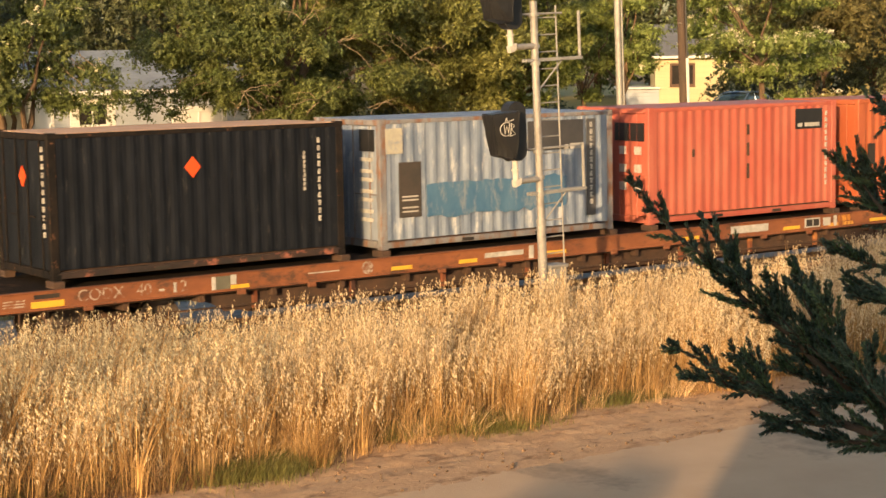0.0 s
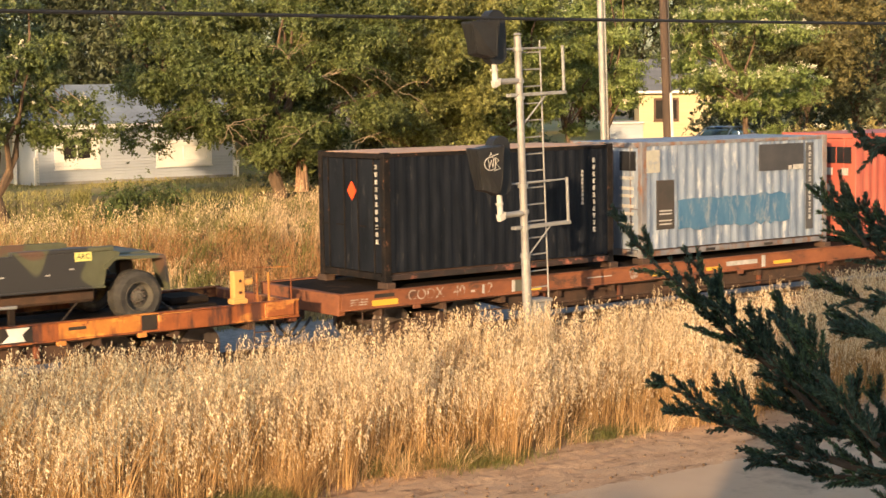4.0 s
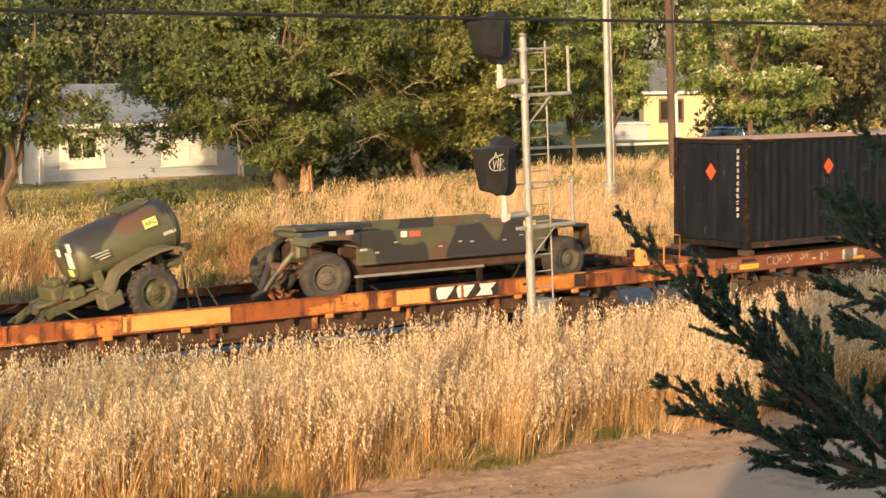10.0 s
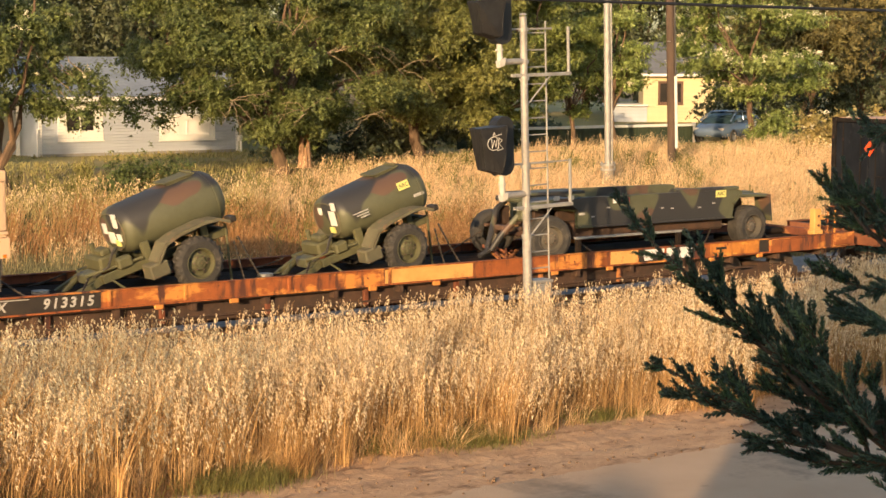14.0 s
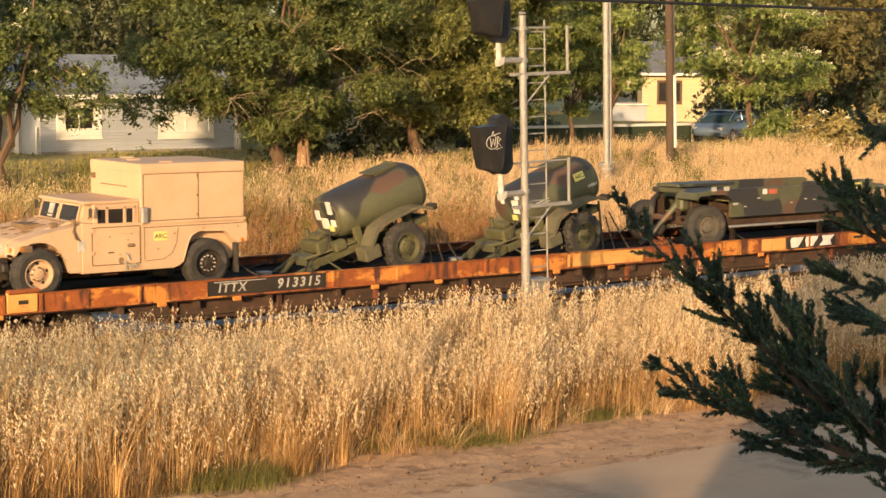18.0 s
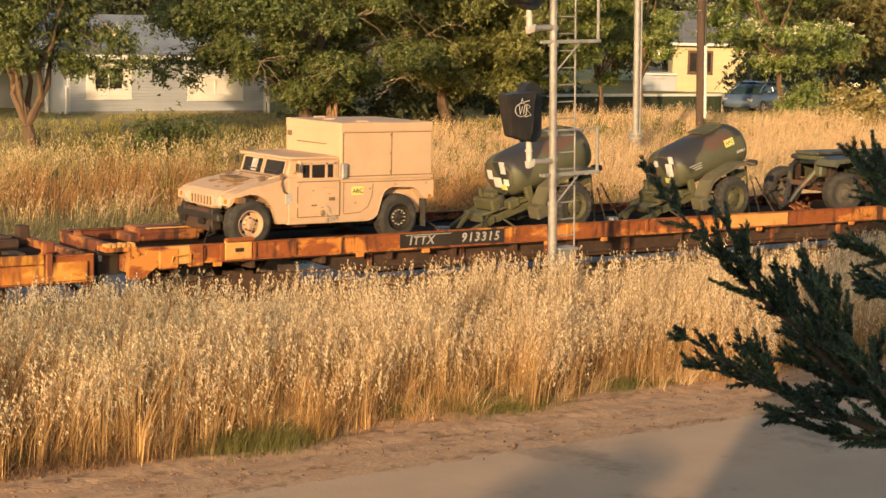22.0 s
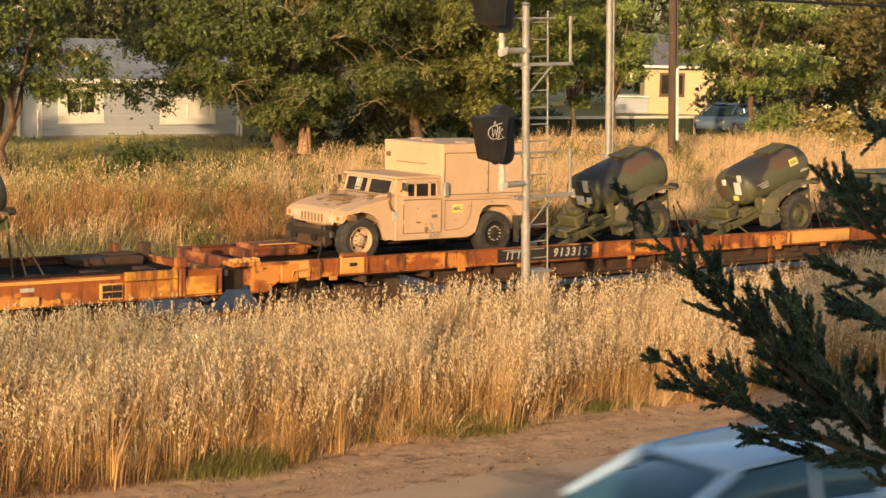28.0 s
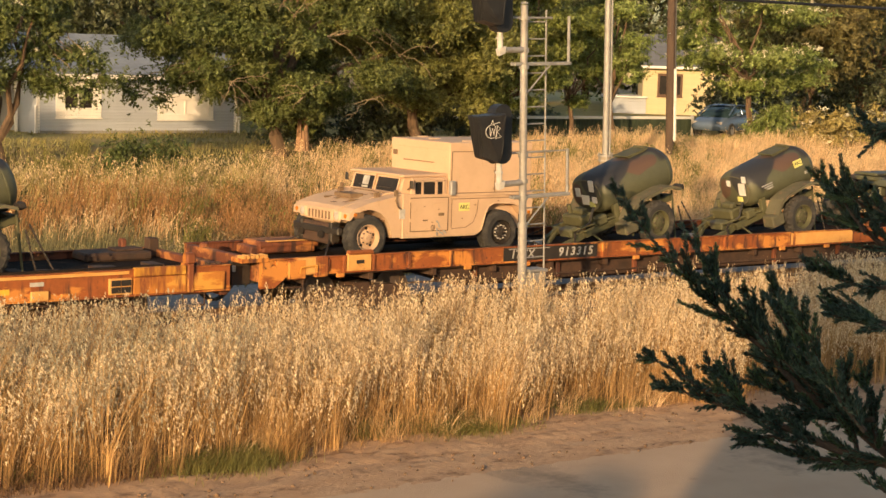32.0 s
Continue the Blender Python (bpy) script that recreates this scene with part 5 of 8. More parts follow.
def truck():
    """A tan army utility truck with a box shelter; front to the left."""
    v = thing("army_truck", pose(0, 0, 0), "desert-tan army utility truck with a box shelter, chained to the flatcar", "truck")
    ride(v, -26.02, DECK)
    fx, rx = -1.67, 1.67
    # lower body with wheel arches, in x and z
    def arch(cx, r0, a0, a1, n=9):
        return [(cx + r0 * math.cos(radians(a)), 0.47 + r0 * math.sin(radians(a))) for a in np.linspace(a0, a1, n)]
    bm = bmesh.new()
    prism(bm, [(-2.08, 0.74), (-2.13, 0.78), (-2.13, 1.00), (-2.03, 1.07), (-0.86, 1.34), (-0.86, 0.75)], -0.66, 0.66, cut=0.02)
    part("bonnet", bm, M_TAN, v)
    part("bonnet_bulge", B((-1.95, -0.40, 1.16), (-0.95, 0.40, 1.24), 0.03, pose(0, 0, 0.02, 0, -8.5, 0) @ pose(0, 0, -0.18)), M_TAN, v)
    for s in (-1, 1):
        bm = bmesh.new()
        prism(bm, [(-2.13, 0.82), (-2.12, 0.96), (-2.0, 1.05), (-1.6, 1.17), (-0.86, 1.30), (-0.86, 0.44), (-1.07, 0.44)] + arch(fx, 0.56, 8, 142), s * 0.64, s * 1.06, cut=0.012)
        part("front_wing", bm, M_TAN, v)
        bm = bmesh.new()
        prism(bm, [(-0.86, 0.42), (-0.86, 1.32), (2.44, 1.22), (2.50, 1.18), (2.50, 0.84), (rx + 0.58, 0.82), (rx + 0.42, 1.00), (rx + 0.32, 1.05), (rx - 0.20, 1.07), (rx - 0.34, 1.00), (rx - 0.40, 0.90), (rx - 0.52, 0.52), (rx - 0.60, 0.46), (0.95, 0.42)], s * 0.80, s * 1.075, cut=0.008)
        part("body_side", bm, M_TAN, v)
    part("floor_pan", B((-0.9, -0.85, 0.50), (2.45, 0.85, 1.15), 0.03), M_TAN, v)
    # grille, lamps, bumper
    grille = part("grille", B((-2.155, -0.50, 0.76), (-2.11, 0.50, 0.98), 0.01), M_TAN, v)
    for i in range(7):
        part("grille_slot", B((-2.162, -0.40 + i * 0.125, 0.79), (-2.145, -0.345 + i * 0.125, 0.95)), M_TAN_LINE, grille)
    for s in (-1, 1):
        part("lamp_housing", B((-2.16, s * 0.52, 0.76), (-2.09, s * 0.76, 1.0), 0.03), M_TAN, v)
        part("headlamp", spin(bmesh.new(), [(0.02, -2.185), (0.085, -2.172), (0.09, -2.15), (0.09, -2.11)], 16, "X", pose(0, s * 0.64, 0.885)), M_LAMP, v, "round headlamp")
        part("marker_lamp", spin(bmesh.new(), [(0.045, -2.14), (0.05, -2.07)], 12, "X", pose(0, s * 0.92, 0.90)), M_AMBER, v, "amber marker lamp")
        part("side_lamp", spin(bmesh.new(), [(0.04, s * 1.075), (0.045, s * 1.04)], 12, "Y", pose(-1.98, 0, 0.93)), M_AMBER, v, "amber side lamp")
        part("bumper_bracket", B((-2.26, s * 0.50, 0.34), (-2.05, s * 0.62, 0.74), 0.02), M_PANEL_BLACK, v)
        part("tow_shackle", spin(bmesh.new(), [(0.07, s * 0.36), (0.07, s * 0.40)], 12, "Y", pose(-2.36, 0, 0.50)), M_PANEL_BLACK, v)
        part("bonnet_latch", B((-1.28, s * 0.64, 1.20), (-1.16, s * 0.72, 1.33), 0.01), M_TAN_LINE, v)
        part("bonnet_grab", B((-1.75, s * 0.45, 1.15), (-1.45, s * 0.50, 1.19), 0.01, pose(0, 0, 0)), M_TAN_LINE, v)
        part("wing_strap", B((-1.02, s * 0.98, 1.28), (-0.94, s * 1.04, 1.40), 0.01), M_TAN_LINE, v)
        bm = bmesh.new()
        tube(bm, [(-0.70, s * 1.0, 1.40), (-0.74, s * 1.16, 1.46), (-0.74, s * 1.22, 1.55)], 0.014, 6)
        arm = part("mirror_arm", bm, M_TAN_LINE, v)
        part("mirror", B((-0.76, s * 1.14, 1.44), (-0.72, s * 1.24, 1.60), 0.015), M_PANEL_BLACK, arm, "dark wing mirror")
    for s in (-1, 1):
        part("wing_step", B((-1.30, s * 0.66, 1.16), (-0.90, s * 0.98, 1.185), 0.008, pose(0, 0, 0.02, 0, -11, 0) @ pose(0, 0, -0.19)), M_TAN_LINE, v)
        bm = bmesh.new()
        tube(bm, [(-0.98, s * 1.06, 1.32), (-1.03, s * 1.09, 1.20), (-0.98, s * 1.10, 1.06), (-0.90, s * 1.09, 1.02)], 0.018, 6)
        part("snorkel_hose", bm, M_TAN_LINE, v)
        part("wing_tag", B((-0.93, s * 1.06, 0.82), (-0.80, s * 1.085, 1.02), 0.004), M_MARK, v, "white numbered tag")
        part("lamp_cluster", B((-2.0, s * 1.05, 0.86), (-1.78, s * 1.075, 0.98), 0.01), M_TAN_LINE, v)
    rnd = random.Random(4)
    for k in range(9):
        x, y = rnd.uniform(-2.0, -1.1), rnd.uniform(-0.55, 0.5)
        part("bonnet_scuff", B((x, y, 1.09 + 0.234 * (x + 2.03)), (x + rnd.uniform(0.04, 0.16), y + rnd.uniform(0.02, 0.07), 1.098 + 0.234 * (x + 2.03)), 0.0, None), M_TAN_LINE, v, "worn dark scuff")
    part("bonnet_seam", B((-1.0, -0.64, 1.30), (-0.985, 0.64, 1.335), 0.003), M_TAN_LINE, v)
    part("wiper", B((-0.86, -0.62, 1.40), (-0.845, -0.2, 1.42), 0.003), M_PANEL_BLACK, v)
    part("wiper", B((-0.86, 0.15, 1.40), (-0.845, 0.55, 1.42), 0.003), M_PANEL_BLACK, v)
    part("bumper", B((-2.26, -0.86, 0.50), (-2.12, 0.86, 0.66), 0.03), M_PANEL_BLACK, v)
    part("brush_guard", B((-2.24, -0.62, 0.30), (-2.15, 0.50, 0.72), 0.03), M_UNDER, v)
    part("intake_grid", B((-1.62, -0.30, 1.20), (-1.30, 0.30, 1.285), 0.008, pose(0, 0, 0.0, 0, 0, 0)), M_TAN_LINE, v)
    # cab
    cab = [(-0.84, 1.26), (-0.72, 1.66), (0.30, 1.69), (0.30, 1.26)]
    bm = bmesh.new()
    prism(bm, cab, -0.93, 0.93, cut=0.01)
    cabin = part("cab", bm, M_TAN, v)
    part("cab_roof", B((-0.80, -1.0, 1.64), (0.32, 1.0, 1.705), 0.025), M_TAN, v)
    sl = pose(-0.787, 0, 1.465, 0, 16.5, 0)
    for y0, y1 in ((-0.80, -0.06), (0.06, 0.80)):
        ws = part("windscreen", B((-0.022, y0, -0.145), (0.0, y1, 0.145), 0.004, sl), M_GLASS_DARK, cabin, "dark windscreen pane")
        bm = bmesh.new()
        for a0, a1, b0, b1 in ((y0 - 0.03, y1 + 0.03, 0.14, 0.175), (y0 - 0.03, y1 + 0.03, -0.175, -0.14), (y0 - 0.035, y0, -0.17, 0.17), (y1, y1 + 0.035, -0.17, 0.17)):
            box(bm, (-0.034, a0, b0), (-0.006, a1, b1), 0.003, sl)
        part("windscreen_frame", bm, M_TAN, cabin)
    # pale plate painted in as the reflection on the far pane
    part("pane_reflection", B((-0.026, 0.30, -0.12), (-0.023, 0.52, 0.13), 0, sl @ pose(0, -0.05, 0)), M_MARK, cabin, "pale reflection painted on the windscreen")
    for s in (-1, 1):
        door = part("door", B((-0.66, s * 1.055, 0.56), (0.27, s * 1.085, 1.235), 0.008), M_TAN, v)
        part("upper_door", B((-0.62, s * 0.955, 1.22), (0.28, s * 1.03, 1.64), 0.012), M_TAN, door)
        for x0, x1 in ((-0.53, -0.38), (-0.33, -0.04), (0.03, 0.15)):
            part("door_window", B((x0, s * 1.028, 1.30), (x1, s * 1.036, 1.55), 0.003), M_GLASS_DARK, door, "dark side window")
        bm = bmesh.new()
        for x in (-0.56, -0.355, -0.005, 0.18):
            box(bm, (x - 0.024, s * 1.032, 1.27), (x + 0.024, s * 1.052, 1.60), 0.004)
        box(bm, (-0.58, s * 1.032, 1.555), (0.20, s * 1.052, 1.60), 0.004)
        box(bm, (-0.60, s * 1.032, 1.245), (0.24, s * 1.07, 1.295), 0.006)
        part("window_frame", bm, M_TAN, door)
        part("door_handle", B((0.02, s * 1.085, 0.86), (0.16, s * 1.115, 0.92), 0.01), M_TAN_LINE, door)
        bm = bmesh.new()
        for x in (-0.665, 0.275):
            box(bm, (x - 0.008, s * 1.07, 0.55), (x + 0.008, s * 1.088, 1.23))
        box(bm, (-0.66, s * 1.07, 1.225), (0.27, s * 1.089, 1.243))
        box(bm, (-0.66, s * 1.07, 0.548), (0.27, s * 1.088, 0.562))
        part("door_seam", bm, M_TAN_LINE, v)
        for z in (0.75, 1.15):
            part("door_hinge", B((-0.70, s * 1.08, z), (-0.62, s * 1.105, z + 0.07), 0.006), M_TAN, v)
        # long pressed line along the body
        part("body_rib", B((0.34, s * 1.07, 1.185), (2.44, s * 1.083, 1.20), 0.003), M_TAN_LINE, v)
        part("body_seam", B((0.36, s * 1.07, 0.60), (0.372, s * 1.081, 1.18)), M_TAN_LINE, v)
        bm = bmesh.new()
        tube(bm, [(0.37, s * 1.076, 0.58), (0.75, s * 1.076, 0.60), (0.93, s * 1.076, 0.70), (1.02, s * 1.076, 0.90), (1.05, s * 1.076, 1.16)], 0.007, 5)
        part("body_crease", bm, M_TAN_LINE, v)
        bm = bmesh.new()
        tube(bm, [(rx + 0.58, s * 1.074, 0.83), (rx + 0.42, s * 1.074, 1.015), (rx + 0.32, s * 1.074, 1.065), (rx - 0.20, s * 1.074, 1.085), (rx - 0.345, s * 1.074, 1.01), (rx - 0.41, s * 1.074, 0.90), (rx - 0.53, s * 1.074, 0.52)], 0.016, 6)
        part("arch_lip", bm, M_TAN, v)
        for k in range(12):
            a_ = k * math.pi / 6
            part("wheel_nut", R((rx + 0.145 * math.cos(a_), s * 1.045, 0.465 + 0.145 * math.sin(a_)), (rx + 0.145 * math.cos(a_), s * 1.085, 0.465 + 0.145 * math.sin(a_)), 0.014, n=6), M_MARK, v)
        part("vent_box", B((0.29, s * 1.04, 1.27), (0.42, s * 1.15, 1.57), 0.02), M_STEEL, v, "grey box behind the door")
        bm = bmesh.new()
        for k, (x, z) in enumerate(((-0.02, 0.76), (0.03, 0.68), (-0.01, 0.61), (0.05, 0.55), (0.12, 0.53), (0.00, 0.52), (0.16, 0.56))):
            rod(bm, (x, s * 1.085, z), (x + 0.05 - 0.03 * (k % 3), s * 1.115, z - 0.06), 0.018, n=6)
        part("hanging_hook", bm, M_STEEL, v, "grey hook and chain below the door")
        # thin dark strip painted in as the shadow line over the rail
        part("rail_shade_strip", B((0.31, s * 1.055, 1.302), (2.44, s * 1.072, 1.318)), M_TAN_LINE, v)
        part("door_pull", B((-0.10, s * 1.085, 1.10), (0.12, s * 1.11, 1.125), 0.006), M_TAN, v)
        for x, z in ((-0.34, 1.05), (0.02, 0.98), (-0.14, 0.72), (0.62, 0.78), (1.55, 1.12), (2.28, 1.12), (0.95, 1.05)):
            part("paint_chip", B((x, s * 1.084, z), (x + 0.035, s * 1.0875, z + 0.018)), M_TAN_LINE, v)
    part("fuel_cap", spin(bmesh.new(), [(0.06, -1.085), (0.065, -1.07)], 14, "Y", pose(-0.10, 0, 0.62)), M_TAN_LINE, v)
    # shelter
    sh = part("shelter", B((0.30, -1.06, 1.20), (2.45, 1.06, 2.31), 0.02), M_TAN, v, "square tan box shelter")
    part("shelter_roof", B((0.294, -1.067, 2.17), (2.456, 1.067, 2.35), 0.018), M_TAN, sh)
    for s in (-1, 1):
        for x0, x1 in ((0.37, 1.465), (1.49, 2.40)):
            part("shelter_panel", B((x0, s * 1.055, 1.315), (x1, s * 1.068, 2.15), 0.004), M_TAN, sh)
        part("shelter_seam", B((1.468, s * 1.05, 1.30), (1.487, s * 1.0665, 2.15)), M_TAN_LINE, sh)
        part("shelter_seam", B((0.37, s * 1.05, 2.152), (2.42, s * 1.066, 2.168)), M_TAN_LINE, sh)
        part("shelter_seam", B((0.345, s * 1.05, 1.32), (0.368, s * 1.0655, 2.16)), M_TAN_LINE, sh)
        for z in (1.36, 1.72, 2.08):
            part("panel_latch", B((1.44, s * 1.066, z), (1.455, s * 1.082, z + 0.05), 0.003), M_TAN_LINE, sh)
        part("shelter_rail", B((0.30, s * 1.06, 1.245), (2.46, s * 1.10, 1.30), 0.008), M_TAN, sh)
    for y in (-0.8, 0.1, 0.85):
        part("roof_fitting", B((0.6 + 0.3 * abs(y), y, 2.34), (0.85 + 0.3 * abs(y), y + 0.08, 2.38), 0.01), M_TAN, sh)
    part("front_fitting", B((0.26, 0.82, 2.0), (0.30, 0.95, 2.1), 0.01), M_TAN_LINE, sh)
    part("front_seam", B((0.29, -0.5, 1.90), (0.302, 0.6, 1.92)), M_TAN_LINE, sh)
    # stickers
    tag = part("yellow_tag", B((0.55, -1.085, 0.94), (0.82, -1.07, 1.11)), M_YELLOW, v, "yellow tag with dark letters")
    lettering("tag_letters", "ARC", 0.12, M_PANEL_BLACK, v, pose(0.685, -1.088, 1.02) @ FACE, 0.002)
    bm = bmesh.new()
    for z in (0.86, 0.92, 0.98):
        box(bm, (-0.92, -1.088, z), (-0.80, -1.07, z + 0.035))
    part("door_writing", bm, M_MARK, v)
    part("door_stain", B((-0.36, -1.091, 0.76), (-0.24, -1.083, 0.79)), M_TAN_LINE, v)
    part("rear_lamp", B((2.36, -1.09, 0.84), (2.43, -1.07, 0.90), 0.005), M_AMBER, v)
    # running gear
    bm = bmesh.new()
    box(bm, (-2.1, -0.42, 0.42), (2.45, -0.32, 0.56), 0.02)
    box(bm, (-2.1, 0.32, 0.42), (2.45, 0.42, 0.56), 0.02)
    for x in (fx, rx):
        box(bm, (x - 0.10, -0.8, 0.40), (x + 0.10, 0.8, 0.54), 0.03)
    part("chassis", bm, M_UNDER, v)
    for x in (fx, rx):
        for s in (-1, 1):
            wheel(v, x, s * 0.92, 0.465, 0.465, 0.32, M_TAN if x < 0 else M_PANEL_BLACK, s, lug=0.022)
    for s in (-1, 1):
        part("mudflap", B((2.30, s * 0.75, 0.25), (2.33, s * 1.05, 0.80)), M_RUBBER, v)
    chains("tie_down", v, [((-2.2, -0.5, 0.45), (-2.8, -1.2, 0.02)), ((-2.2, 0.5, 0.45), (-2.8, 1.2, 0.02)), ((2.4, -0.6, 0.45), (2.95, -1.2, 0.02)), ((2.4, 0.6, 0.45), (2.95, 1.2, 0.02))])
    return v


def water_trailer(x, label):
    """A two-wheeled army tank trailer, nose down to the left."""
    v = thing("tank_trailer", pose(0, 0, 0), label, "trailer", "tank trailers on the flatcars")
    ride(v, x, DECK)
    tip = pose(0, 0, 0.52, 0, -17.0, 0)

    def ring(u, w, h, z, n=28):
        out = []
        for i in range(n):
            a = 2 * math.pi * i / n
            c, s = math.cos(a), math.sin(a)
            out.append(tip @ Vector((u, w * math.copysign(abs(c) ** 0.85, c), z + h * math.copysign(abs(s) ** 0.85, s))))
        return out
    z0 = 0.90
    rows = [(-1.07, 0.20, 0.14), (-1.05, 0.46, 0.34), (-0.98, 0.57, 0.43), (-0.86, 0.62, 0.46), (0.86, 0.72, 0.54), (1.00, 0.68, 0.50), (1.10, 0.52, 0.38), (1.14, 0.2, 0.15)]
    part("tank", loft(bmesh.new(), [ring(u, w, h, z0) for u, w, h in rows]), M_CAMO, v, "camouflaged oval steel tank", smooth=True)
    # the rim's highlight is put in as a paler paint
    part("nose_rim", tube(bmesh.new(), ring(-1.055, 0.47, 0.35, z0) + ring(-1.055, 0.47, 0.35, z0)[:1], 0.014, 6), M_DUSTY, v, "rim of the tank's nose, paler for its highlight")
    part("tank_band", loft(bmesh.new(), [ring(0.845, 0.728, 0.548, z0), ring(0.875, 0.728, 0.548, z0)]), M_CAMO, v)
    bm = bmesh.new()
    box(bm, (0.18, -0.22, z0 + 0.44), (0.74, 0.22, z0 + 0.56), 0.03, tip)
    box(bm, (0.10, -0.24, z0 + 0.535), (0.78, 0.24, z0 + 0.57), 0.012, tip)
    box(bm, (0.70, -0.20, z0 + 0.565), (0.76, 0.20, z0 + 0.61), 0.015, tip)
    part("hatch", bm, M_OLIVE, v, "raised filler hatch")
    # frame and tongue
    bm = bmesh.new()
    for s in (-1, 1):
        box(bm, (-1.75, s * 0.50, 0.18), (0.95, s * 0.60, 0.34), 0.015, tip)
        box(bm, (-0.85, s * 0.50, 0.30), (-0.68, s * 0.62, 0.66), 0.02, tip)
        box(bm, (0.35, s * 0.52, 0.30), (0.5, s * 0.70, 0.60), 0.02, tip)
    for u in (-1.7, -0.6, 0.3, 0.9):
        box(bm, (u - 0.05, -0.6, 0.20), (u + 0.05, 0.6, 0.32), 0.01, tip)
    part("frame", bm, M_OLIVE, v)
    bm = bmesh.new()
    for s in (-1, 1):
        prism(bm, [(-1.70, 0.18), (-1.70, 0.32), (-2.55, 0.10), (-2.55, -0.02)], s * 0.50, s * 0.40, tip)
        rod(bm, tip @ Vector((-1.7, s * 0.48, 0.24)), tip @ Vector((-2.55, s * 0.07, 0.04)), 0.05, n=8)
    rod(bm, tip @ Vector((-2.48, 0, 0.04)), tip @ Vector((-2.72, 0, 0.02)), 0.05, n=8)
    part("tongue", bm, M_OLIVE, v)
    bm = bmesh.new()
    box(bm, (-1.62, -0.34, 0.34), (-1.22, 0.34, 0.60), 0.04, tip)
    box(bm, (-1.50, -0.26, 0.58), (-1.30, 0.10, 0.72), 0.04, tip)
    part("pump_box", bm, M_OLIVE, v)
    part("valve_box", B((-1.40, -0.66, 0.32), (-1.10, -0.44, 0.54), 0.04, tip), M_OLIVE, v)
    part("battery_box", B((-1.95, -0.30, 0.20), (-1.68, 0.12, 0.40), 0.03, tip), M_CAMO, v)
    bm = bmesh.new()
    tube(bm, [tip @ Vector((-1.25, -0.40, 0.70)), tip @ Vector((-1.42, -0.50, 0.62)), tip @ Vector((-1.55, -0.52, 0.44)), tip @ Vector((-1.85, -0.40, 0.34))], 0.028, 7)
    part("hose", bm, M_RUBBER, v)
    part("tow_eye", spin(bmesh.new(), [(0.10, -0.03), (0.16, -0.03), (0.16, 0.03), (0.10, 0.03)], 18, "Z", pose(-2.72, 0, 0.05)), M_STEEL, v, "worn steel towing eye")
    bm = bmesh.new()
    tube(bm, [Vector((-2.35 + 0.30 * math.cos(a_), -0.75 + 0.14 * math.sin(a_), 0.03)) for a_ in np.linspace(0, 5.6, 16)], 0.022, 6)
    part("coiled_cable", bm, M_STEEL, v, "pale coiled cable on the deck")
    part("filler_neck", R(tip @ Vector((-1.45, 0.2, 0.56)), tip @ Vector((-1.45, 0.2, 0.80)), 0.05, n=10), M_OLIVE, v)
    bm = bmesh.new()
    rod(bm, tip @ Vector((-2.0, -0.40, 0.40)), tip @ Vector((-0.9, -0.64, 0.40)), 0.03, n=8)
    part("pipe", bm, M_OLIVE, v)
    bm = bmesh.new()
    rod(bm, tip @ Vector((-2.35, -0.30, 0.1)), Vector((-2.15, -0.35, 0.02)), 0.03, n=8)
    part("landing_leg", bm, M_OLIVE, v)
    bm = bmesh.new()
    rod(bm, tip @ Vector((-1.6, -0.62, 0.22)), Vector((-1.28, -0.8, 0.02)), 0.022, n=8)
    part("landing_leg", bm, M_OLIVE, v)
    # mudguards
    for s in (-1, 1):
        pts = [(-0.82, 0.32), (-0.58, 0.60), (-0.30, 0.68), (0.30, 0.72), (0.58, 0.68), (0.80, 0.56)]
        bm = bmesh.new()
        prism(bm, pts + [(px, pz - 0.035) for px, pz in pts[::-1]], s * 0.66, s * 1.09, tip)
        prism(bm, [(px, pz) for px, pz in pts] + [(px + 0.005, pz - 0.065) for px, pz in pts[::-1]], s * 1.07, s * 1.10, tip)
        part("mudguard", bm, M_DUSTY, v)
        part("toolbox", B((-1.02, s * 0.72, 0.02), (-0.62, s * 1.08, 0.30), 0.03, tip), M_DUSTY, v, "dusty olive step box")
        part("support_leg", R(tip @ Vector((0.92, s * 0.62, 0.42)), Vector((0.85, s * 0.72, 0.0)), 0.026, n=8), M_OLIVE, v)
        part("tail_lamp", B((0.86, s * 0.72, 0.46), (1.0, s * 0.98, 0.58), 0.02, tip), M_PANEL_BLACK, v)
        wheel(v, 0, s * 0.95, 0.505, 0.505, 0.28, M_OLIVE, s, studs=6)
    part("axle", R((0, -0.85, 0.505), (0, 0.85, 0.505), 0.06), M_UNDER, v)
    chains("tie_down", v, [((0.95, -0.75, 0.95), (1.32, -1.15, 0.02)), ((0.95, 0.75, 0.95), (1.32, 1.15, 0.02)), ((0.90, -0.7, 0.85), (1.05, -0.9, 0.02)),
                           ((-2.0, -0.5, 0.3), (-2.5, -1.1, 0.02)), ((-2.0, 0.5, 0.3), (-2.5, 1.1, 0.02))])
    # papers and plates on the nose
    return v, tip, z0


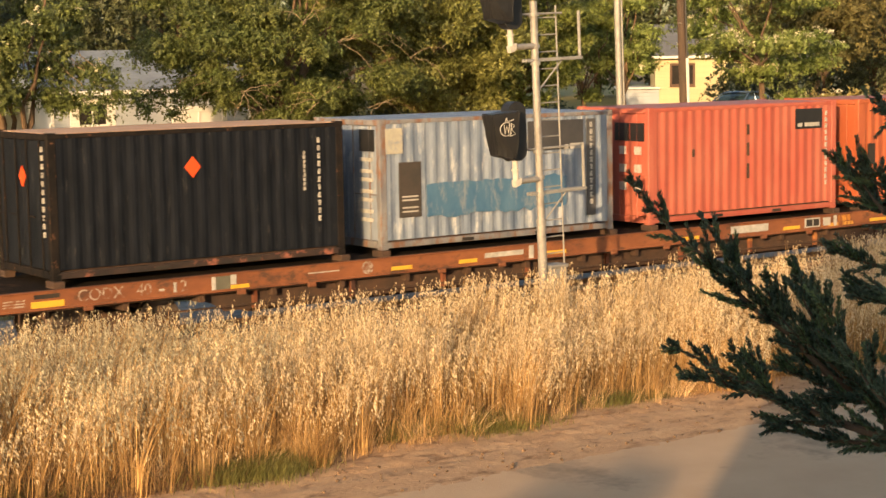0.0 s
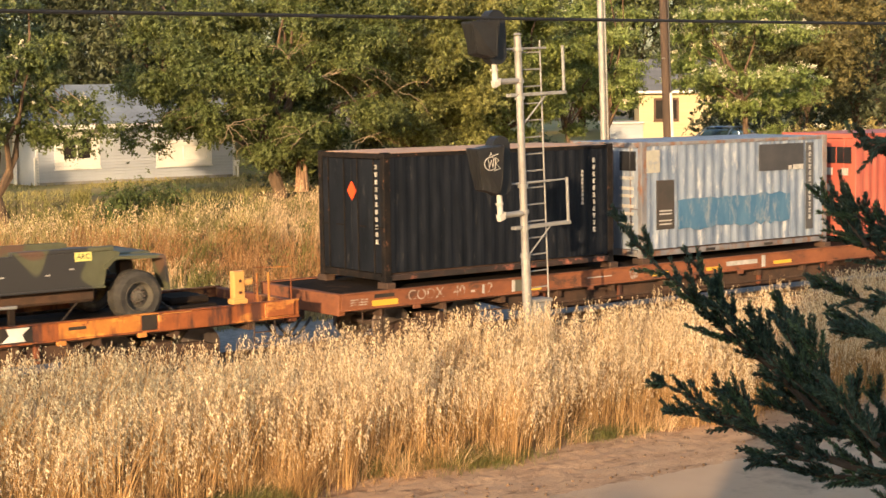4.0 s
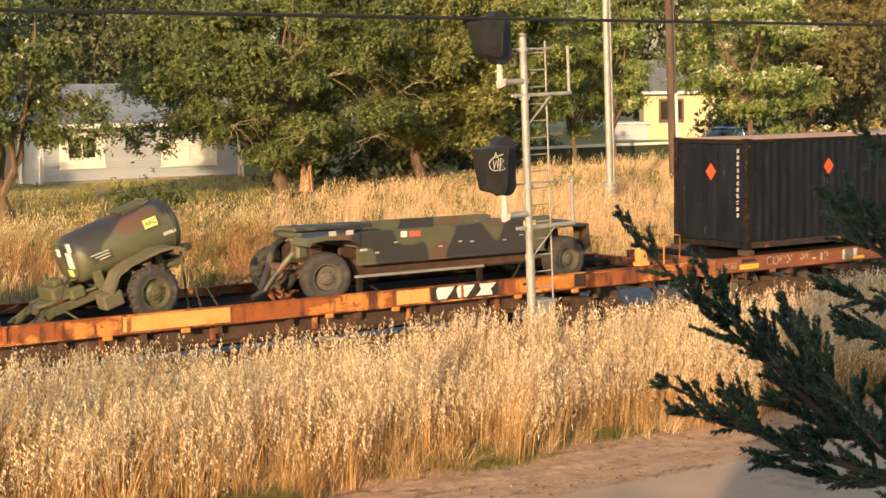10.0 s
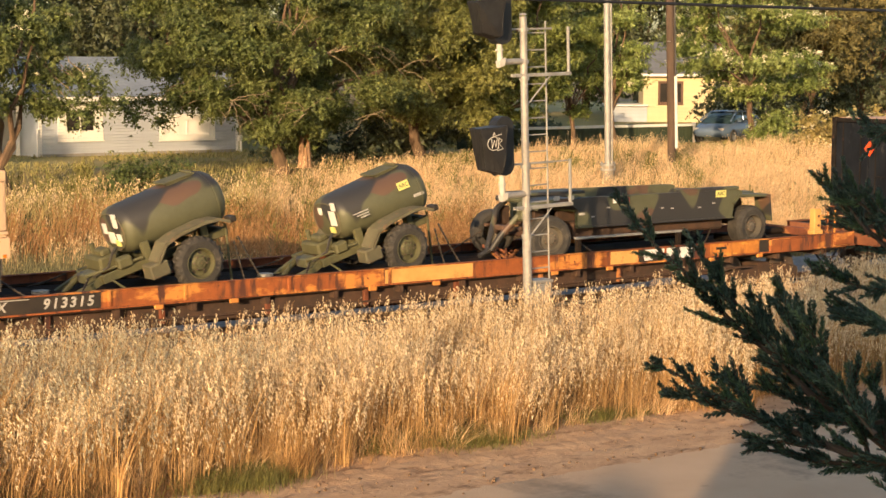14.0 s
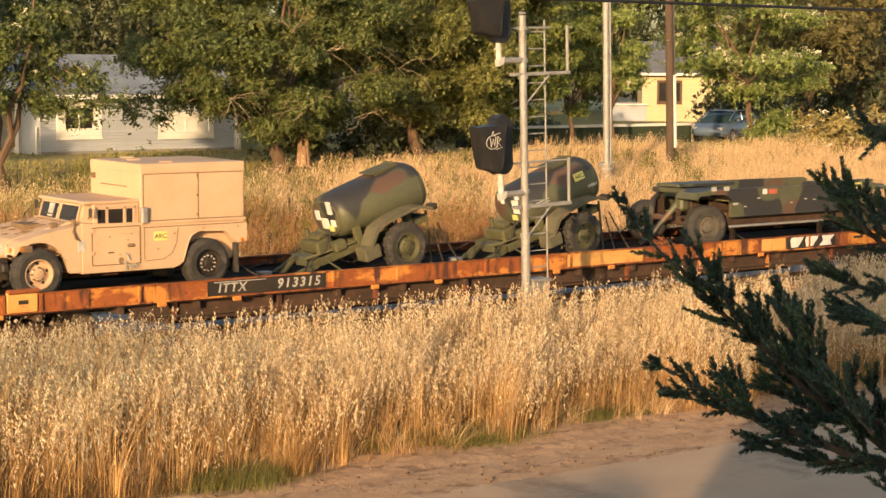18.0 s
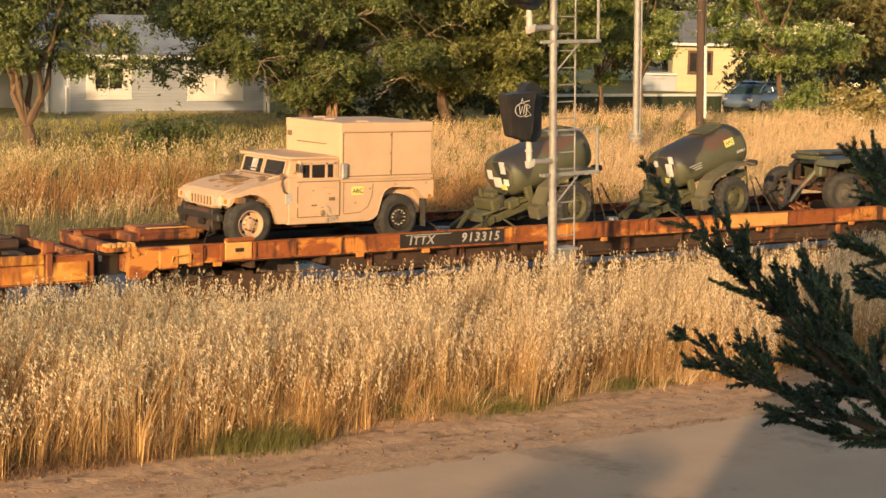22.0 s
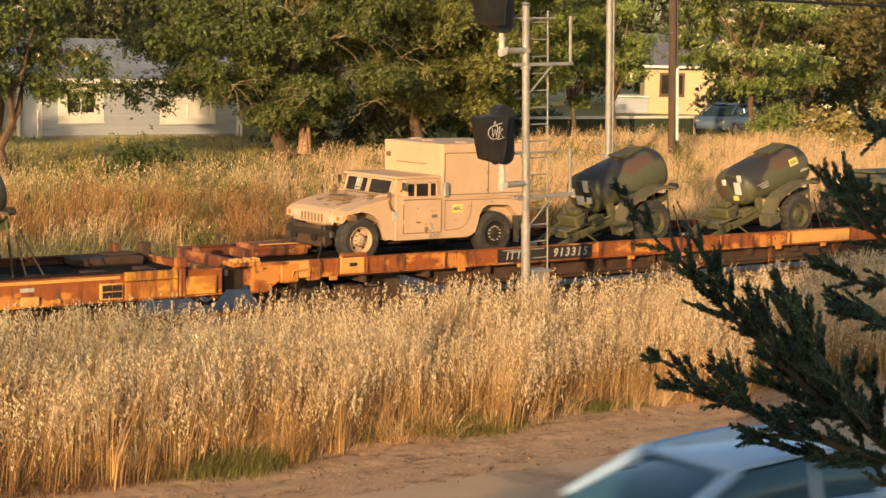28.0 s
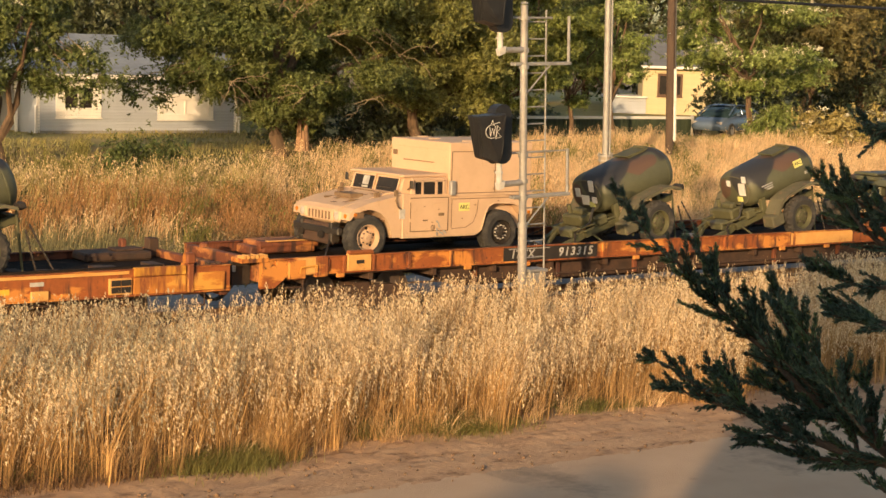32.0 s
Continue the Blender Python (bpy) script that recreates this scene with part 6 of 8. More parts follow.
def nose_papers(v, tip, z0, style):
    spots = ((-0.30, 0.10, 0.15, 0.26), (-0.10, -0.22, 0.26, 0.22), (0.18, -0.05, 0.16, 0.2), (-0.34, -0.16, 0.15, 0.14)) if style else ((-0.36, -0.10, 0.20, 0.30), (-0.42, 0.22, 0.12, 0.16), (0.1, 0.1, 0.12, 0.14))
    for y, z, w, h in spots:
        part("paper_label", B((-1.085, y, z0 + z), (-1.045, y + w, z0 + z + h), 0.004, tip), M_WHITE, v, "white paper label")
    part("paper_label", B((-1.087, -0.24, z0 - 0.26), (-1.045, -0.08, z0 - 0.14), 0.004, tip), M_YELLOW, v, "yellow paper label")


def side_plate(v, tip, u, z, w, h, material, name, label, text=None):
    p = part(name, B((u - w / 2, -0.012, -h / 2), (u + w / 2, 0.012, h / 2), 0, tip @ pose(0, -0.71 - 0.0 * z, z, -14 if z > 0.95 else 0, 0, 0)), material, v, label)
    if text:
        lettering("plate_letters", text, h * 0.72, M_PANEL_BLACK, v, tip @ pose(u, -0.726, z, -14 if z > 0.95 else 0, 0, 0) @ FACE, 0.002)
    return p


def chassis_trailer():
    """A long low camouflaged army chassis on four wheels."""
    v = thing("army_chassis", pose(0, 0, 0), "long low camouflaged army trailer chassis with steered front wheels", "trailer")
    ride(v, -8.45, DECK)
    fx, rx = -2.95, 3.09
    for s in (-1, 1):
        bm = bmesh.new()
        prism(bm, [(-2.28, 0.72), (-2.30, 1.30), (-2.20, 1.36), (0.66, 1.36), (2.60, 1.35), (2.72, 1.32), (2.72, 1.22), (2.48, 1.12), (2.40, 0.72)], s * 1.18, s * 1.08)
        part("side_beam", bm, M_CAMO, v, "deep camouflaged side beam")
        part("beam_lip", B((-2.30, s * 1.08, 0.70), (2.42, s * 1.22, 0.735), 0.006), M_CAMO, v)
        # rear mudguard and front platform
        bm = bmesh.new()
        prism(bm, [(2.38, 1.06), (2.60, 1.25), (3.62, 1.21), (3.70, 0.58), (3.65, 0.58), (3.57, 1.15), (2.63, 1.19), (2.44, 1.02)], s * 0.74, s * 1.22)
        part("rear_mudguard", bm, M_CAMO, v)
        for x in (fx, rx):
            wheel(v, x, s * 0.98, 0.50 if x < 0 else 0.48, 0.50 if x < 0 else 0.48, 0.36 if x < 0 else 0.44, M_DUSTY_STEEL, s, studs=10, lug=0.010, holes=0, steer=-16 if x < 0 else 0)
        part("side_marker", B((-2.26, s * 1.18, 0.98), (-2.10, s * 1.20, 1.03), 0.004), M_MARK, v)
    part("bed", B((-2.3, -1.08, 1.05), (2.5, 1.08, 1.12), 0.01), M_OLIVE, v)
    part("rear_deck", B((2.38, -0.8, 1.12), (3.53, 0.8, 1.26), 0.03), M_CAMO, v)
    bm = bmesh.new()
    prism(bm, [(-2.28, 1.08), (-2.28, 1.35), (-2.95, 1.37), (-3.42, 1.30), (-3.52, 1.16), (-3.44, 1.13), (-3.35, 1.22), (-2.95, 1.25), (-2.50, 1.22)], -1.22, -0.60)
    part("front_mudguard", bm, M_CAMO, v)
    part("front_deck", B((-3.30, -0.62, 1.24), (-2.25, 0.45, 1.36), 0.03), M_CAMO, v)
    part("top_plate", B((-3.30, -0.45, 1.38), (-1.45, 0.30, 1.45), 0.015), M_CAMO, v, "flat raised plate over the front axle")
    bm = bmesh.new()
    for x in (fx, rx):
        box(bm, (x - 0.09, -0.9, 0.48), (x + 0.09, 0.9, 0.66), 0.03)
        for s in (-1, 1):
            box(bm, (x - 0.5, s * 0.55, 0.66), (x + 0.5, s * 0.65, 0.74), 0.02)
            box(bm, (x - 0.14, s * 0.52, 0.70), (x + 0.14, s * 0.68, 1.10), 0.02)
    box(bm, (-2.3, -0.5, 0.78), (2.4, -0.4, 1.05), 0.02)
    box(bm, (-2.3, 0.4, 0.78), (2.4, 0.5, 1.05), 0.02)
    part("running_gear", bm, M_UNDER, v)
    # folded drawbar in front
    bm = bmesh.new()
    for s in (-1, 1):
        tube(bm, [(-2.95, s * 0.50, 1.22), (-3.25, s * 0.44, 1.05), (-3.62, s * 0.16, 0.50), (-3.80, s * 0.08, 0.22)], [0.06, 0.07, 0.07, 0.05], 10)
    rod(bm, (-3.78, 0, 0.22), (-4.05, 0, 0.10), 0.06, n=8)
    box(bm, (-3.35, -0.62, 0.85), (-3.05, -0.35, 1.25), 0.05)
    box(bm, (-3.50, -0.30, 0.62), (-3.30, 0.30, 0.74), 0.02)
    part("drawbar", bm, M_CAMO, v)
    bm = bmesh.new()
    for k in range(10):
        a_ = 0.63 * k
        rod(bm, (-3.5 + 0.25 * math.cos(a_), -0.35 + 0.3 * math.sin(a_ * 1.7), 0.03), (-3.3 + 0.3 * math.sin(a_), 0.2 + 0.3 * math.cos(a_ * 1.3), 0.10 + 0.02 * k), 0.03, n=6)
    part("tie_hardware", bm, M_RUST_DARK, v, "rusty chocks and turnbuckles round the drawbar")
    for x, z in ((-1.9, 0.92), (-1.45, 1.10), (-0.35, 0.95), (0.15, 1.02), (0.45, 1.0), (1.3, 0.98), (1.75, 1.06)):
        part("white_chip", B((x, -1.19, z), (x + 0.09, -1.178, z + 0.025)), M_MARK, v, "small white mark")
    part("beam_step", B((0.70, -1.18, 1.355), (2.62, -1.0, 1.43), 0.01), M_CAMO, v)
    part("brake_drum", spin(bmesh.new(), [(0.17, -0.10), (0.17, 0.10)], 18, "Y", pose(2.02, -0.75, 0.58)), M_UNDER, v)
    part("belly", B((-2.25, -0.95, 0.44), (2.35, 0.95, 0.80), 0.05), M_UNDER, v)
    part("bright_rail", B((-2.45, -1.30, 0.47), (0.72, -1.24, 0.525), 0.01), M_STEEL, v, "pale loose bar lying alongside")
    for x in (-2.4, 0.55):
        part("bar_rest", B((x, -1.31, 0.0), (x + 0.12, -1.22, 0.47), 0.01), M_DECK, v)
    part("white_tag", B((-1.28, -1.195, 1.20), (-1.14, -1.178, 1.32)), M_WHITE, v)
    part("red_tag", B((-1.08, -1.195, 1.20), (-0.80, -1.178, 1.31)), mat("faded_red_tag", (0.5, 0.12, 0.08), (0.42, 0.1, 0.07), 5, 0.6), v, "faded red tag")
    part("yellow_tag", B((1.86, -1.195, 1.20), (2.18, -1.178, 1.36)), M_YELLOW, v, "yellow tag with dark letters")
    lettering("tag_letters", "ARC", 0.13, M_PANEL_BLACK, v, pose(2.02, -1.197, 1.28) @ FACE, 0.002)
    for x in (-3.0, -2.6):
        part("front_tag", B((x, -1.235, 1.33), (x + 0.16, -1.22, 1.42)), M_MARK, v)
    chains("tie_down", v, [((2.2, -0.8, 0.6), (1.4, -1.2, 0.02)), ((-2.3, -0.8, 0.6), (-1.6, -1.2, 0.02)), ((3.3, -0.5, 0.7), (4.0, -1.1, 0.02)), ((-3.6, 0.5, 0.6), (-4.3, 1.1, 0.02))])
    return v


truck()
v, tip, z0 = water_trailer(-19.81, "camouflaged army tank trailer with paper labels on its nose")
nose_papers(v, tip, z0, 1)
v, tip, z0 = water_trailer(-15.10, "camouflaged army tank trailer with a yellow tag and white stencils")
nose_papers(v, tip, z0, 0)
side_plate(v, tip, 0.46, 1.16, 0.27, 0.17, M_YELLOW, "yellow_tag", "yellow tag with dark letters", "ARC")
for k in range(3):
    side_plate(v, tip, -0.66 + 0.04 * k, 0.98 - 0.055 * k, 0.36 - 0.07 * k, 0.022, M_MARK, "stencil_line", "white stencil line")
side_plate(v, tip, 0.78, 0.86, 0.25, 0.06, M_MARK, "stencil_line", "white stencil line")
v, tip, z0 = water_trailer(-35.62, "camouflaged army tank trailer at the end of the next flatcar")
chassis_trailer()
# ---- signal, poles, wire ----
M_PIPE = mat("pale_galvanised_pipe", (0.38, 0.36, 0.34), (0.27, 0.255, 0.24), 6, 0.45, 0.3, bump=0.1)
M_CAST = mat("pale_cast_metal", (0.56, 0.53, 0.49), (0.42, 0.40, 0.37), 6, 0.55)


def signal_mast():
    s = thing("railway_signal", pose(20.19, 25.0, -0.06, 0, 0, 0) @ pose(0, 0, 0, 0, -1.9, 0), "galvanised railway signal mast with ladder and black signal heads", "signal")
    bm = bmesh.new()
    rod(bm, (0, 0, -0.3), (0, 0, 2.35), 0.085, 0.085, 16)
    rod(bm, (0, 0, 2.35), (0, 0, 6.34), 0.072, 0.068, 16)
    part("mast", bm, M_PIPE, s, smooth=False)
    part("mast_cap", R((0, 0, 6.36), (0, 0, 6.40), 0.075, 0.05, 14), M_PIPE, s)
    for z in (2.30, 2.82, 3.12, 3.60, 5.22, 5.52, 6.1):
        part("clamp", R((0, 0, z - 0.035), (0, 0, z + 0.035), 0.098, n=14), M_STEEL, s)
    # ladder
    bm = bmesh.new()
    for x in (0.15, 0.60):
        rod(bm, (x, 0.10, 0.2), (x, 0.10, 6.25), 0.017, n=6)
    rails = part("ladder", bm, M_STEEL, s)
    for i in range(19):
        part("rung", R((0.15, 0.10, 0.42 + i * 0.312), (0.60, 0.10, 0.42 + i * 0.312), 0.014, n=6), M_STEEL, rails)
    # work platforms: floor rails, hoop and brace
    for z, up in ((2.80, 0.88), (5.24, 0.90)):
        bm = bmesh.new()
        box(bm, (-0.24, -0.05, z), (1.10, -0.01, z + 0.06), 0.006)
        box(bm, (-0.24, 0.06, z), (1.10, 0.10, z + 0.06), 0.006)
        for x in (-0.23, 0.2, 0.6, 1.07):
            box(bm, (x, -0.05, z + 0.004), (x + 0.03, 0.10, z + 0.03), 0.004)
        pf = part("platform", bm, M_STEEL, s, "small steel work platform")
        bm = bmesh.new()
        rod(bm, (1.08, 0.02, z), (1.08, 0.02, z + up), 0.030, n=8)
        if z < 4:
            rod(bm, (1.08, 0.02, z + up - 0.03), (0.5, 0.02, z + up - 0.03), 0.016, n=6)
        part("hoop", bm, M_STEEL, pf)
        bm = bmesh.new()
        rod(bm, (0.08, 0.0, z - 0.50), (0.62, 0.0, z), 0.016, n=6)
        part("brace", bm, M_STEEL, pf)
        bm = bmesh.new()
        rod(bm, (-0.30, 0, z + up - 0.03), (0.66, 0, z + up - 0.03), 0.022, n=6)
        part("stay", bm, M_STEEL, s)
    # heads
    for z, label in ((3.10, "signal head wrapped in black sheet with white graffiti"), (5.53, "signal head wrapped in black sheet, seen from behind")):
        part("bracket_arm", R((0, -0.02, z), (-0.58, -0.08, z), 0.055, n=14), M_PIPE, s, "pale galvanised pipe")
        bm = bmesh.new()
        rod(bm, (-0.62, -0.09, z - 0.02), (-0.63, -0.09, z + 0.48), 0.056, 0.050, n=14)
        hull(bm, [(-0.68, -0.15, z + 0.02), (-0.68, -0.03, z + 0.02), (-0.66, -0.14, z - 0.10), (-0.66, -0.04, z - 0.10), (-0.53, -0.16, z + 0.07), (-0.53, -0.01, z + 0.07), (-0.55, -0.15, z - 0.06), (-0.55, -0.02, z - 0.06)])
        rod(bm, (-0.63, -0.09, z + 0.20), (-0.63, -0.09, z + 0.235), 0.075, n=14)
        part("bracket", bm, M_CAST, s, "pale cast bracket")
        bm = bmesh.new()
        a, b = z + 0.50, z + (1.28 if z < 4 else 1.10)
        pts = [(-1.13, a + 0.05, -0.30), (-0.84, a - 0.02, -0.40), (-1.32, b - 0.03, -0.42), (-0.82, b + 0.0, -0.50), (-1.10, a + 0.05, -0.02), (-0.72, a - 0.10, -0.02), (-1.25, b - 0.03, -0.02), (-0.72, b + 0.0, -0.02)]
        hull(bm, [(x + dx, y + dy, zz + dz) for x, zz, y in pts for dx in (-0.02, 0.02) for dy in (-0.02, 0.02) for dz in (-0.02, 0.02)])
        bmesh.ops.triangulate(bm, faces=bm.faces)
        bmesh.ops.subdivide_edges(bm, edges=bm.edges, cuts=5, use_grid_fill=True)
        wob = random.Random(int(z * 10))
        for vt in bm.verts:
            low_ = max(0.0, (z + 0.75 - vt.co.z) / 0.4)
            k_ = 0.006 + 0.014 * min(1.0, low_)
            vt.co += Vector((math.sin(9 * vt.co.z + 5 * vt.co.y), math.sin(7 * vt.co.x + 11 * vt.co.z), math.sin(13 * vt.co.x + 3 * vt.co.y))) * k_ + Vector((wob.uniform(-1, 1), wob.uniform(-1, 1), wob.uniform(-1, 1))) * 0.004
        head = part("signal_head", bm, M_BLACK, s, label)
        bm = bmesh.new()
        ring = []
        for i in range(24):
            an = 2 * math.pi * i / 24
            ring.append((0.20 * math.cos(an), (0.34 if math.sin(an) > 0 else -0.34) + 0.20 * math.sin(an)))
        prism(bm, [(-0.62 + u, z + (0.92 if z < 4 else 0.80) + w * (1 if z < 4 else 0.9)) for u, w in ring], -0.20, 0.03)
        part("target_plate", bm, M_BLACK, head, "rounded black target plate")
        for zz in (z + 0.62, z + 1.1):
            part("hood", R((-0.60, -0.02, zz), (-0.60, 0.28, zz - 0.03), 0.12, n=14), M_BLACK, head)
        if z < 4:
            # sprayed loops
            bm = bmesh.new()
            cx, cz = -1.07, z + 1.00
            def stroke(pts):
                tube(bm, [(cx + 0.85 * (p[0] - cx), -0.475 - 0.06 * (p[1] - z - 0.8), p[1]) for p in pts], 0.009, 5)
            stroke([(cx + 0.17 * math.cos(t) - 0.03, cz + 0.12 * math.sin(t)) for t in np.linspace(1.2, 5.6, 14)])
            stroke([(cx - 0.10, cz + 0.08), (cx - 0.07, cz - 0.08), (cx - 0.02, cz + 0.06), (cx + 0.02, cz - 0.07), (cx + 0.05, cz + 0.10)])
            stroke([(cx + 0.08, cz - 0.09), (cx + 0.10, cz + 0.10), (cx + 0.18, cz + 0.05), (cx + 0.10, cz - 0.01), (cx + 0.22, cz - 0.10), (cx + 0.06, cz - 0.13)])
            stroke([(cx - 0.06, cz + 0.13), (cx - 0.03, cz + 0.2), (cx + 0.0, cz + 0.13), (cx + 0.16, cz + 0.16)])
            part("graffiti", bm, M_MARK, head, "white sprayed scribble")
    return s


signal_mast()
cab = thing("signal_case", pose(20.45, 25.05, 0), "grey metal relay case at the foot of the signal", "cabinet")
part("case_body", B((-0.2, -0.15, -0.05), (0.2, 0.15, 1.36), 0.015), M_STEEL, cab)
part("case_lid", B((-0.22, -0.17, 1.36), (0.22, 0.17, 1.42), 0.01), M_STEEL, cab)
part("case_door", B((-0.17, -0.165, 0.1), (0.17, -0.15, 1.32), 0.005), M_STEEL, cab)

pole = thing("steel_pole", pose(39.64, 44.87, 1.78, 0, 0, 0) @ pose(0, 0, 0, 0, -1.6, 0), "tall galvanised steel pole on a flanged concrete foot", "pole")
part("shaft", R((0, 0, 0.3), (0, 0, 16), 0.112, 0.098, 18), M_STEEL, pole)
part("flange", R((0, 0, 0.24), (0, 0, 0.31), 0.27, n=18), M_STEEL, pole)
part("flange", R((0, 0, 0.08), (0, 0, 0.14), 0.27, n=18), M_STEEL, pole)
part("foot", R((0, 0, -0.9), (0, 0, 0.24), 0.22, n=18), mat("old_concrete", (0.30, 0.25, 0.20), (0.2, 0.17, 0.14), 4, 0.9, bump=0.3), pole)
for i in range(6):
    a = i * math.pi / 3
    part("anchor_bolt", R((0.24 * math.cos(a), 0.24 * math.sin(a), 0.06), (0.24 * math.cos(a), 0.24 * math.sin(a), 0.38), 0.02, n=6), M_STEEL, pole)
part("conduit", R((0.07, -0.15, 0.3), (0.07, -0.13, 15), 0.03, n=8), M_STEEL, pole)

M_POLE = mat("weathered_pole_wood", (0.10, 0.065, 0.045), (0.065, 0.045, 0.035), 4, 0.9, bump=0.4, stretch=(1, 1, 0.2))
up = thing("utility_pole", pose(45.39, 47.79, 2.15, 0, 0, 0) @ pose(0, 0, 0, 0, -2.3, 0), "dark weathered wooden utility pole with a white cable guard", "pole")
part("pole_shaft", R((0, 0, -0.3), (0, 0, 15), 0.16, 0.13, 14), M_POLE, up)
part("cable_guard", B((0.03, -0.22, 0.2), (0.13, -0.12, 2.9), 0.02), M_WHITE, up, "white cable guard")
part("cable", R((0.09, -0.16, 2.9), (0.12, -0.13, 14), 0.03, n=6), M_BLACK, up)
for z in (4.2, 6.4, 8.0):
    part("step_bolt", R((-0.25, -0.1, z), (0.1, -0.1, z), 0.018, n=6), M_STEEL, up)

wire = thing("overhead_cable", pose(0, 14.0, 0), "black overhead cable along the road", "cable")
bm = bmesh.new()
tube(bm, [(x, 0, 6.045 + 0.00012 * (x - 12) ** 2) for x in np.linspace(-36, 62, 40)], 0.019, 6)
part("cable_strand", bm, M_BLACK, wire)

for x in (-36.0, 62.0):
    rp = thing("roadside_pole", pose(x, 14.25, -0.05), "wooden roadside pole that carries the cable", "pole")
    part("pole_shaft", R((0, 0, 0), (0, 0, 7.2), 0.15, 0.12, 12), M_POLE, rp)
    part("cable_hook", B((-0.03, -0.28, 6.26), (0.03, 0.0, 6.34)), M_STEEL, rp)

# ---- houses ----
M_SIDING = mat("pale_blue_grey_siding", (0.44, 0.48, 0.54), (0.39, 0.425, 0.48), 0.8, 0.6, bump=0.05, stain=(0.43, 0.43, 0.44), sscale=1.2, sedge=0.66, objrand=0.05)
M_TRIM = mat("white_trim", (0.80, 0.78, 0.74), (0.72, 0.70, 0.67), 2, 0.55)
M_SHINGLE = mat("pale_grey_roofing", (0.25, 0.285, 0.33), (0.20, 0.23, 0.27), 2.5, 0.85, bump=0.2, objrand=0.12)
M_DARK_ROOF = mat("dark_grey_roofing", (0.16, 0.17, 0.19), (0.12, 0.13, 0.15), 2.5, 0.85, bump=0.2, objrand=0.1)
M_YSIDING = mat("cream_yellow_siding", (0.61, 0.52, 0.325), (0.555, 0.47, 0.29), 0.8, 0.65, bump=0.05, objrand=0.04)
M_CURTAIN = mat("pale_curtain", (0.5, 0.46, 0.4), (0.42, 0.38, 0.34), 3, 0.8)


def lap_board(length, hgt):
    bm = bmesh.new()
    vs = [bm.verts.new(p) for p in ((0, -0.05, 0), (length, -0.05, 0), (length, -0.004, hgt - 0.018), (0, -0.004, hgt - 0.018), (0, 0.01, 0), (length, 0.01, 0))]
    bm.faces.new((vs[0], vs[1], vs[2], vs[3]))
    bm.faces.new((vs[0], vs[4], vs[5], vs[1]))
    return bm


def boards(house, x0, x1, z0, z1, y, hgt, material, gaps=()):
    """Lap siding on the wall to the road, board by board, cut at the openings."""
    cache = {}
    z = z0
    while z < z1 - 0.02:
        runs = [(x0, x1)]
        for gx0, gx1, gz0, gz1 in gaps:
            if z + hgt > gz0 and z < gz1:
                runs = [r for a, b in runs for r in ((a, min(b, gx0)), (max(a, gx1), b)) if r[1] - r[0] > 0.05]
        for a, b in runs:
            key = round(b - a, 3)
            if key not in cache:
                cache[key] = part("siding_board", lap_board(b - a, hgt), material, house)
                cache[key].matrix_basis = pose(a, y, z)
            else:
                again("siding_board", cache[key], house, pose(a, y, z))
        z += hgt


def window(house, x0, x1, z0, z1, y, frame_w=0.12, mullion=True, curtain=True, trim=None, blind=False):
    w = part("window", B((x0 - 0.02, y + 0.05, z0 - 0.02), (x1 + 0.02, y + 0.09, z1 + 0.02)), M_CURTAIN if curtain else M_PANEL_BLACK, house)
    part("pane", B((x0, y + 0.005, z0), (x1, y + 0.012, z1)), M_TRIM if blind else M_GLASS_DARK, w, "white closed blind" if blind else "dark window pane")
    bm = bmesh.new()
    for a in ((x0 - frame_w, x0, z0 - frame_w, z1 + frame_w), (x1, x1 + frame_w, z0 - frame_w, z1 + frame_w), (x0, x1, z1, z1 + frame_w), (x0, x1, z0 - frame_w, z0)):
        box(bm, (a[0], y - 0.05, a[2]), (a[1], y + 0.03, a[3]), 0.008)
    part("window_frame", bm, trim or M_TRIM, w)
    if mullion:
        part("mullion", B(((x0 + x1) / 2 - 0.03, y - 0.02, z0), ((x0 + x1) / 2 + 0.03, y + 0.02, z1), 0.004), trim or M_TRIM, w)
    part("window_sill", B((x0 - frame_w - 0.03, y - 0.09, z0 - frame_w - 0.04), (x1 + frame_w + 0.03, y - 0.02, z0 - frame_w), 0.006), trim or M_TRIM, w)


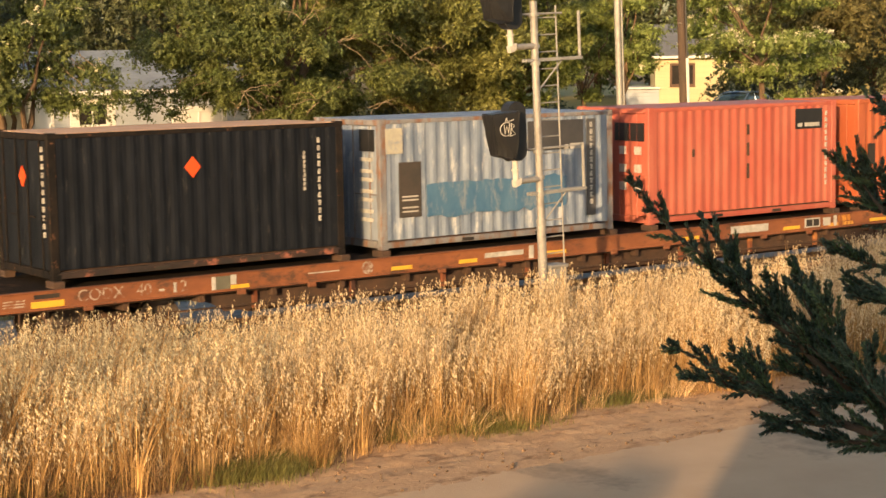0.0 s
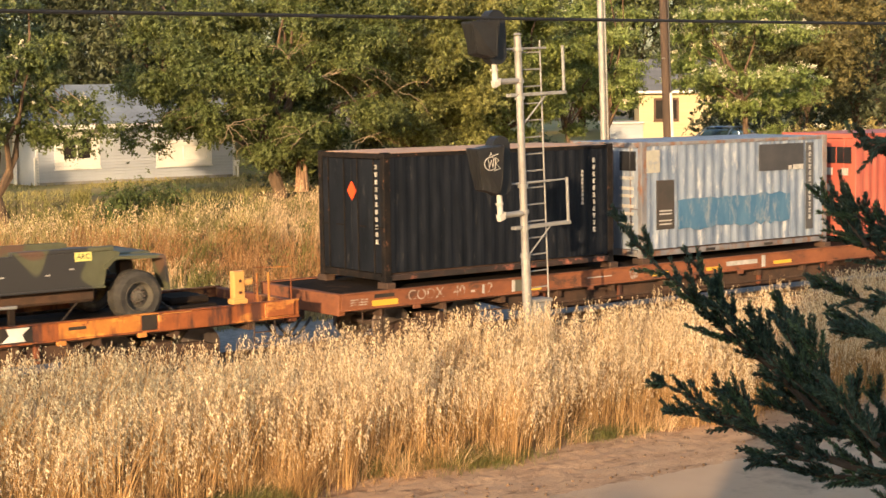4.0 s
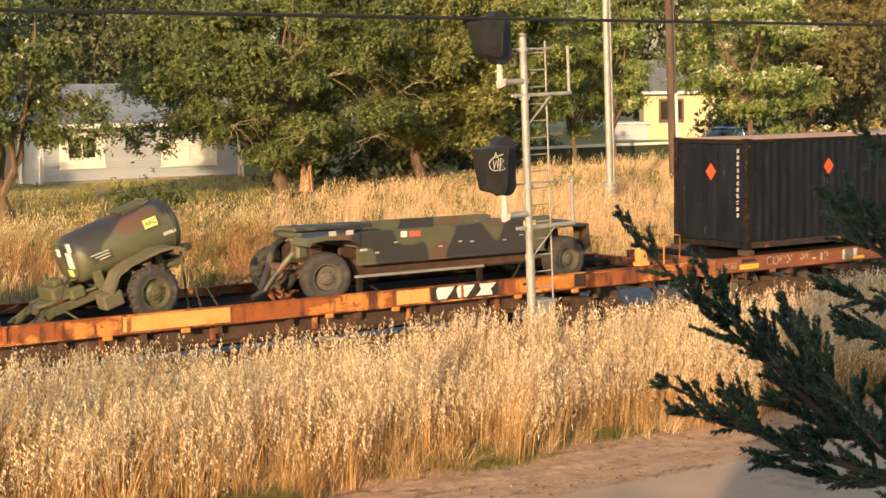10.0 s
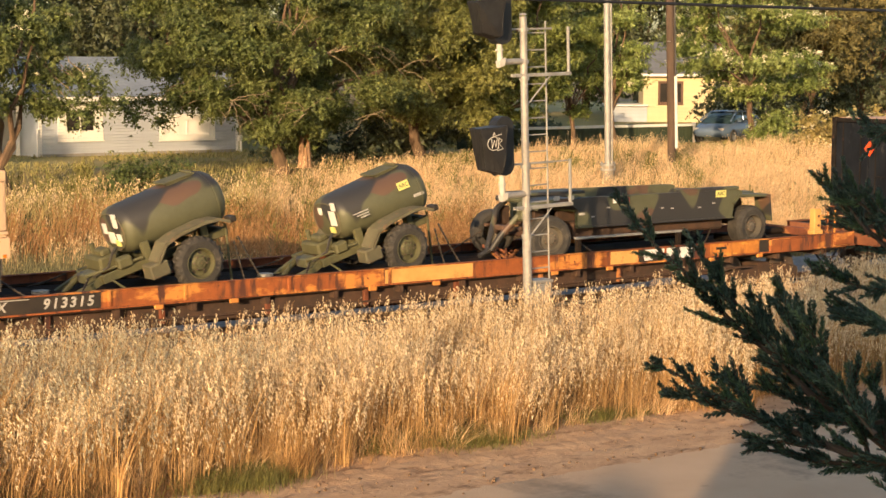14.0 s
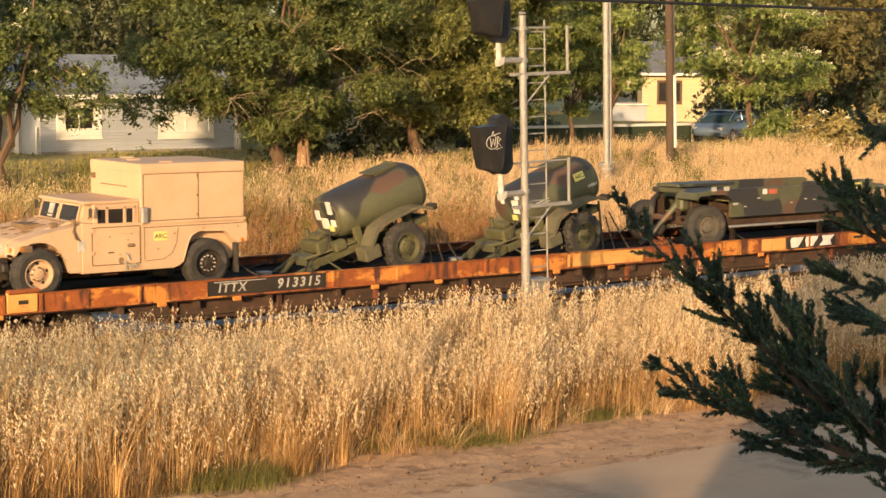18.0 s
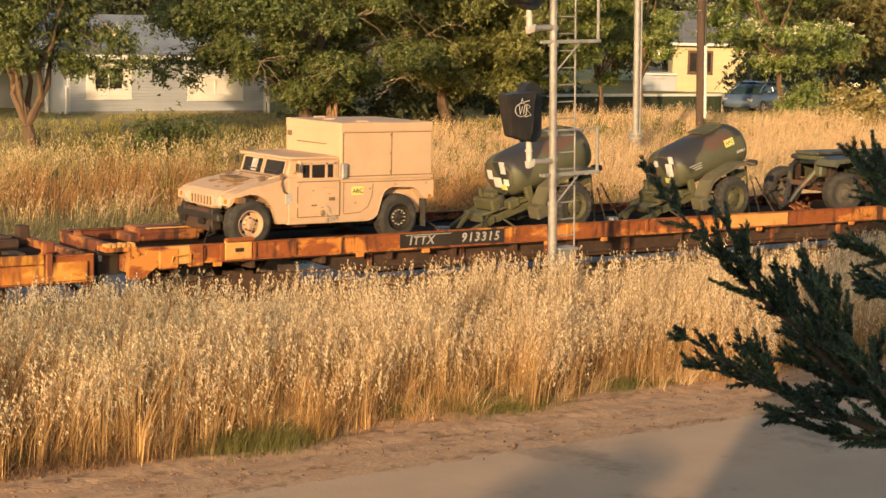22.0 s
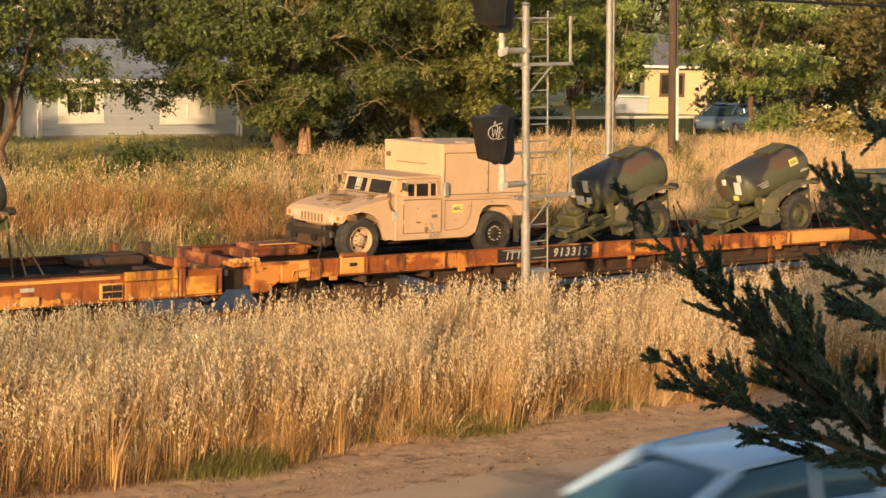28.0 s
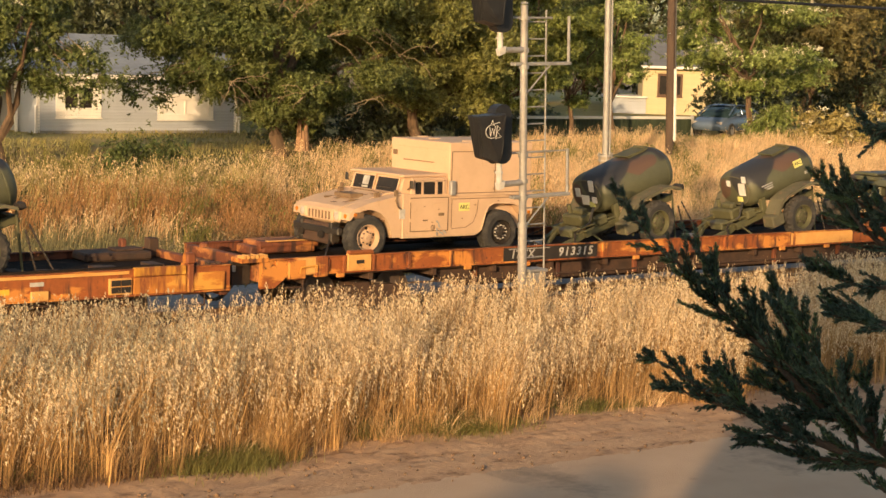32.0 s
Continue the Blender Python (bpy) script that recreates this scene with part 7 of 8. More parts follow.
def roof_slope(house, x0, x1, y0, z0, y1, z1, material, courses=14):
    """A shingled slope from the eave to the ridge, in overlapping courses."""
    sl = Vector((0, y1 - y0, z1 - z0))
    first = None
    ang = math.degrees(math.atan2(z1 - z0, y1 - y0))
    step = sl.length / courses
    for i in range(courses):
        p = Vector((x0, y0, z0)) + sl * (i / courses)
        if first is None:
            first = part("shingle_course", B((0, -0.03, 0), (x1 - x0, step, 0.025), 0.004, pose(0, 0, 0, 2.0, 0, 0)), material, house)
            first.matrix_basis = pose(*p, ang, 0, 0)
        else:
            again("shingle_course", first, house, pose(*p, ang, 0, 0))
def white_house():
    h = thing("white_house", pose(0, 60.0, 0), "low white house with lap siding and a pale grey roof", "house")
    x0, x1, z0, z1 = 25.45, 33.65, 2.05, 4.28
    gaps = ((26.40, 27.72, 2.84, 3.80), (30.38, 32.57, 2.64, 3.42))
    for a, b, c_, d in ((x0, gaps[0][0], z0 - 0.3, z1), (gaps[0][1], gaps[1][0], z0 - 0.3, z1), (gaps[1][1], x1, z0 - 0.3, z1), (gaps[0][0], gaps[0][1], z0 - 0.3, gaps[0][2]), (gaps[0][0], gaps[0][1], gaps[0][3], z1),
                        (gaps[1][0], gaps[1][1], z0 - 0.3, gaps[1][2]), (gaps[1][0], gaps[1][1], gaps[1][3], z1)):
        part("front_wall", B((a, 0, c_), (b, 0.14, d)), M_SIDING, h)
    for x in (x0, x1 - 0.14):
        bm = bmesh.new()
        box(bm, (x, 0.14, z0 - 0.3), (x + 0.14, 7.0, z1))
        part("side_wall", bm, M_SIDING, h)
    part("back_wall", B((x0, 7.0, z0 - 0.3), (x1, 7.14, z1)), M_SIDING, h)
    part("attic_floor", B((x0, 0.02, z1 - 0.05), (x1, 7.1, z1)), M_TRIM, h)
    boards(h, x0, x1, z0 + 0.08, z1 - 0.1, -0.003, 0.112, M_SIDING, gaps)
    part("foundation", B((x0 - 0.01, -0.02, z0 - 0.3), (x1 + 0.01, 0.0, z0 + 0.08)), mat("grey_plinth", (0.3, 0.29, 0.28), (0.24, 0.23, 0.22), 3, 0.9), h)
    window(h, 26.53, 27.60, 2.97, 3.68, 0.0, 0.37)
    window(h, 30.50, 32.45, 2.76, 3.30, 0.0, 0.22, blind=True)
    for x in (x0 - 0.03, x1 - 0.06):
        part("corner_board", B((x, -0.045, z0), (x + 0.12, 0.0, z1), 0.006), M_TRIM, h)
    roof_slope(h, 24.9, 34.2, -0.55, 4.18, 3.6, 5.68, M_SHINGLE)
    roof_slope(h, 24.9, 34.2, 7.7, 4.18, 3.6, 5.68, M_SHINGLE, 2)
    part("fascia", B((24.9, -0.62, 4.06), (34.2, -0.57, 4.22), 0.006), M_TRIM, h)
    part("soffit", B((24.9, -0.57, 4.06), (34.2, 0.0, 4.09)), M_TRIM, h)
    for x in (25.0, 34.0):
        bm = bmesh.new()
        prism(bm, [(-0.4, 4.16), (3.6, 5.62), (7.5, 4.16)], 0, 0.1, pose(x, 0, 0) @ Matrix(((0, 1, 0, 0), (1, 0, 0, 0), (0, 0, 1, 0), (0, 0, 0, 1))))
        part("gable", bm, M_SIDING, h)
    part("downpipe", R((x0 - 0.09, -0.08, z0), (x0 - 0.09, -0.08, 3.05), 0.04, n=8), M_TRIM, h)
    part("vent_pipe", R((x1 + 0.12, -0.10, z0 - 0.1), (x1 + 0.12, -0.10, z0 + 0.5), 0.05, n=8), M_TRIM, h)
    part("meter_box", B((x1 + 0.02, -0.12, z0 + 0.4), (x1 + 0.2, 0.02, z0 + 0.62), 0.01), M_TRIM, h)
    # the end wing, with an open front added so its far-back wall falls in shade
    w = part("carport_wall", B((19.5, 5.0, 1.7), (25.45, 5.15, 4.1)), M_SIDING, h)
    part("wing_window", B((21.2, 4.96, 2.9), (22.2, 5.0, 3.8), 0.005), M_GLASS_DARK, w)
    part("carport_end", B((19.35, 1.5, 1.7), (19.5, 5.15, 4.1)), M_SIDING, h)
    part("wing_ceiling", B((19.4, 1.3, 4.0), (25.4, 5.1, 4.05)), M_TRIM, h)
    for x in (19.6, 22.6, 25.2):
        part("wing_post", B((x, 1.45, 1.7), (x + 0.11, 1.56, 4.0), 0.01), M_TRIM, h)
    part("wing_fascia", B((19.2, 1.14, 3.98), (25.0, 1.19, 4.14), 0.006), M_TRIM, h)
    roof_slope(h, 19.2, 25.0, 1.2, 4.10, 4.4, 5.2, M_SHINGLE, 8)
    roof_slope(h, 19.2, 25.0, 7.6, 4.10, 4.4, 5.2, M_SHINGLE, 2)


def yellow_house():
    h = thing("yellow_house", pose(73.5, 80.0, -0.765, 0, 0, -40) @ Matrix.Scale(1.143, 4), "small cream-yellow house with a grey roof and a dark window", "house")
    x0, x1, z0, z1 = 0.0, 3.9, 2.3, 5.0
    gaps = ((0.80, 2.12, 3.40, 4.65),)
    bm = bmesh.new()
    for a, b, c_, d in ((x0, 0.80, z0 - 0.3, z1), (2.12, x1, z0 - 0.3, z1), (0.80, 2.12, z0 - 0.3, 3.40), (0.80, 2.12, 4.65, z1)):
        box(bm, (a, 0, c_), (b, 0.14, d))
    part("front_wall", bm, M_YSIDING, h)
    boards(h, x0, x1, z0, z1 - 0.05, -0.003, 0.16, M_YSIDING, gaps)
    for x in (x0, x1 - 0.14):
        part("side_wall", B((x, 0.14, z0 - 0.3), (x + 0.14, 6, z1)), M_YSIDING, h)
    part("back_wall", B((x0, 6, z0 - 0.3), (x1, 6.14, z1)), M_YSIDING, h)
    window(h, 0.90, 2.02, 3.52, 4.52, 0.0, 0.12, trim=mat("dark_brown_trim", (0.13, 0.07, 0.045), (0.1, 0.055, 0.035), 3, 0.7))
    roof_slope(h, -0.4, 4.4, -0.5, 4.98, 3.0, 6.75, M_DARK_ROOF)
    roof_slope(h, -0.4, 4.4, 6.5, 4.98, 3.0, 6.75, M_DARK_ROOF, 2)
    part("fascia", B((-0.4, -0.57, 4.9), (4.4, -0.52, 5.04), 0.006), M_TRIM, h)
    part("soffit", B((-0.4, -0.52, 4.9), (4.4, 0.0, 4.93)), M_TRIM, h)
    part("ceiling_slab", B((0, 0.0, 4.94), (3.9, 6, 5.0)), M_TRIM, h)


white_house()
yellow_house()
g = thing("grey_garage", pose(71.7, 81.4, -0.765, 0, 0, -40) @ Matrix.Scale(1.143, 4), "pale grey sided garage beside the yellow house", "garage")
part("garage_wall", B((0, 0, 1.8), (2.2, 0.15, 3.3)), M_SIDING, g)
boards(g, 0, 2.2, 2.1, 3.25, -0.003, 0.2, M_SIDING)
part("side_wall", B((0, 0.15, 1.8), (0.15, 4.0, 3.3)), M_SIDING, g)
part("roof_slab", B((-0.15, -0.25, 3.3), (2.25, 4.1, 3.38)), M_TRIM, g)
f = thing("low_fence", pose(0, 56.8, 0), "low dark fence with a white top rail", "fence")
part("top_rail", B((41.9, -0.05, 2.76), (55.2, 0.05, 2.88), 0.01), M_TRIM, f)
M_SLAT = mat("dark_green_slat", (0.03, 0.045, 0.025), (0.04, 0.055, 0.03), 3, 0.8)
for i in range(60):
    part("fence_slat", B((42.02 + i * 0.22, -0.02, 1.95), (42.22 + i * 0.22, 0.02, 2.757), 0.004), M_SLAT, f)
part("gate_post", B((55.2, -0.06, 1.95), (55.35, 0.06, 2.92), 0.01), M_TRIM, f)
s_ = thing("tree_stump", pose(30.3, 49.46, 2.2), "splintered pale tree stump in the dry grass", "stump")
bm = bmesh.new()
for i in range(7):
    a = i * 0.9
    rod(bm, (0.14 * math.cos(a), 0.12 * math.sin(a), -0.2), (0.12 * math.cos(a), 0.1 * math.sin(a), 0.75 + 0.3 * math.sin(i * 2.3)), 0.11, 0.04, 7)
part("stump_wood", bm, mat("split_wood", (0.34, 0.2, 0.11), (0.22, 0.13, 0.08), 6, 0.85, bump=0.5, stretch=(1, 1, 0.3)), s_)
sh = thing("far_shed", pose(88, 70, 2.0), "weathered orange-brown shed behind the trees", "shed")
part("shed_wall", B((-3, 0, 0), (4, 3, 2.3), 0.02), mat("shed_board", (0.42, 0.22, 0.10), (0.34, 0.17, 0.08), 2, 0.8), sh)
part("shed_door", B((-1.2, -0.03, 0.05), (0.1, 0.0, 1.9), 0.01), M_BROWN_CAR, sh)
roof_slope(sh, -3.3, 4.3, -0.3, 2.25, 1.6, 3.0, M_DARK_ROOF, 6)


# ---- trees ----
def crown(name, parent, lobes, leaves, size, material, seed, label="", flat=0.8, spray=11, droop=0.3):
    """Leafy sprigs over the outer parts of many lobes; each sprig carries a few leaves along its length."""
    r = np.random.default_rng(seed)
    lobes = np.asarray(lobes, float)
    wgt = lobes[:, 3] ** 2
    k = max(1, leaves // spray)
    pick = r.choice(len(lobes), k, p=wgt / wgt.sum())
    d = r.normal(size=(k, 3))
    d /= np.linalg.norm(d, axis=1)[:, None]
    rad = lobes[pick, 3] * np.clip(np.abs(r.normal(0.80, 0.33, k)), 0.1, 1.55)
    c = lobes[pick, :3] + d * rad[:, None] * np.array([1, 1, flat])
    ax = d + r.normal(0, 0.55, (k, 3)) - np.array([0, 0, droop])
    ax /= np.linalg.norm(ax, axis=1)[:, None]
    face = d * 0.7 + r.normal(0, 0.35, (k, 3)) + np.array([0, 0, 0.5])
    reach = size * r.uniform(2.0, 4.6, k)
    who = np.repeat(np.arange(k), spray)
    m = len(who)
    p = c[who] + ax[who] * (reach[who] * r.uniform(-0.5, 0.5, m))[:, None] + r.normal(0, 0.28 * size, (m, 3))
    nrm = face[who] + r.normal(0, 0.40, (m, 3))
    nrm /= np.linalg.norm(nrm, axis=1)[:, None]
    u = np.cross(nrm, ax[who] * 0.6 + r.normal(size=(m, 3)))
    u /= np.linalg.norm(u, axis=1)[:, None]
    w = np.cross(nrm, u)
    L = (size * r.uniform(0.6, 1.4, m))[:, None]
    V = np.stack([p - w * L * 0.30, p + w * L * 0.30, p + u * L + nrm * L * 0.08], 1).reshape(-1, 3)
    ob = raw(name, V, np.arange(m * 3).reshape(-1, 3), material)
    ob.parent = parent
    if label:
        tagged(ob, label)
    return ob


def branchy(bm, p, q, r0, r1, rnd, kinks=4, n=7):
    """A crooked limb from p to q."""
    p, q = Vector(p), Vector(q)
    pts, rad = [p], [r0]
    for i in range(1, kinks + 1):
        u = i / kinks
        pts.append(p.lerp(q, u) + Vector((rnd.uniform(-1, 1), rnd.uniform(-1, 1), rnd.uniform(-0.6, 0.6))) * ((q - p).length * 0.07 * (1 if i < kinks else 0)))
        rad.append(r0 + (r1 - r0) * u)
    tube(bm, pts, rad, n)
    return pts[-1]


def tree(name, x, y, label, height, rx, rz, cz, seed, leaves=14000, size=0.2, material=None, trunk_r=0.2, trunk_h=2.0, lobes=26, blossom=0, forks=6, ry=None, skirt=0.0, left=0.0, flat=0.8, lump=1.0, extra=()):
    rnd = random.Random(seed)
    z = float(ground_z(x, y))
    t = thing(name, pose(x, y, z), label, "tree")
    ry = ry or rx * 0.8
    L = []
    for i in range(lobes):
        a, b, c_ = rnd.uniform(0, 2 * math.pi), rnd.uniform(-1, 1), rnd.uniform(0.35, 0.95) ** 0.6
        k = math.sqrt(1 - b * b)
        rr = rnd.uniform(0.24, 0.42) * min(rx, rz) * lump
        lx = rx * c_ * k * math.cos(a)
        low = max(skirt, left * min(1.0, max(0.0, -lx / (0.3 * rx)))) + 0.8 * rr * flat / 0.8
        L.append((lx, ry * c_ * k * math.sin(a), max(cz + rz * c_ * b, low + rnd.uniform(0, 0.5)), rr))
    hang = [(*q, rnd.uniform(0.36, 0.6)) for q in extra]
    bm = bmesh.new()
    top = branchy(bm, (0, 0, -0.3), (rnd.uniform(-0.3, 0.3), 0, trunk_h), trunk_r, trunk_r * 0.75, rnd, 3, 9)
    part("trunk", bm, M_BARK, t)
    for lb in L[:forks * 2]:
        bm = bmesh.new()
        branchy(bm, top, (lb[0] * 0.9, lb[1] * 0.9, lb[2]), trunk_r * 0.5, 0.02, rnd, 5, 6)
        part("limb", bm, M_BARK, t)
    crown("crown", t, L, leaves, size, material or M_LEAF, seed, flat=flat)
    if hang:
        crown("hanging_sprays", t, hang, 430 * len(hang), size, material or M_LEAF, seed + 2, flat=0.8, spray=9)
        for lb in hang:
            bm = bmesh.new()
            branchy(bm, (lb[0] * 0.55, lb[1] * 0.6, lb[2] + 0.9), lb[:3], 0.02, 0.006, rnd, 5, 5)
            part("hanging_twig", bm, M_TWIG, t)
    if blossom:
        tufts = []
        for i in range(blossom // 14):
            a, b, c_, d = L[rnd.randrange(len(L))]
            w, e = rnd.uniform(0, 2 * math.pi), rnd.uniform(0.1, 1.3)
            tufts.append((a + d * 1.1 * math.cos(w) * math.cos(e), b + d * 1.1 * math.sin(w) * math.cos(e), c_ + d * flat * 1.15 * math.sin(e), rnd.uniform(0.07, 0.14)))
        crown("blossom", t, tufts, blossom, size * 0.6, M_BLOSSOM, seed + 1, "cream blossom clusters", 0.6)
    return t, L, top


t_, L, top = tree("broadleaf_tree", 30.2, 50.6, "broad dark-green tree with drooping boughs and a short trunk", 9, 5.6, 3.7, 4.4, 3, 270000, 0.098, M_LEAF, 0.26, 1.3, 120, skirt=0.4, left=1.6, lump=0.52, flat=0.62,
                  extra=((-5.9, -0.2, 2.3), (-5.3, -0.4, 2.5), (-4.9, -0.7, 1.9), (-3.5, -1.4, 2.1), (-5.6, -0.3, 1.95), (-3.4, -1.6, 2.6), (-4.6, -1.0, 2.6)))
# fans of long bare twigs on the front of the crown
rnd = random.Random(5)
for nx_, nz, ways in ((29.7, 6.0, ((3.3, -0.95), (2.5, 0.05), (1.25, -0.9), (2.9, -0.35), (1.8, 0.25), (2.2, -0.7))), (28.9, 4.2, ((-1.3, -0.2), (0.7, 0.4), (-0.9, 0.25), (-0.6, -0.4))),
                      (26.2, 4.55, ((1.15, -0.5), (1.3, 0.1), (0.7, -0.9), (0.3, -1.2), (-0.4, -0.8))), (28.5, 6.6, ((0.9, 0.6), (0.4, 0.9), (-0.8, 0.4))), (30.9, 3.9, ((1.1, -0.1), (0.8, 0.35), (-0.5, -0.5))), (32.6, 5.5, ((1.2, -0.8), (1.5, 0.1)))):
    for wx, wz in ways:
        bm = bmesh.new()
        p = Vector((nx_ - 30.2, -3.5 + rnd.uniform(-0.15, 0.15), nz - 2.0))
        q = p + Vector((wx, rnd.uniform(-0.35, 0.1), wz))
        bow = Vector((0, -0.15, rnd.uniform(0.08, 0.22) * abs(wx)))
        pts = [p.lerp(q, u) + bow * (4 * u * (1 - u)) + Vector((rnd.uniform(-0.04, 0.04), 0, rnd.uniform(-0.04, 0.04))) for u in np.linspace(0, 1, 8)]
        tube(bm, pts, list(np.linspace(0.012, 0.005, 8)), 5)
        for k in (3, 5):
            e = pts[k] + Vector((rnd.uniform(0.1, 0.4) * math.copysign(1, wx), -0.05, rnd.uniform(-0.3, 0.25)))
            tube(bm, [pts[k], pts[k].lerp(e, 0.5) + Vector((0, 0, 0.04)), e], [0.008, 0.006, 0.004], 4)
        part("bare_twig", bm, M_TWIG, t_, "bare pale twig")
tree("broadleaf_tree", 36.4, 51.5, "dense rounded green tree at the edge of the bank", 9, 4.2, 3.6, 4.4, 11, 180000, 0.098, M_LEAF_OLIVE, 0.24, 1.4, 90, skirt=0.3, lump=0.6, flat=0.7)
tree("broadleaf_tree", 41.2, 52.4, "light-green leafy tree behind the signal", 8, 2.9, 3.5, 4.4, 17, 70000, 0.115, M_LEAF_LIGHT, 0.18, 1.6, 56, skirt=0.9, flat=0.42, lump=0.65)
tree("broadleaf_tree", 19.32, 47.9, "forked tree with sparse bright leaves", 8, 2.42, 2.32, 4.3, 23, 56000, 0.10, M_LEAF_FRESH, 0.23, 0.8, 60, blossom=1300, skirt=1.7, flat=0.55, lump=0.5, forks=4,
     extra=((-1.2, -0.9, 2.9), (-0.7, -1.0, 2.5), (-0.4, -0.8, 3.4), (0.4, -1.0, 3.5), (-1.0, -0.9, 3.3), (1.5, -1.3, 2.9), (1.2, -1.0, 3.35), (1.9, -1.3, 3.2), (2.4, -1.5, 2.75), (1.3, -1.1, 2.5), (0.6, -0.8, 2.7), (1.8, -1.3, 2.35), (0.1, -0.6, 3.0), (2.2, -1.4, 3.3), (0.9, -0.9, 3.0)))
# stands out of view, added only to shade the white house's left end
tree("broadleaf_tree", 9.8, 50.3, "unseen tree added to shade the end of the white house", 8, 3.2, 3.2, 4.7, 25, 64000, 0.15, M_LEAF, 0.2, 1.4, 44, skirt=0.8, lump=0.95)
tree("flowering_tree", 55.9, 53.8, "light-green flowering tree with cream blossom", 9, 3.7, 3.6, 4.6, 29, 46000, 0.13, M_LEAF_PALE, 0.16, 2.2, 46, blossom=9000, skirt=1.7, left=2.4, flat=0.27, lump=0.80)
tree("broadleaf_tree", 45.4, 53.4, "slender light-green tree by the steel pole", 8, 1.45, 2.1, 3.6, 33, 26000, 0.115, M_LEAF_LIGHT, 0.11, 1.5, 30, skirt=0.75, flat=0.45, lump=0.75)
tree("flowering_tree", 48.3, 54.2, "slender flowering tree by the utility pole", 9, 1.9, 3.2, 5.2, 31, 28000, 0.13, M_LEAF_PALE, 0.12, 1.6, 34, blossom=1500, skirt=1.0, flat=0.33)
tree("broadleaf_tree", 66.0, 59.5, "dark tree with browned leaves", 9, 4.2, 4.0, 5.2, 37, 44000, 0.16, M_LEAF_BROWN, 0.22, 2.0, 34, skirt=2.2, flat=0.6)
tree("broadleaf_tree", 75.0, 64.0, "tall dark tree behind the hedge", 12, 5.0, 5.0, 6.0, 41, 44000, 0.18, M_LEAF_DARK, 0.25, 2.0, 34, skirt=0.6)
tree("broadleaf_tree", 61.0, 78.0, "dark leafy tree behind the yellow house", 10, 3.4, 4.2, 6.5, 43, 26000, 0.2, M_LEAF_DARK, 0.2, 2.0, 26, skirt=2.0)
tree("broadleaf_tree", 22.0, 70.5, "tall dark tree behind the white house", 12, 6.0, 5.0, 7.2, 47, 52000, 0.19, M_LEAF_DARK, 0.3, 2.5, 36, skirt=2.5)
tree("broadleaf_tree", 36.0, 70.0, "tall dark tree behind the white house", 12, 6.5, 5.2, 6.5, 53, 52000, 0.19, M_LEAF_DARK, 0.3, 2.5, 36, skirt=1.0)
tree("broadleaf_tree", 46.5, 66.0, "dark leafy tree behind the signal", 11, 4.0, 4.0, 5.0, 59, 42000, 0.18, M_LEAF_DARK, 0.25, 2.0, 30, skirt=0.8)
tree("broadleaf_tree", 55.0, 74.0, "dark leafy tree behind the signal", 10, 3.2, 3.6, 5.6, 49, 26000, 0.2, M_LEAF_DARK, 0.2, 2.0, 30, skirt=0.8)
for i, (x, y, k) in enumerate(((18, 84, 7), (30, 88, 8), (42, 90, 7), (54, 92, 6.5), (92, 84, 7.5), (104, 88, 8), (118, 86, 8), (66, 97, 6.5), (84, 98, 7), (88, 96, 7), (76, 100, 7))):
    tree("background_tree", x, y, "tall dark-green tree far behind the houses", 14, k, 6.5, 7.0, 61 + i, 22000, 0.32, M_LEAF_DARK if i % 2 else M_LEAF, 0.35, 3.0, 30, skirt=0.5)

M_HEDGE = mat("flowering_hedge_leaf", (0.30, 0.26, 0.09), (0.40, 0.32, 0.13), 0.6, 0.65, island=0.4, sheer=0.3)


def bush(x, y, rx, rz, material, seed, label, leaves=3000, size=0.16, n=12, blossom=0):
    rnd = random.Random(seed)
    t = thing("bush", pose(x, y, float(ground_z(x, y))), label, "bush")
    L = [(rnd.uniform(-rx, rx), rnd.uniform(-0.5, 0.5) * min(rx, 1.5), rnd.uniform(0.2, 0.9) * rz, rnd.uniform(0.3, 0.5) * rz + 0.1) for _ in range(n)]
    for lb in L[:8]:
        bm = bmesh.new()
        branchy(bm, (lb[0] * 0.6, lb[1] * 0.6, -0.1), lb[:3], 0.03, 0.01, rnd, 3, 5)
        part("stem", bm, M_TWIG, t)
    crown("foliage", t, L, leaves, size, material, seed)
    if blossom:
        crown("blossom", t, [(a, b, c_ + 0.1, d) for a, b, c_, d in L], blossom, size * 0.8, M_BLOSSOM, seed + 1)


bush(22.9, 46.0, 1.35, 1.25, M_LEAF, 71, "low green weedy bush in the dry grass", 9000, 0.085, 18)
bush(60.0, 50.2, 4.2, 1.5, M_HEDGE, 73, "brownish flowering hedge along the bank", 7000, 0.18, 22, 700)
bush(67.5, 52.5, 4.5, 1.8, M_HEDGE, 75, "brownish flowering hedge along the bank", 7000, 0.18, 22, 700)
bush(56.5, 53.2, 0.9, 1.25, M_LEAF_PALE, 87, "light-green flowering bush before the parked car", 5200, 0.10, 14, 260)
bush(34.6, 52.5, 3.5, 1.6, M_LEAF_DARK, 77, "dark undergrowth below the trees", 4000, 0.2, 16)
bush(39.5, 54.0, 3.0, 1.3, M_LEAF_DARK, 79, "dark undergrowth below the trees", 3500, 0.2, 14)
bush(71.0, 66.5, 5.0, 3.2, M_LEAF_DARK, 83, "dark shrubs behind the parked car", 6000, 0.22, 22)
bush(79.0, 64.0, 5.0, 3.4, M_LEAF_DARK, 85, "dark shrubs behind the parked car", 6000, 0.22, 22)
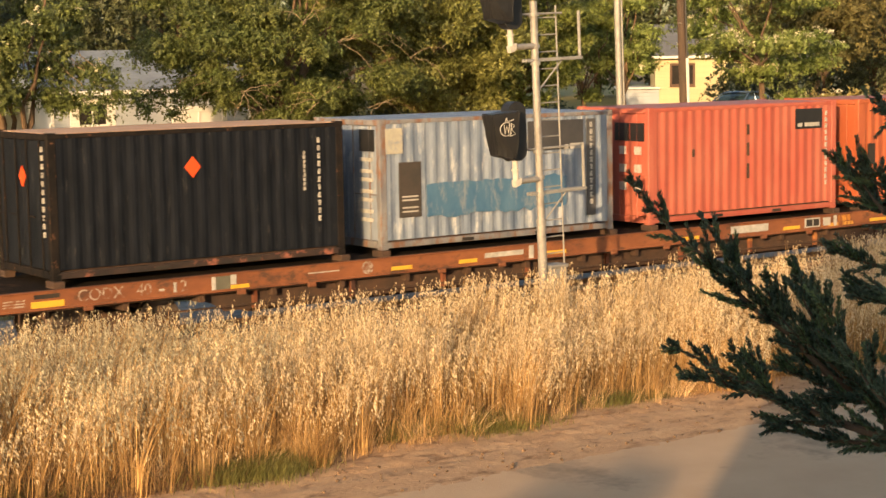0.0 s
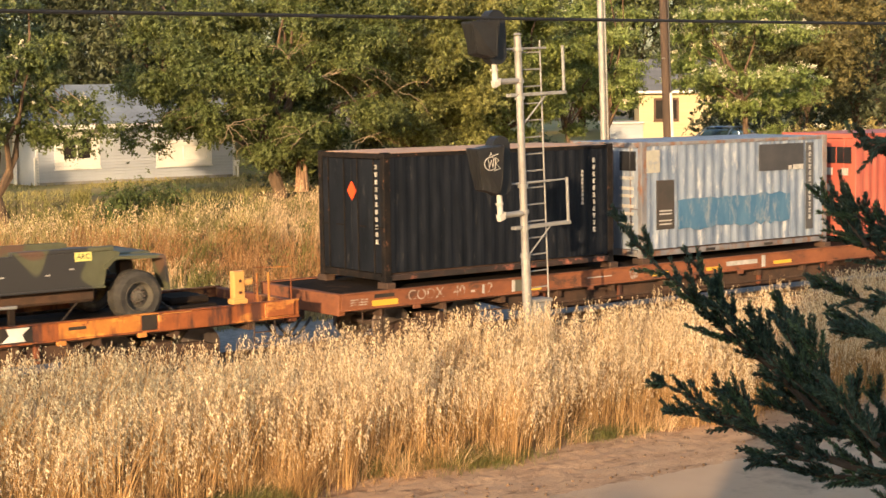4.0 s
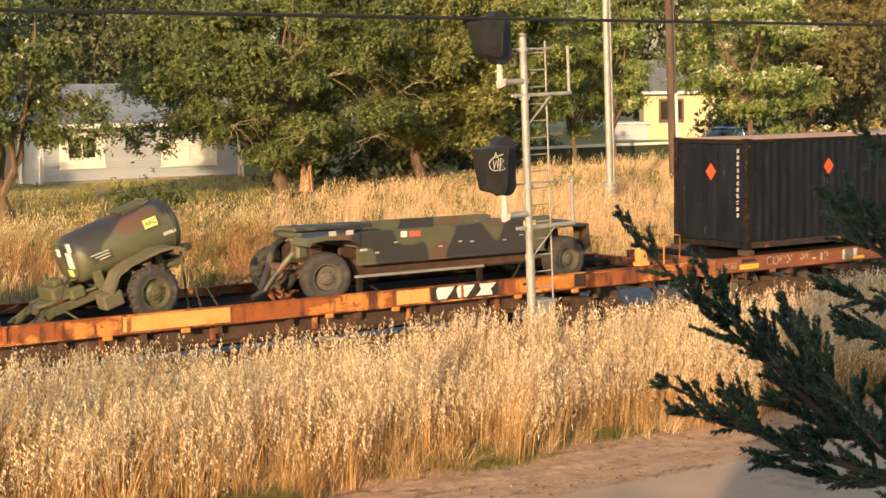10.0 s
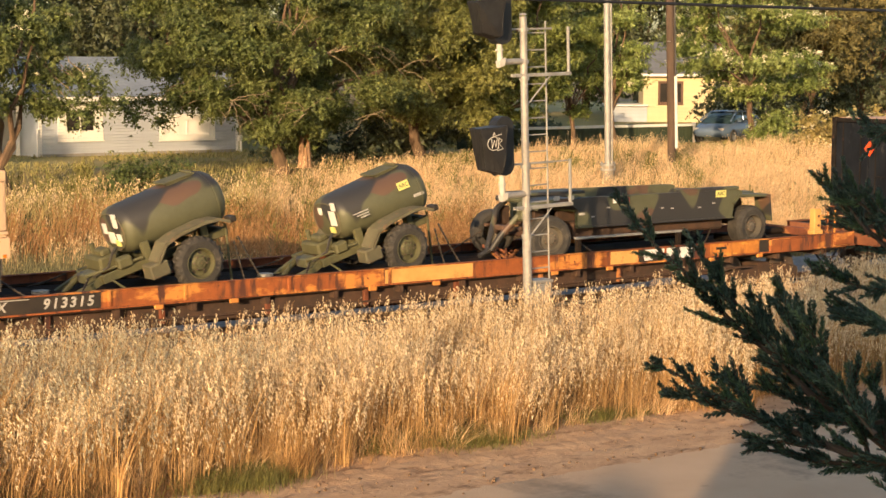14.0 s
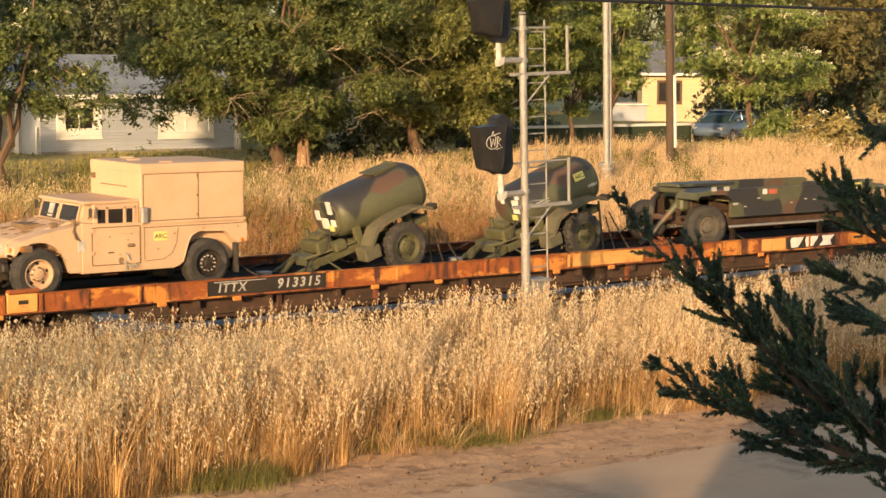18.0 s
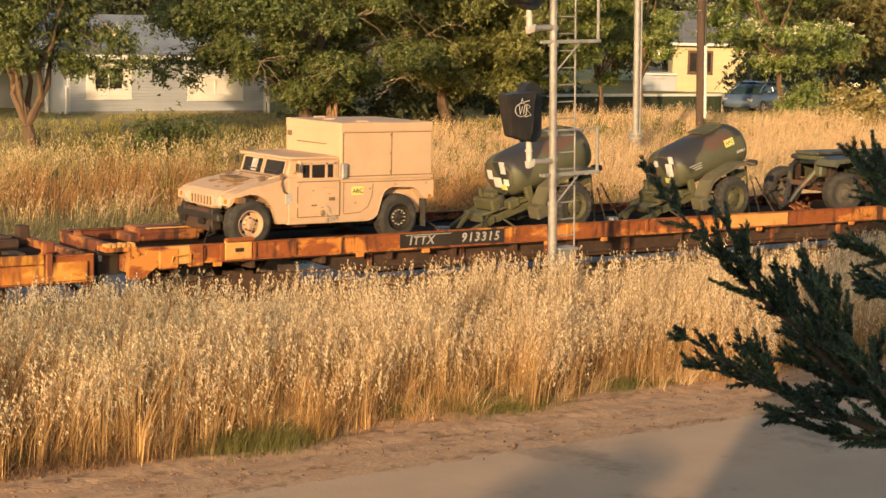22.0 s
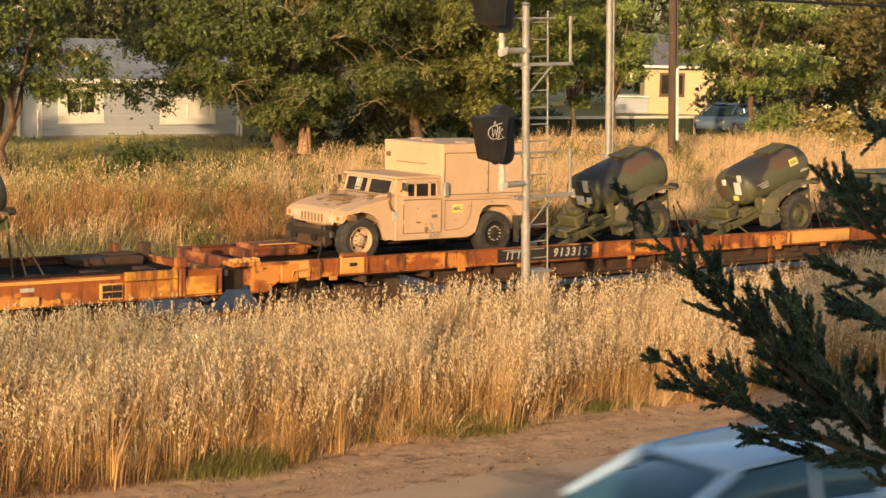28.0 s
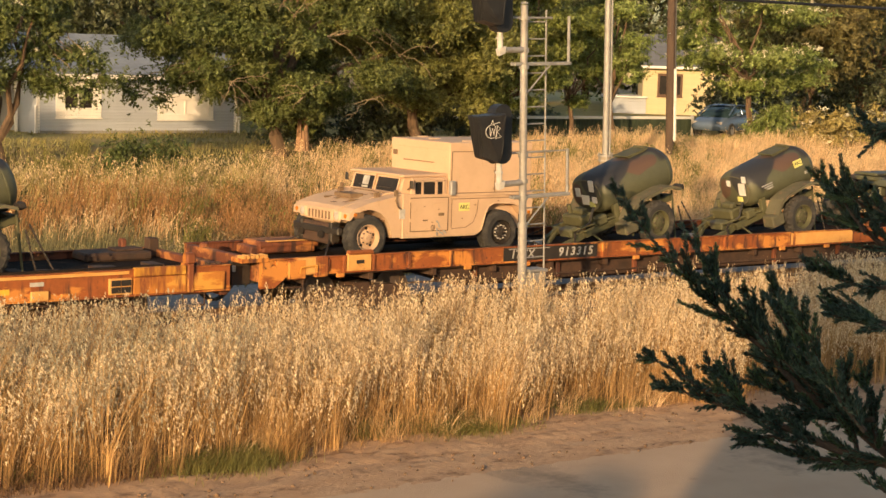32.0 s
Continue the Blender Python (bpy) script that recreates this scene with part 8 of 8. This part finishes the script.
bush(46.5, 60.0, 4.0, 1.1, M_LEAF_DARK, 81, "dark clipped shrubs in front of the garage", 4000, 0.18, 18)

# ---- the conifer bough before the window ----
def bough(tree_ob, tip, root, sag, r0, seed, twig=0.055):
    """A sagging limb from tip to root, with flat upswept sprays of needles."""
    rnd = random.Random(seed)
    g = np.random.default_rng(seed)
    span = (Vector(root) - Vector(tip)).length
    k = max(2, int(span / 0.06))
    P = [Vector(tip).lerp(Vector(root), i / k) + Vector((rnd.uniform(-1, 1), rnd.uniform(-1, 1), rnd.uniform(-1, 1))) * (0.006 if 0 < i < k else 0) - Vector((0, 0, sag * 4 * i / k * (1 - i / k))) for i in range(k + 1)]
    bm = bmesh.new()
    total = sum((b - a).length for a, b in zip(P, P[1:]))
    run = 0.0
    NV, NT = [], []
    twigs = bmesh.new()
    radii = []

    def clothe(a, b, thick, tip):
        n = max(8, int((b - a).length / 0.00055))
        u = g.random(n)[:, None]
        base = np.array(a) * (1 - u) + np.array(b) * u
        ax = np.array((b - a).normalized())
        side = g.normal(size=(n, 3))
        side -= (side @ ax)[:, None] * ax
        side /= np.linalg.norm(side, axis=1)[:, None]
        ln = (thick * g.uniform(0.7, 1.3, n) * (1 - 0.45 * u[:, 0]))[:, None]
        go = (side * 0.62 + ax * 0.85)
        go /= np.linalg.norm(go, axis=1)[:, None]
        wd = np.cross(go, g.normal(size=(n, 3)))
        wd /= np.linalg.norm(wd, axis=1)[:, None]
        V = np.stack([base, base + go * ln * 0.5 + wd * ln * 0.13, base + go * ln, base + go * ln * 0.5 - wd * ln * 0.13], 1)
        (NT if tip else NV).append(V.reshape(-1, 3))

    for a, b in zip(P, P[1:]):
        seg = (b - a).length
        for k in range(max(1, int(seg / 0.0150))):
            u = rnd.random()
            c_ = a.lerp(b, u)
            done = (run + u * seg) / total
            ax = (a - b).normalized()
            side = Vector((rnd.uniform(-0.8, 0.8), rnd.uniform(-0.8, 0.8), rnd.uniform(-0.45, 1.25)))
            side = (side - ax * side.dot(ax)).normalized()
            ln = twig * rnd.uniform(0.55, 1.5) * (0.56 + 0.80 * min(done * 2.2, 1.0))
            e = c_ + (ax * 0.95 + side * 0.58).normalized() * ln
            rod(twigs, c_, e, 0.0022, 0.001, 4)
            # lighter twigs: fresh green tips, and sunlit tops put into the colour
            clothe(c_, e, 0.0170, rnd.random() < (0.36 if done < 0.4 else 0.16))
            for _ in range(rnd.choice((0, 0, 1, 1))):
                m_ = c_.lerp(e, rnd.uniform(0.3, 0.7))
                s2 = Vector((rnd.uniform(-1, 1), rnd.uniform(-1, 1), rnd.uniform(-1, 1)))
                e2 = m_ + (ax * 0.9 + s2 * 0.5).normalized() * ln * 0.5
                clothe(m_, e2, 0.0150, False)
        ra, rb = r0 * (0.12 + 0.88 * run / total), r0 * (0.12 + 0.88 * (run + seg) / total)
        radii.append(ra)
        clothe(a, b, 0.014, False)
        run += seg
    tube(bm, P, radii + [r0], 7)
    br = part("branch", bm, M_BARK, tree_ob)
    tagged(part("twig_spray", twigs, M_BARK, br), kind="stuff")
    for rows, m_, nm in ((NV, M_NEEDLE, "needles"), (NT, M_NEEDLE_TIP, "lighter_needles")):
        if rows:
            V = np.concatenate(rows)
            ob = raw(nm, V, np.arange(len(V)).reshape(-1, 4), m_)
            ob.parent = br
            tagged(ob, kind="stuff")


conifer = thing("conifer", pose(0, 0, 0), "dark-green conifer bough hanging beside the window", "tree")
bm = bmesh.new()
rnd = random.Random(2)
branchy(bm, (5.2, 2.2, -0.1), (5.0, 2.3, 9.0), 0.22, 0.12, rnd, 5, 10)
part("trunk", bm, M_BARK, conifer)
bm = bmesh.new()
for q_ in ((3.0, 2.42, 4.51), (2.85, 2.30, 4.53), (3.33, 2.69, 4.91), (3.19, 2.59, 4.76)):
    branchy(bm, (5.1, 2.25, q_[2] - 0.4), q_, 0.05, 0.014, rnd, 4, 7)
part("boughs", bm, M_BARK, conifer)
bough(conifer, (2.626, 2.934, 5.043), (3.00, 2.42, 4.506), 0.036, 0.011, 100, 0.066)
bough(conifer, (2.523, 2.703, 4.724), (2.85, 2.297, 4.531), 0.022, 0.011, 101, 0.052)
bough(conifer, (2.648, 2.534, 4.556), (2.73, 2.448, 4.563), -0.012, 0.006, 102, 0.052)
bough(conifer, (3.205, 2.852, 5.077), (3.326, 2.689, 4.909), 0.022, 0.008, 103, 0.068)
bough(conifer, (3.103, 2.792, 4.884), (3.237, 2.628, 4.84), 0.02, 0.006, 104, 0.052)
bough(conifer, (3.085, 2.72, 4.795), (3.192, 2.586, 4.759), 0.008, 0.006, 105, 0.052)
bough(conifer, (2.894, 2.782, 4.829), (3.008, 2.599, 4.574), 0.0, 0.008, 106, 0.050)
bough(conifer, (2.939, 2.744, 4.86), (3.002, 2.612, 4.598), 0.004, 0.006, 107, 0.050)
bough(conifer, (2.952, 2.461, 4.687), (2.948, 2.416, 4.526), 0.002, 0.006, 110, 0.052)
bough(conifer, (2.785, 2.641, 4.656), (2.902, 2.491, 4.586), 0.004, 0.006, 111, 0.050)
bough(conifer, (2.852, 2.354, 4.477), (2.881, 2.311, 4.458), 0.0, 0.006, 112, 0.052)
bough(conifer, (3.413, 2.931, 5.223), (3.488, 2.837, 5.156), 0.006, 0.006, 113, 0.052)
bough(conifer, (2.851, 2.70, 4.701), (2.94, 2.572, 4.586), -0.004, 0.006, 114, 0.052)
bough(conifer, (3.359, 2.837, 5.171), (3.41, 2.777, 5.208), 0.0, 0.006, 115, 0.052)
bough(conifer, (2.70, 2.60, 4.54), (2.90, 2.38, 4.50), 0.004, 0.007, 116, 0.045)
bough(conifer, (2.85, 2.44, 4.72), (2.88, 2.41, 4.52), 0.004, 0.006, 117, 0.055)
bough(conifer, (2.735, 2.738, 4.866), (3.00, 2.43, 4.53), 0.030, 0.006, 121, 0.066)
bough(conifer, (3.194, 2.788, 5.074), (3.282, 2.673, 4.969), 0.010, 0.007, 122, 0.060)
bough(conifer, (3.199, 2.706, 5.062), (3.252, 2.634, 4.993), 0.006, 0.006, 123, 0.052)
bough(conifer, (2.859, 2.601, 4.828), (2.893, 2.528, 4.678), 0.004, 0.006, 124, 0.044)
bough(conifer, (2.882, 2.685, 4.829), (2.912, 2.544, 4.649), 0.004, 0.006, 125, 0.052)
bough(conifer, (2.566, 2.715, 4.655), (2.672, 2.525, 4.610), 0.002, 0.005, 127, 0.040)
bough(conifer, (2.792, 2.613, 4.582), (2.914, 2.402, 4.601), 0.003, 0.006, 128, 0.046)
bough(conifer, (2.637, 2.631, 4.707), (2.661, 2.506, 4.609), 0.002, 0.005, 129, 0.042)
bough(conifer, (2.756, 2.847, 4.975), (2.788, 2.720, 4.826), 0.002, 0.005, 130, 0.044)
bough(conifer, (3.213, 2.824, 5.072), (3.236, 2.728, 4.960), 0.004, 0.006, 131, 0.058)
bough(conifer, (3.047, 2.685, 4.784), (3.116, 2.521, 4.766), 0.004, 0.006, 133, 0.046)
bough(conifer, (2.776, 2.442, 4.727), (2.786, 2.317, 4.603), 0.004, 0.006, 135, 0.052)
# ---- the unseen house that the view is from, and a shadow caster added beside it ----
home = thing("own_house", pose(0, -0.5, 0), "plain house wall behind the view", "house", kind="structure")
part("home_wall", B((-5.95, -0.3, -0.1), (14, 0.0, 9.8)), M_SIDING, home)
part("home_side", B((-5.95, -8, -0.1), (-5.65, -0.3, 9.8)), M_SIDING, home)
part("home_roof", B((-6.0, -8, 9.8), (14, 0.05, 9.9)), M_DARK_ROOF, home)
# unseen leafy column, added only to throw the second shadow on the road
gt = thing("shadow_caster", pose(-7.48, 0.12, -0.03), "unseen leafy column added to cast a shadow on the road", "tree")
bm = bmesh.new()
rod(bm, (0, 0, 0), (0, 0, 4.4), 0.09, 0.03, 8)
part("trunk", bm, M_BARK, gt)
lobes = [(0.24, -0.32, 0.4 + 0.25 * i, 0.36) for i in range(19)] + [(-0.20, 0.27, 0.4 + 0.25 * i, 0.42) for i in range(18)] + [(-0.65, 0.86, 0.4 + 0.25 * i, 0.42) for i in range(15)]
crown("crown", gt, lobes, 40000, 0.12, M_LEAF_DARK, 211)


# ---- cars on the road ----
M_LENS = mat("tail_lens", (0.5, 0.02, 0.03), (0.4, 0.015, 0.02), 4, 0.25)
M_BRAKE = mat("lit_brake_lens", (0.6, 0.02, 0.04), (0.5, 0.02, 0.03), 4, 0.25)
M_BRAKE.node_tree.nodes["Principled BSDF"].inputs["Emission Color"].default_value = (1.0, 0.03, 0.06, 1)
M_BRAKE.node_tree.nodes["Principled BSDF"].inputs["Emission Strength"].default_value = 0.45
M_CAR_GLASS = mat("tinted_car_glass", (0.02, 0.04, 0.05), (0.025, 0.045, 0.055), 2, 0.06, spec=0.9)

# teal base colour stands for the sky reflected in the glass
M_SKY_GLASS = mat("sky_teal_car_glass", (0.03, 0.10, 0.155), (0.04, 0.115, 0.17), 2, 0.06, spec=0.9)


def road_car(name, label, paint, y, glass=M_CAR_GLASS, braking=False, cab=1.0, rise=0.0):
    """A passing saloon, nose to the right."""
    v = thing(name, pose(-200, y, 0.0), label, "car")
    def ring(x, w, z0, z1, tuck=0.12):
        return [(x, -w, z0 + 0.1), (x, -w, (z0 + z1) / 2), (x, -w + tuck * 0.4, z1 - 0.06), (x, -w + tuck * 1.6, z1), (x, w - tuck * 1.6, z1), (x, w - tuck * 0.4, z1 - 0.06), (x, w, (z0 + z1) / 2), (x, w, z0 + 0.1), (x, w - 0.15, z0), (x, -w + 0.15, z0)]
    rows = [(-2.22, 0.66, 0.42, 0.84), (-2.12, 0.80, 0.28, 0.98), (-1.5, 0.88, 0.24, 1.02), (0.0, 0.90, 0.22, 0.96), (0.9, 0.89, 0.22, 0.93), (1.6, 0.85, 0.24, 0.84), (2.05, 0.76, 0.28, 0.70), (2.2, 0.60, 0.38, 0.60)]
    part("car_body", loft(bmesh.new(), [ring(*r) for r in rows]), paint, v, smooth=True)
    rows = [(-1.75, 0.76, 0.90, 0.99), (-1.3, 0.74, 0.88, 1.18), (-0.80, 0.71, 0.88, 1.35), (0.0, 0.71, 0.88, 1.40), (0.6, 0.70, 0.88, 1.35), (1.42, 0.76, 0.86, 0.95)]
    cabin = part("cabin", loft(bmesh.new(), [ring(x * cab, w, z0 - 0.1, z1 + rise, 0.16) for x, w, z0, z1 in rows]), glass, v, "dark glass cabin", smooth=True)
    rows = [(-0.95, 0.62, 1.29, 1.31), (-0.75, 0.64, 1.35, 1.385), (0.0, 0.64, 1.39, 1.425), (0.64, 0.62, 1.33, 1.365)]
    part("roof_panel", loft(bmesh.new(), [ring(x * cab, w, z0 - 0.06 + rise, z1 + rise, 0.05) for x, w, z0, z1 in rows]), paint, cabin, smooth=True)
    for s in (-1, 1):
        for xa, xb, rr in ((0.62, 1.38, 0.035), (0.0, 0.0, 0.03), (-0.88, -1.68, 0.07)):
            za, zb = 1.33 + rise, 0.98
            part("pillar", R((xa * cab, s * 0.63, za), (xb * cab, s * 0.75, zb), rr, n=8), M_PANEL_BLACK if braking else paint, cabin)
        part("tail_lamp", B((-2.20, s * 0.50, 0.86 if braking else 0.62), (-2.02, s * 0.80, 0.94 if braking else 0.74), 0.025), M_BRAKE if braking else M_LENS, v, "red tail lamp")
        part("headlamp", B((1.95, s * 0.45, 0.55), (2.14, s * 0.72, 0.68), 0.03), M_LAMP, v)
        part("door_mirror", B((0.72, s * 0.86, 0.92), (0.90, s * 1.02, 1.05), 0.03), paint, v)
        for x in (-1.30, 1.32):
            t = spin(bmesh.new(), [(0.20, -0.10), (0.29, -0.10), (0.32, -0.07), (0.32, 0.07), (0.29, 0.10), (0.20, 0.10)], 26, caps=False)
            w = part("tyre", t, M_RUBBER, v)
            w.matrix_basis = pose(x, s * 0.80, 0.30)
            part("rim", spin(bmesh.new(), [(0.004, -0.08), (0.05, -0.08), (0.12, -0.06), (0.205, -0.095), (0.205, 0.095), (0.12, 0.06), (0.004, 0.08)], 18, caps=False), M_STEEL, w)
    return v


M_CAR_NAVY = mat("navy_car_paint", (0.06, 0.11, 0.22), (0.07, 0.12, 0.23), 1, 0.15, 0.3)
# extra blue in this paint stands for reflected sky
M_CAR_SILVER = mat("silver_blue_car_paint", (0.42, 0.62, 0.85), (0.46, 0.65, 0.87), 1, 0.25, 0.2)
car1 = road_car("navy_saloon", "navy-blue saloon driving along the road", M_CAR_NAVY, 12.35, braking=True)
car2 = road_car("silver_saloon", "silver-blue saloon driving along the road", M_CAR_SILVER, 12.35, M_SKY_GLASS, cab=1.22, rise=0.04)
car3 = road_car("parked_saloon", "slate-blue saloon parked by the yellow house", mat("slate_car_paint", (0.11, 0.16, 0.25), (0.13, 0.18, 0.27), 1, 0.25, 0.25), 62.0)
car3.matrix_basis = pose(57.05, 56.4, float(ground_z(57.05, 56.4)) + 0.03, 0, 0, 200)


# ---- what moves ----
def along(t):
    return float(np.interp(t, [r[0] for r in TRAIN], [r[1] for r in TRAIN]))


def motions():
    for ob, x, y, z, turn in RIDERS:
        walk(ob, [(t, pose(x + s, y, z, 0, 0, turn)) for t, s in TRAIN])
    for ob, x, z in WHEELS:
        walk(ob, [(t, pose(x, 0, z, 0, math.degrees(along(t) / 0.42), 0)) for t in np.arange(0, 32.01, 0.2)])
    for ob, t0, x0, v in ((car1, 17.4, 15.8, 19.5), (car2, 28.0, 13.2, 12.8)):
        walk(ob, [(t, pose(x0 + v * (t - t0), 12.35, 0.0)) for t in range(0, 33)])


motions()
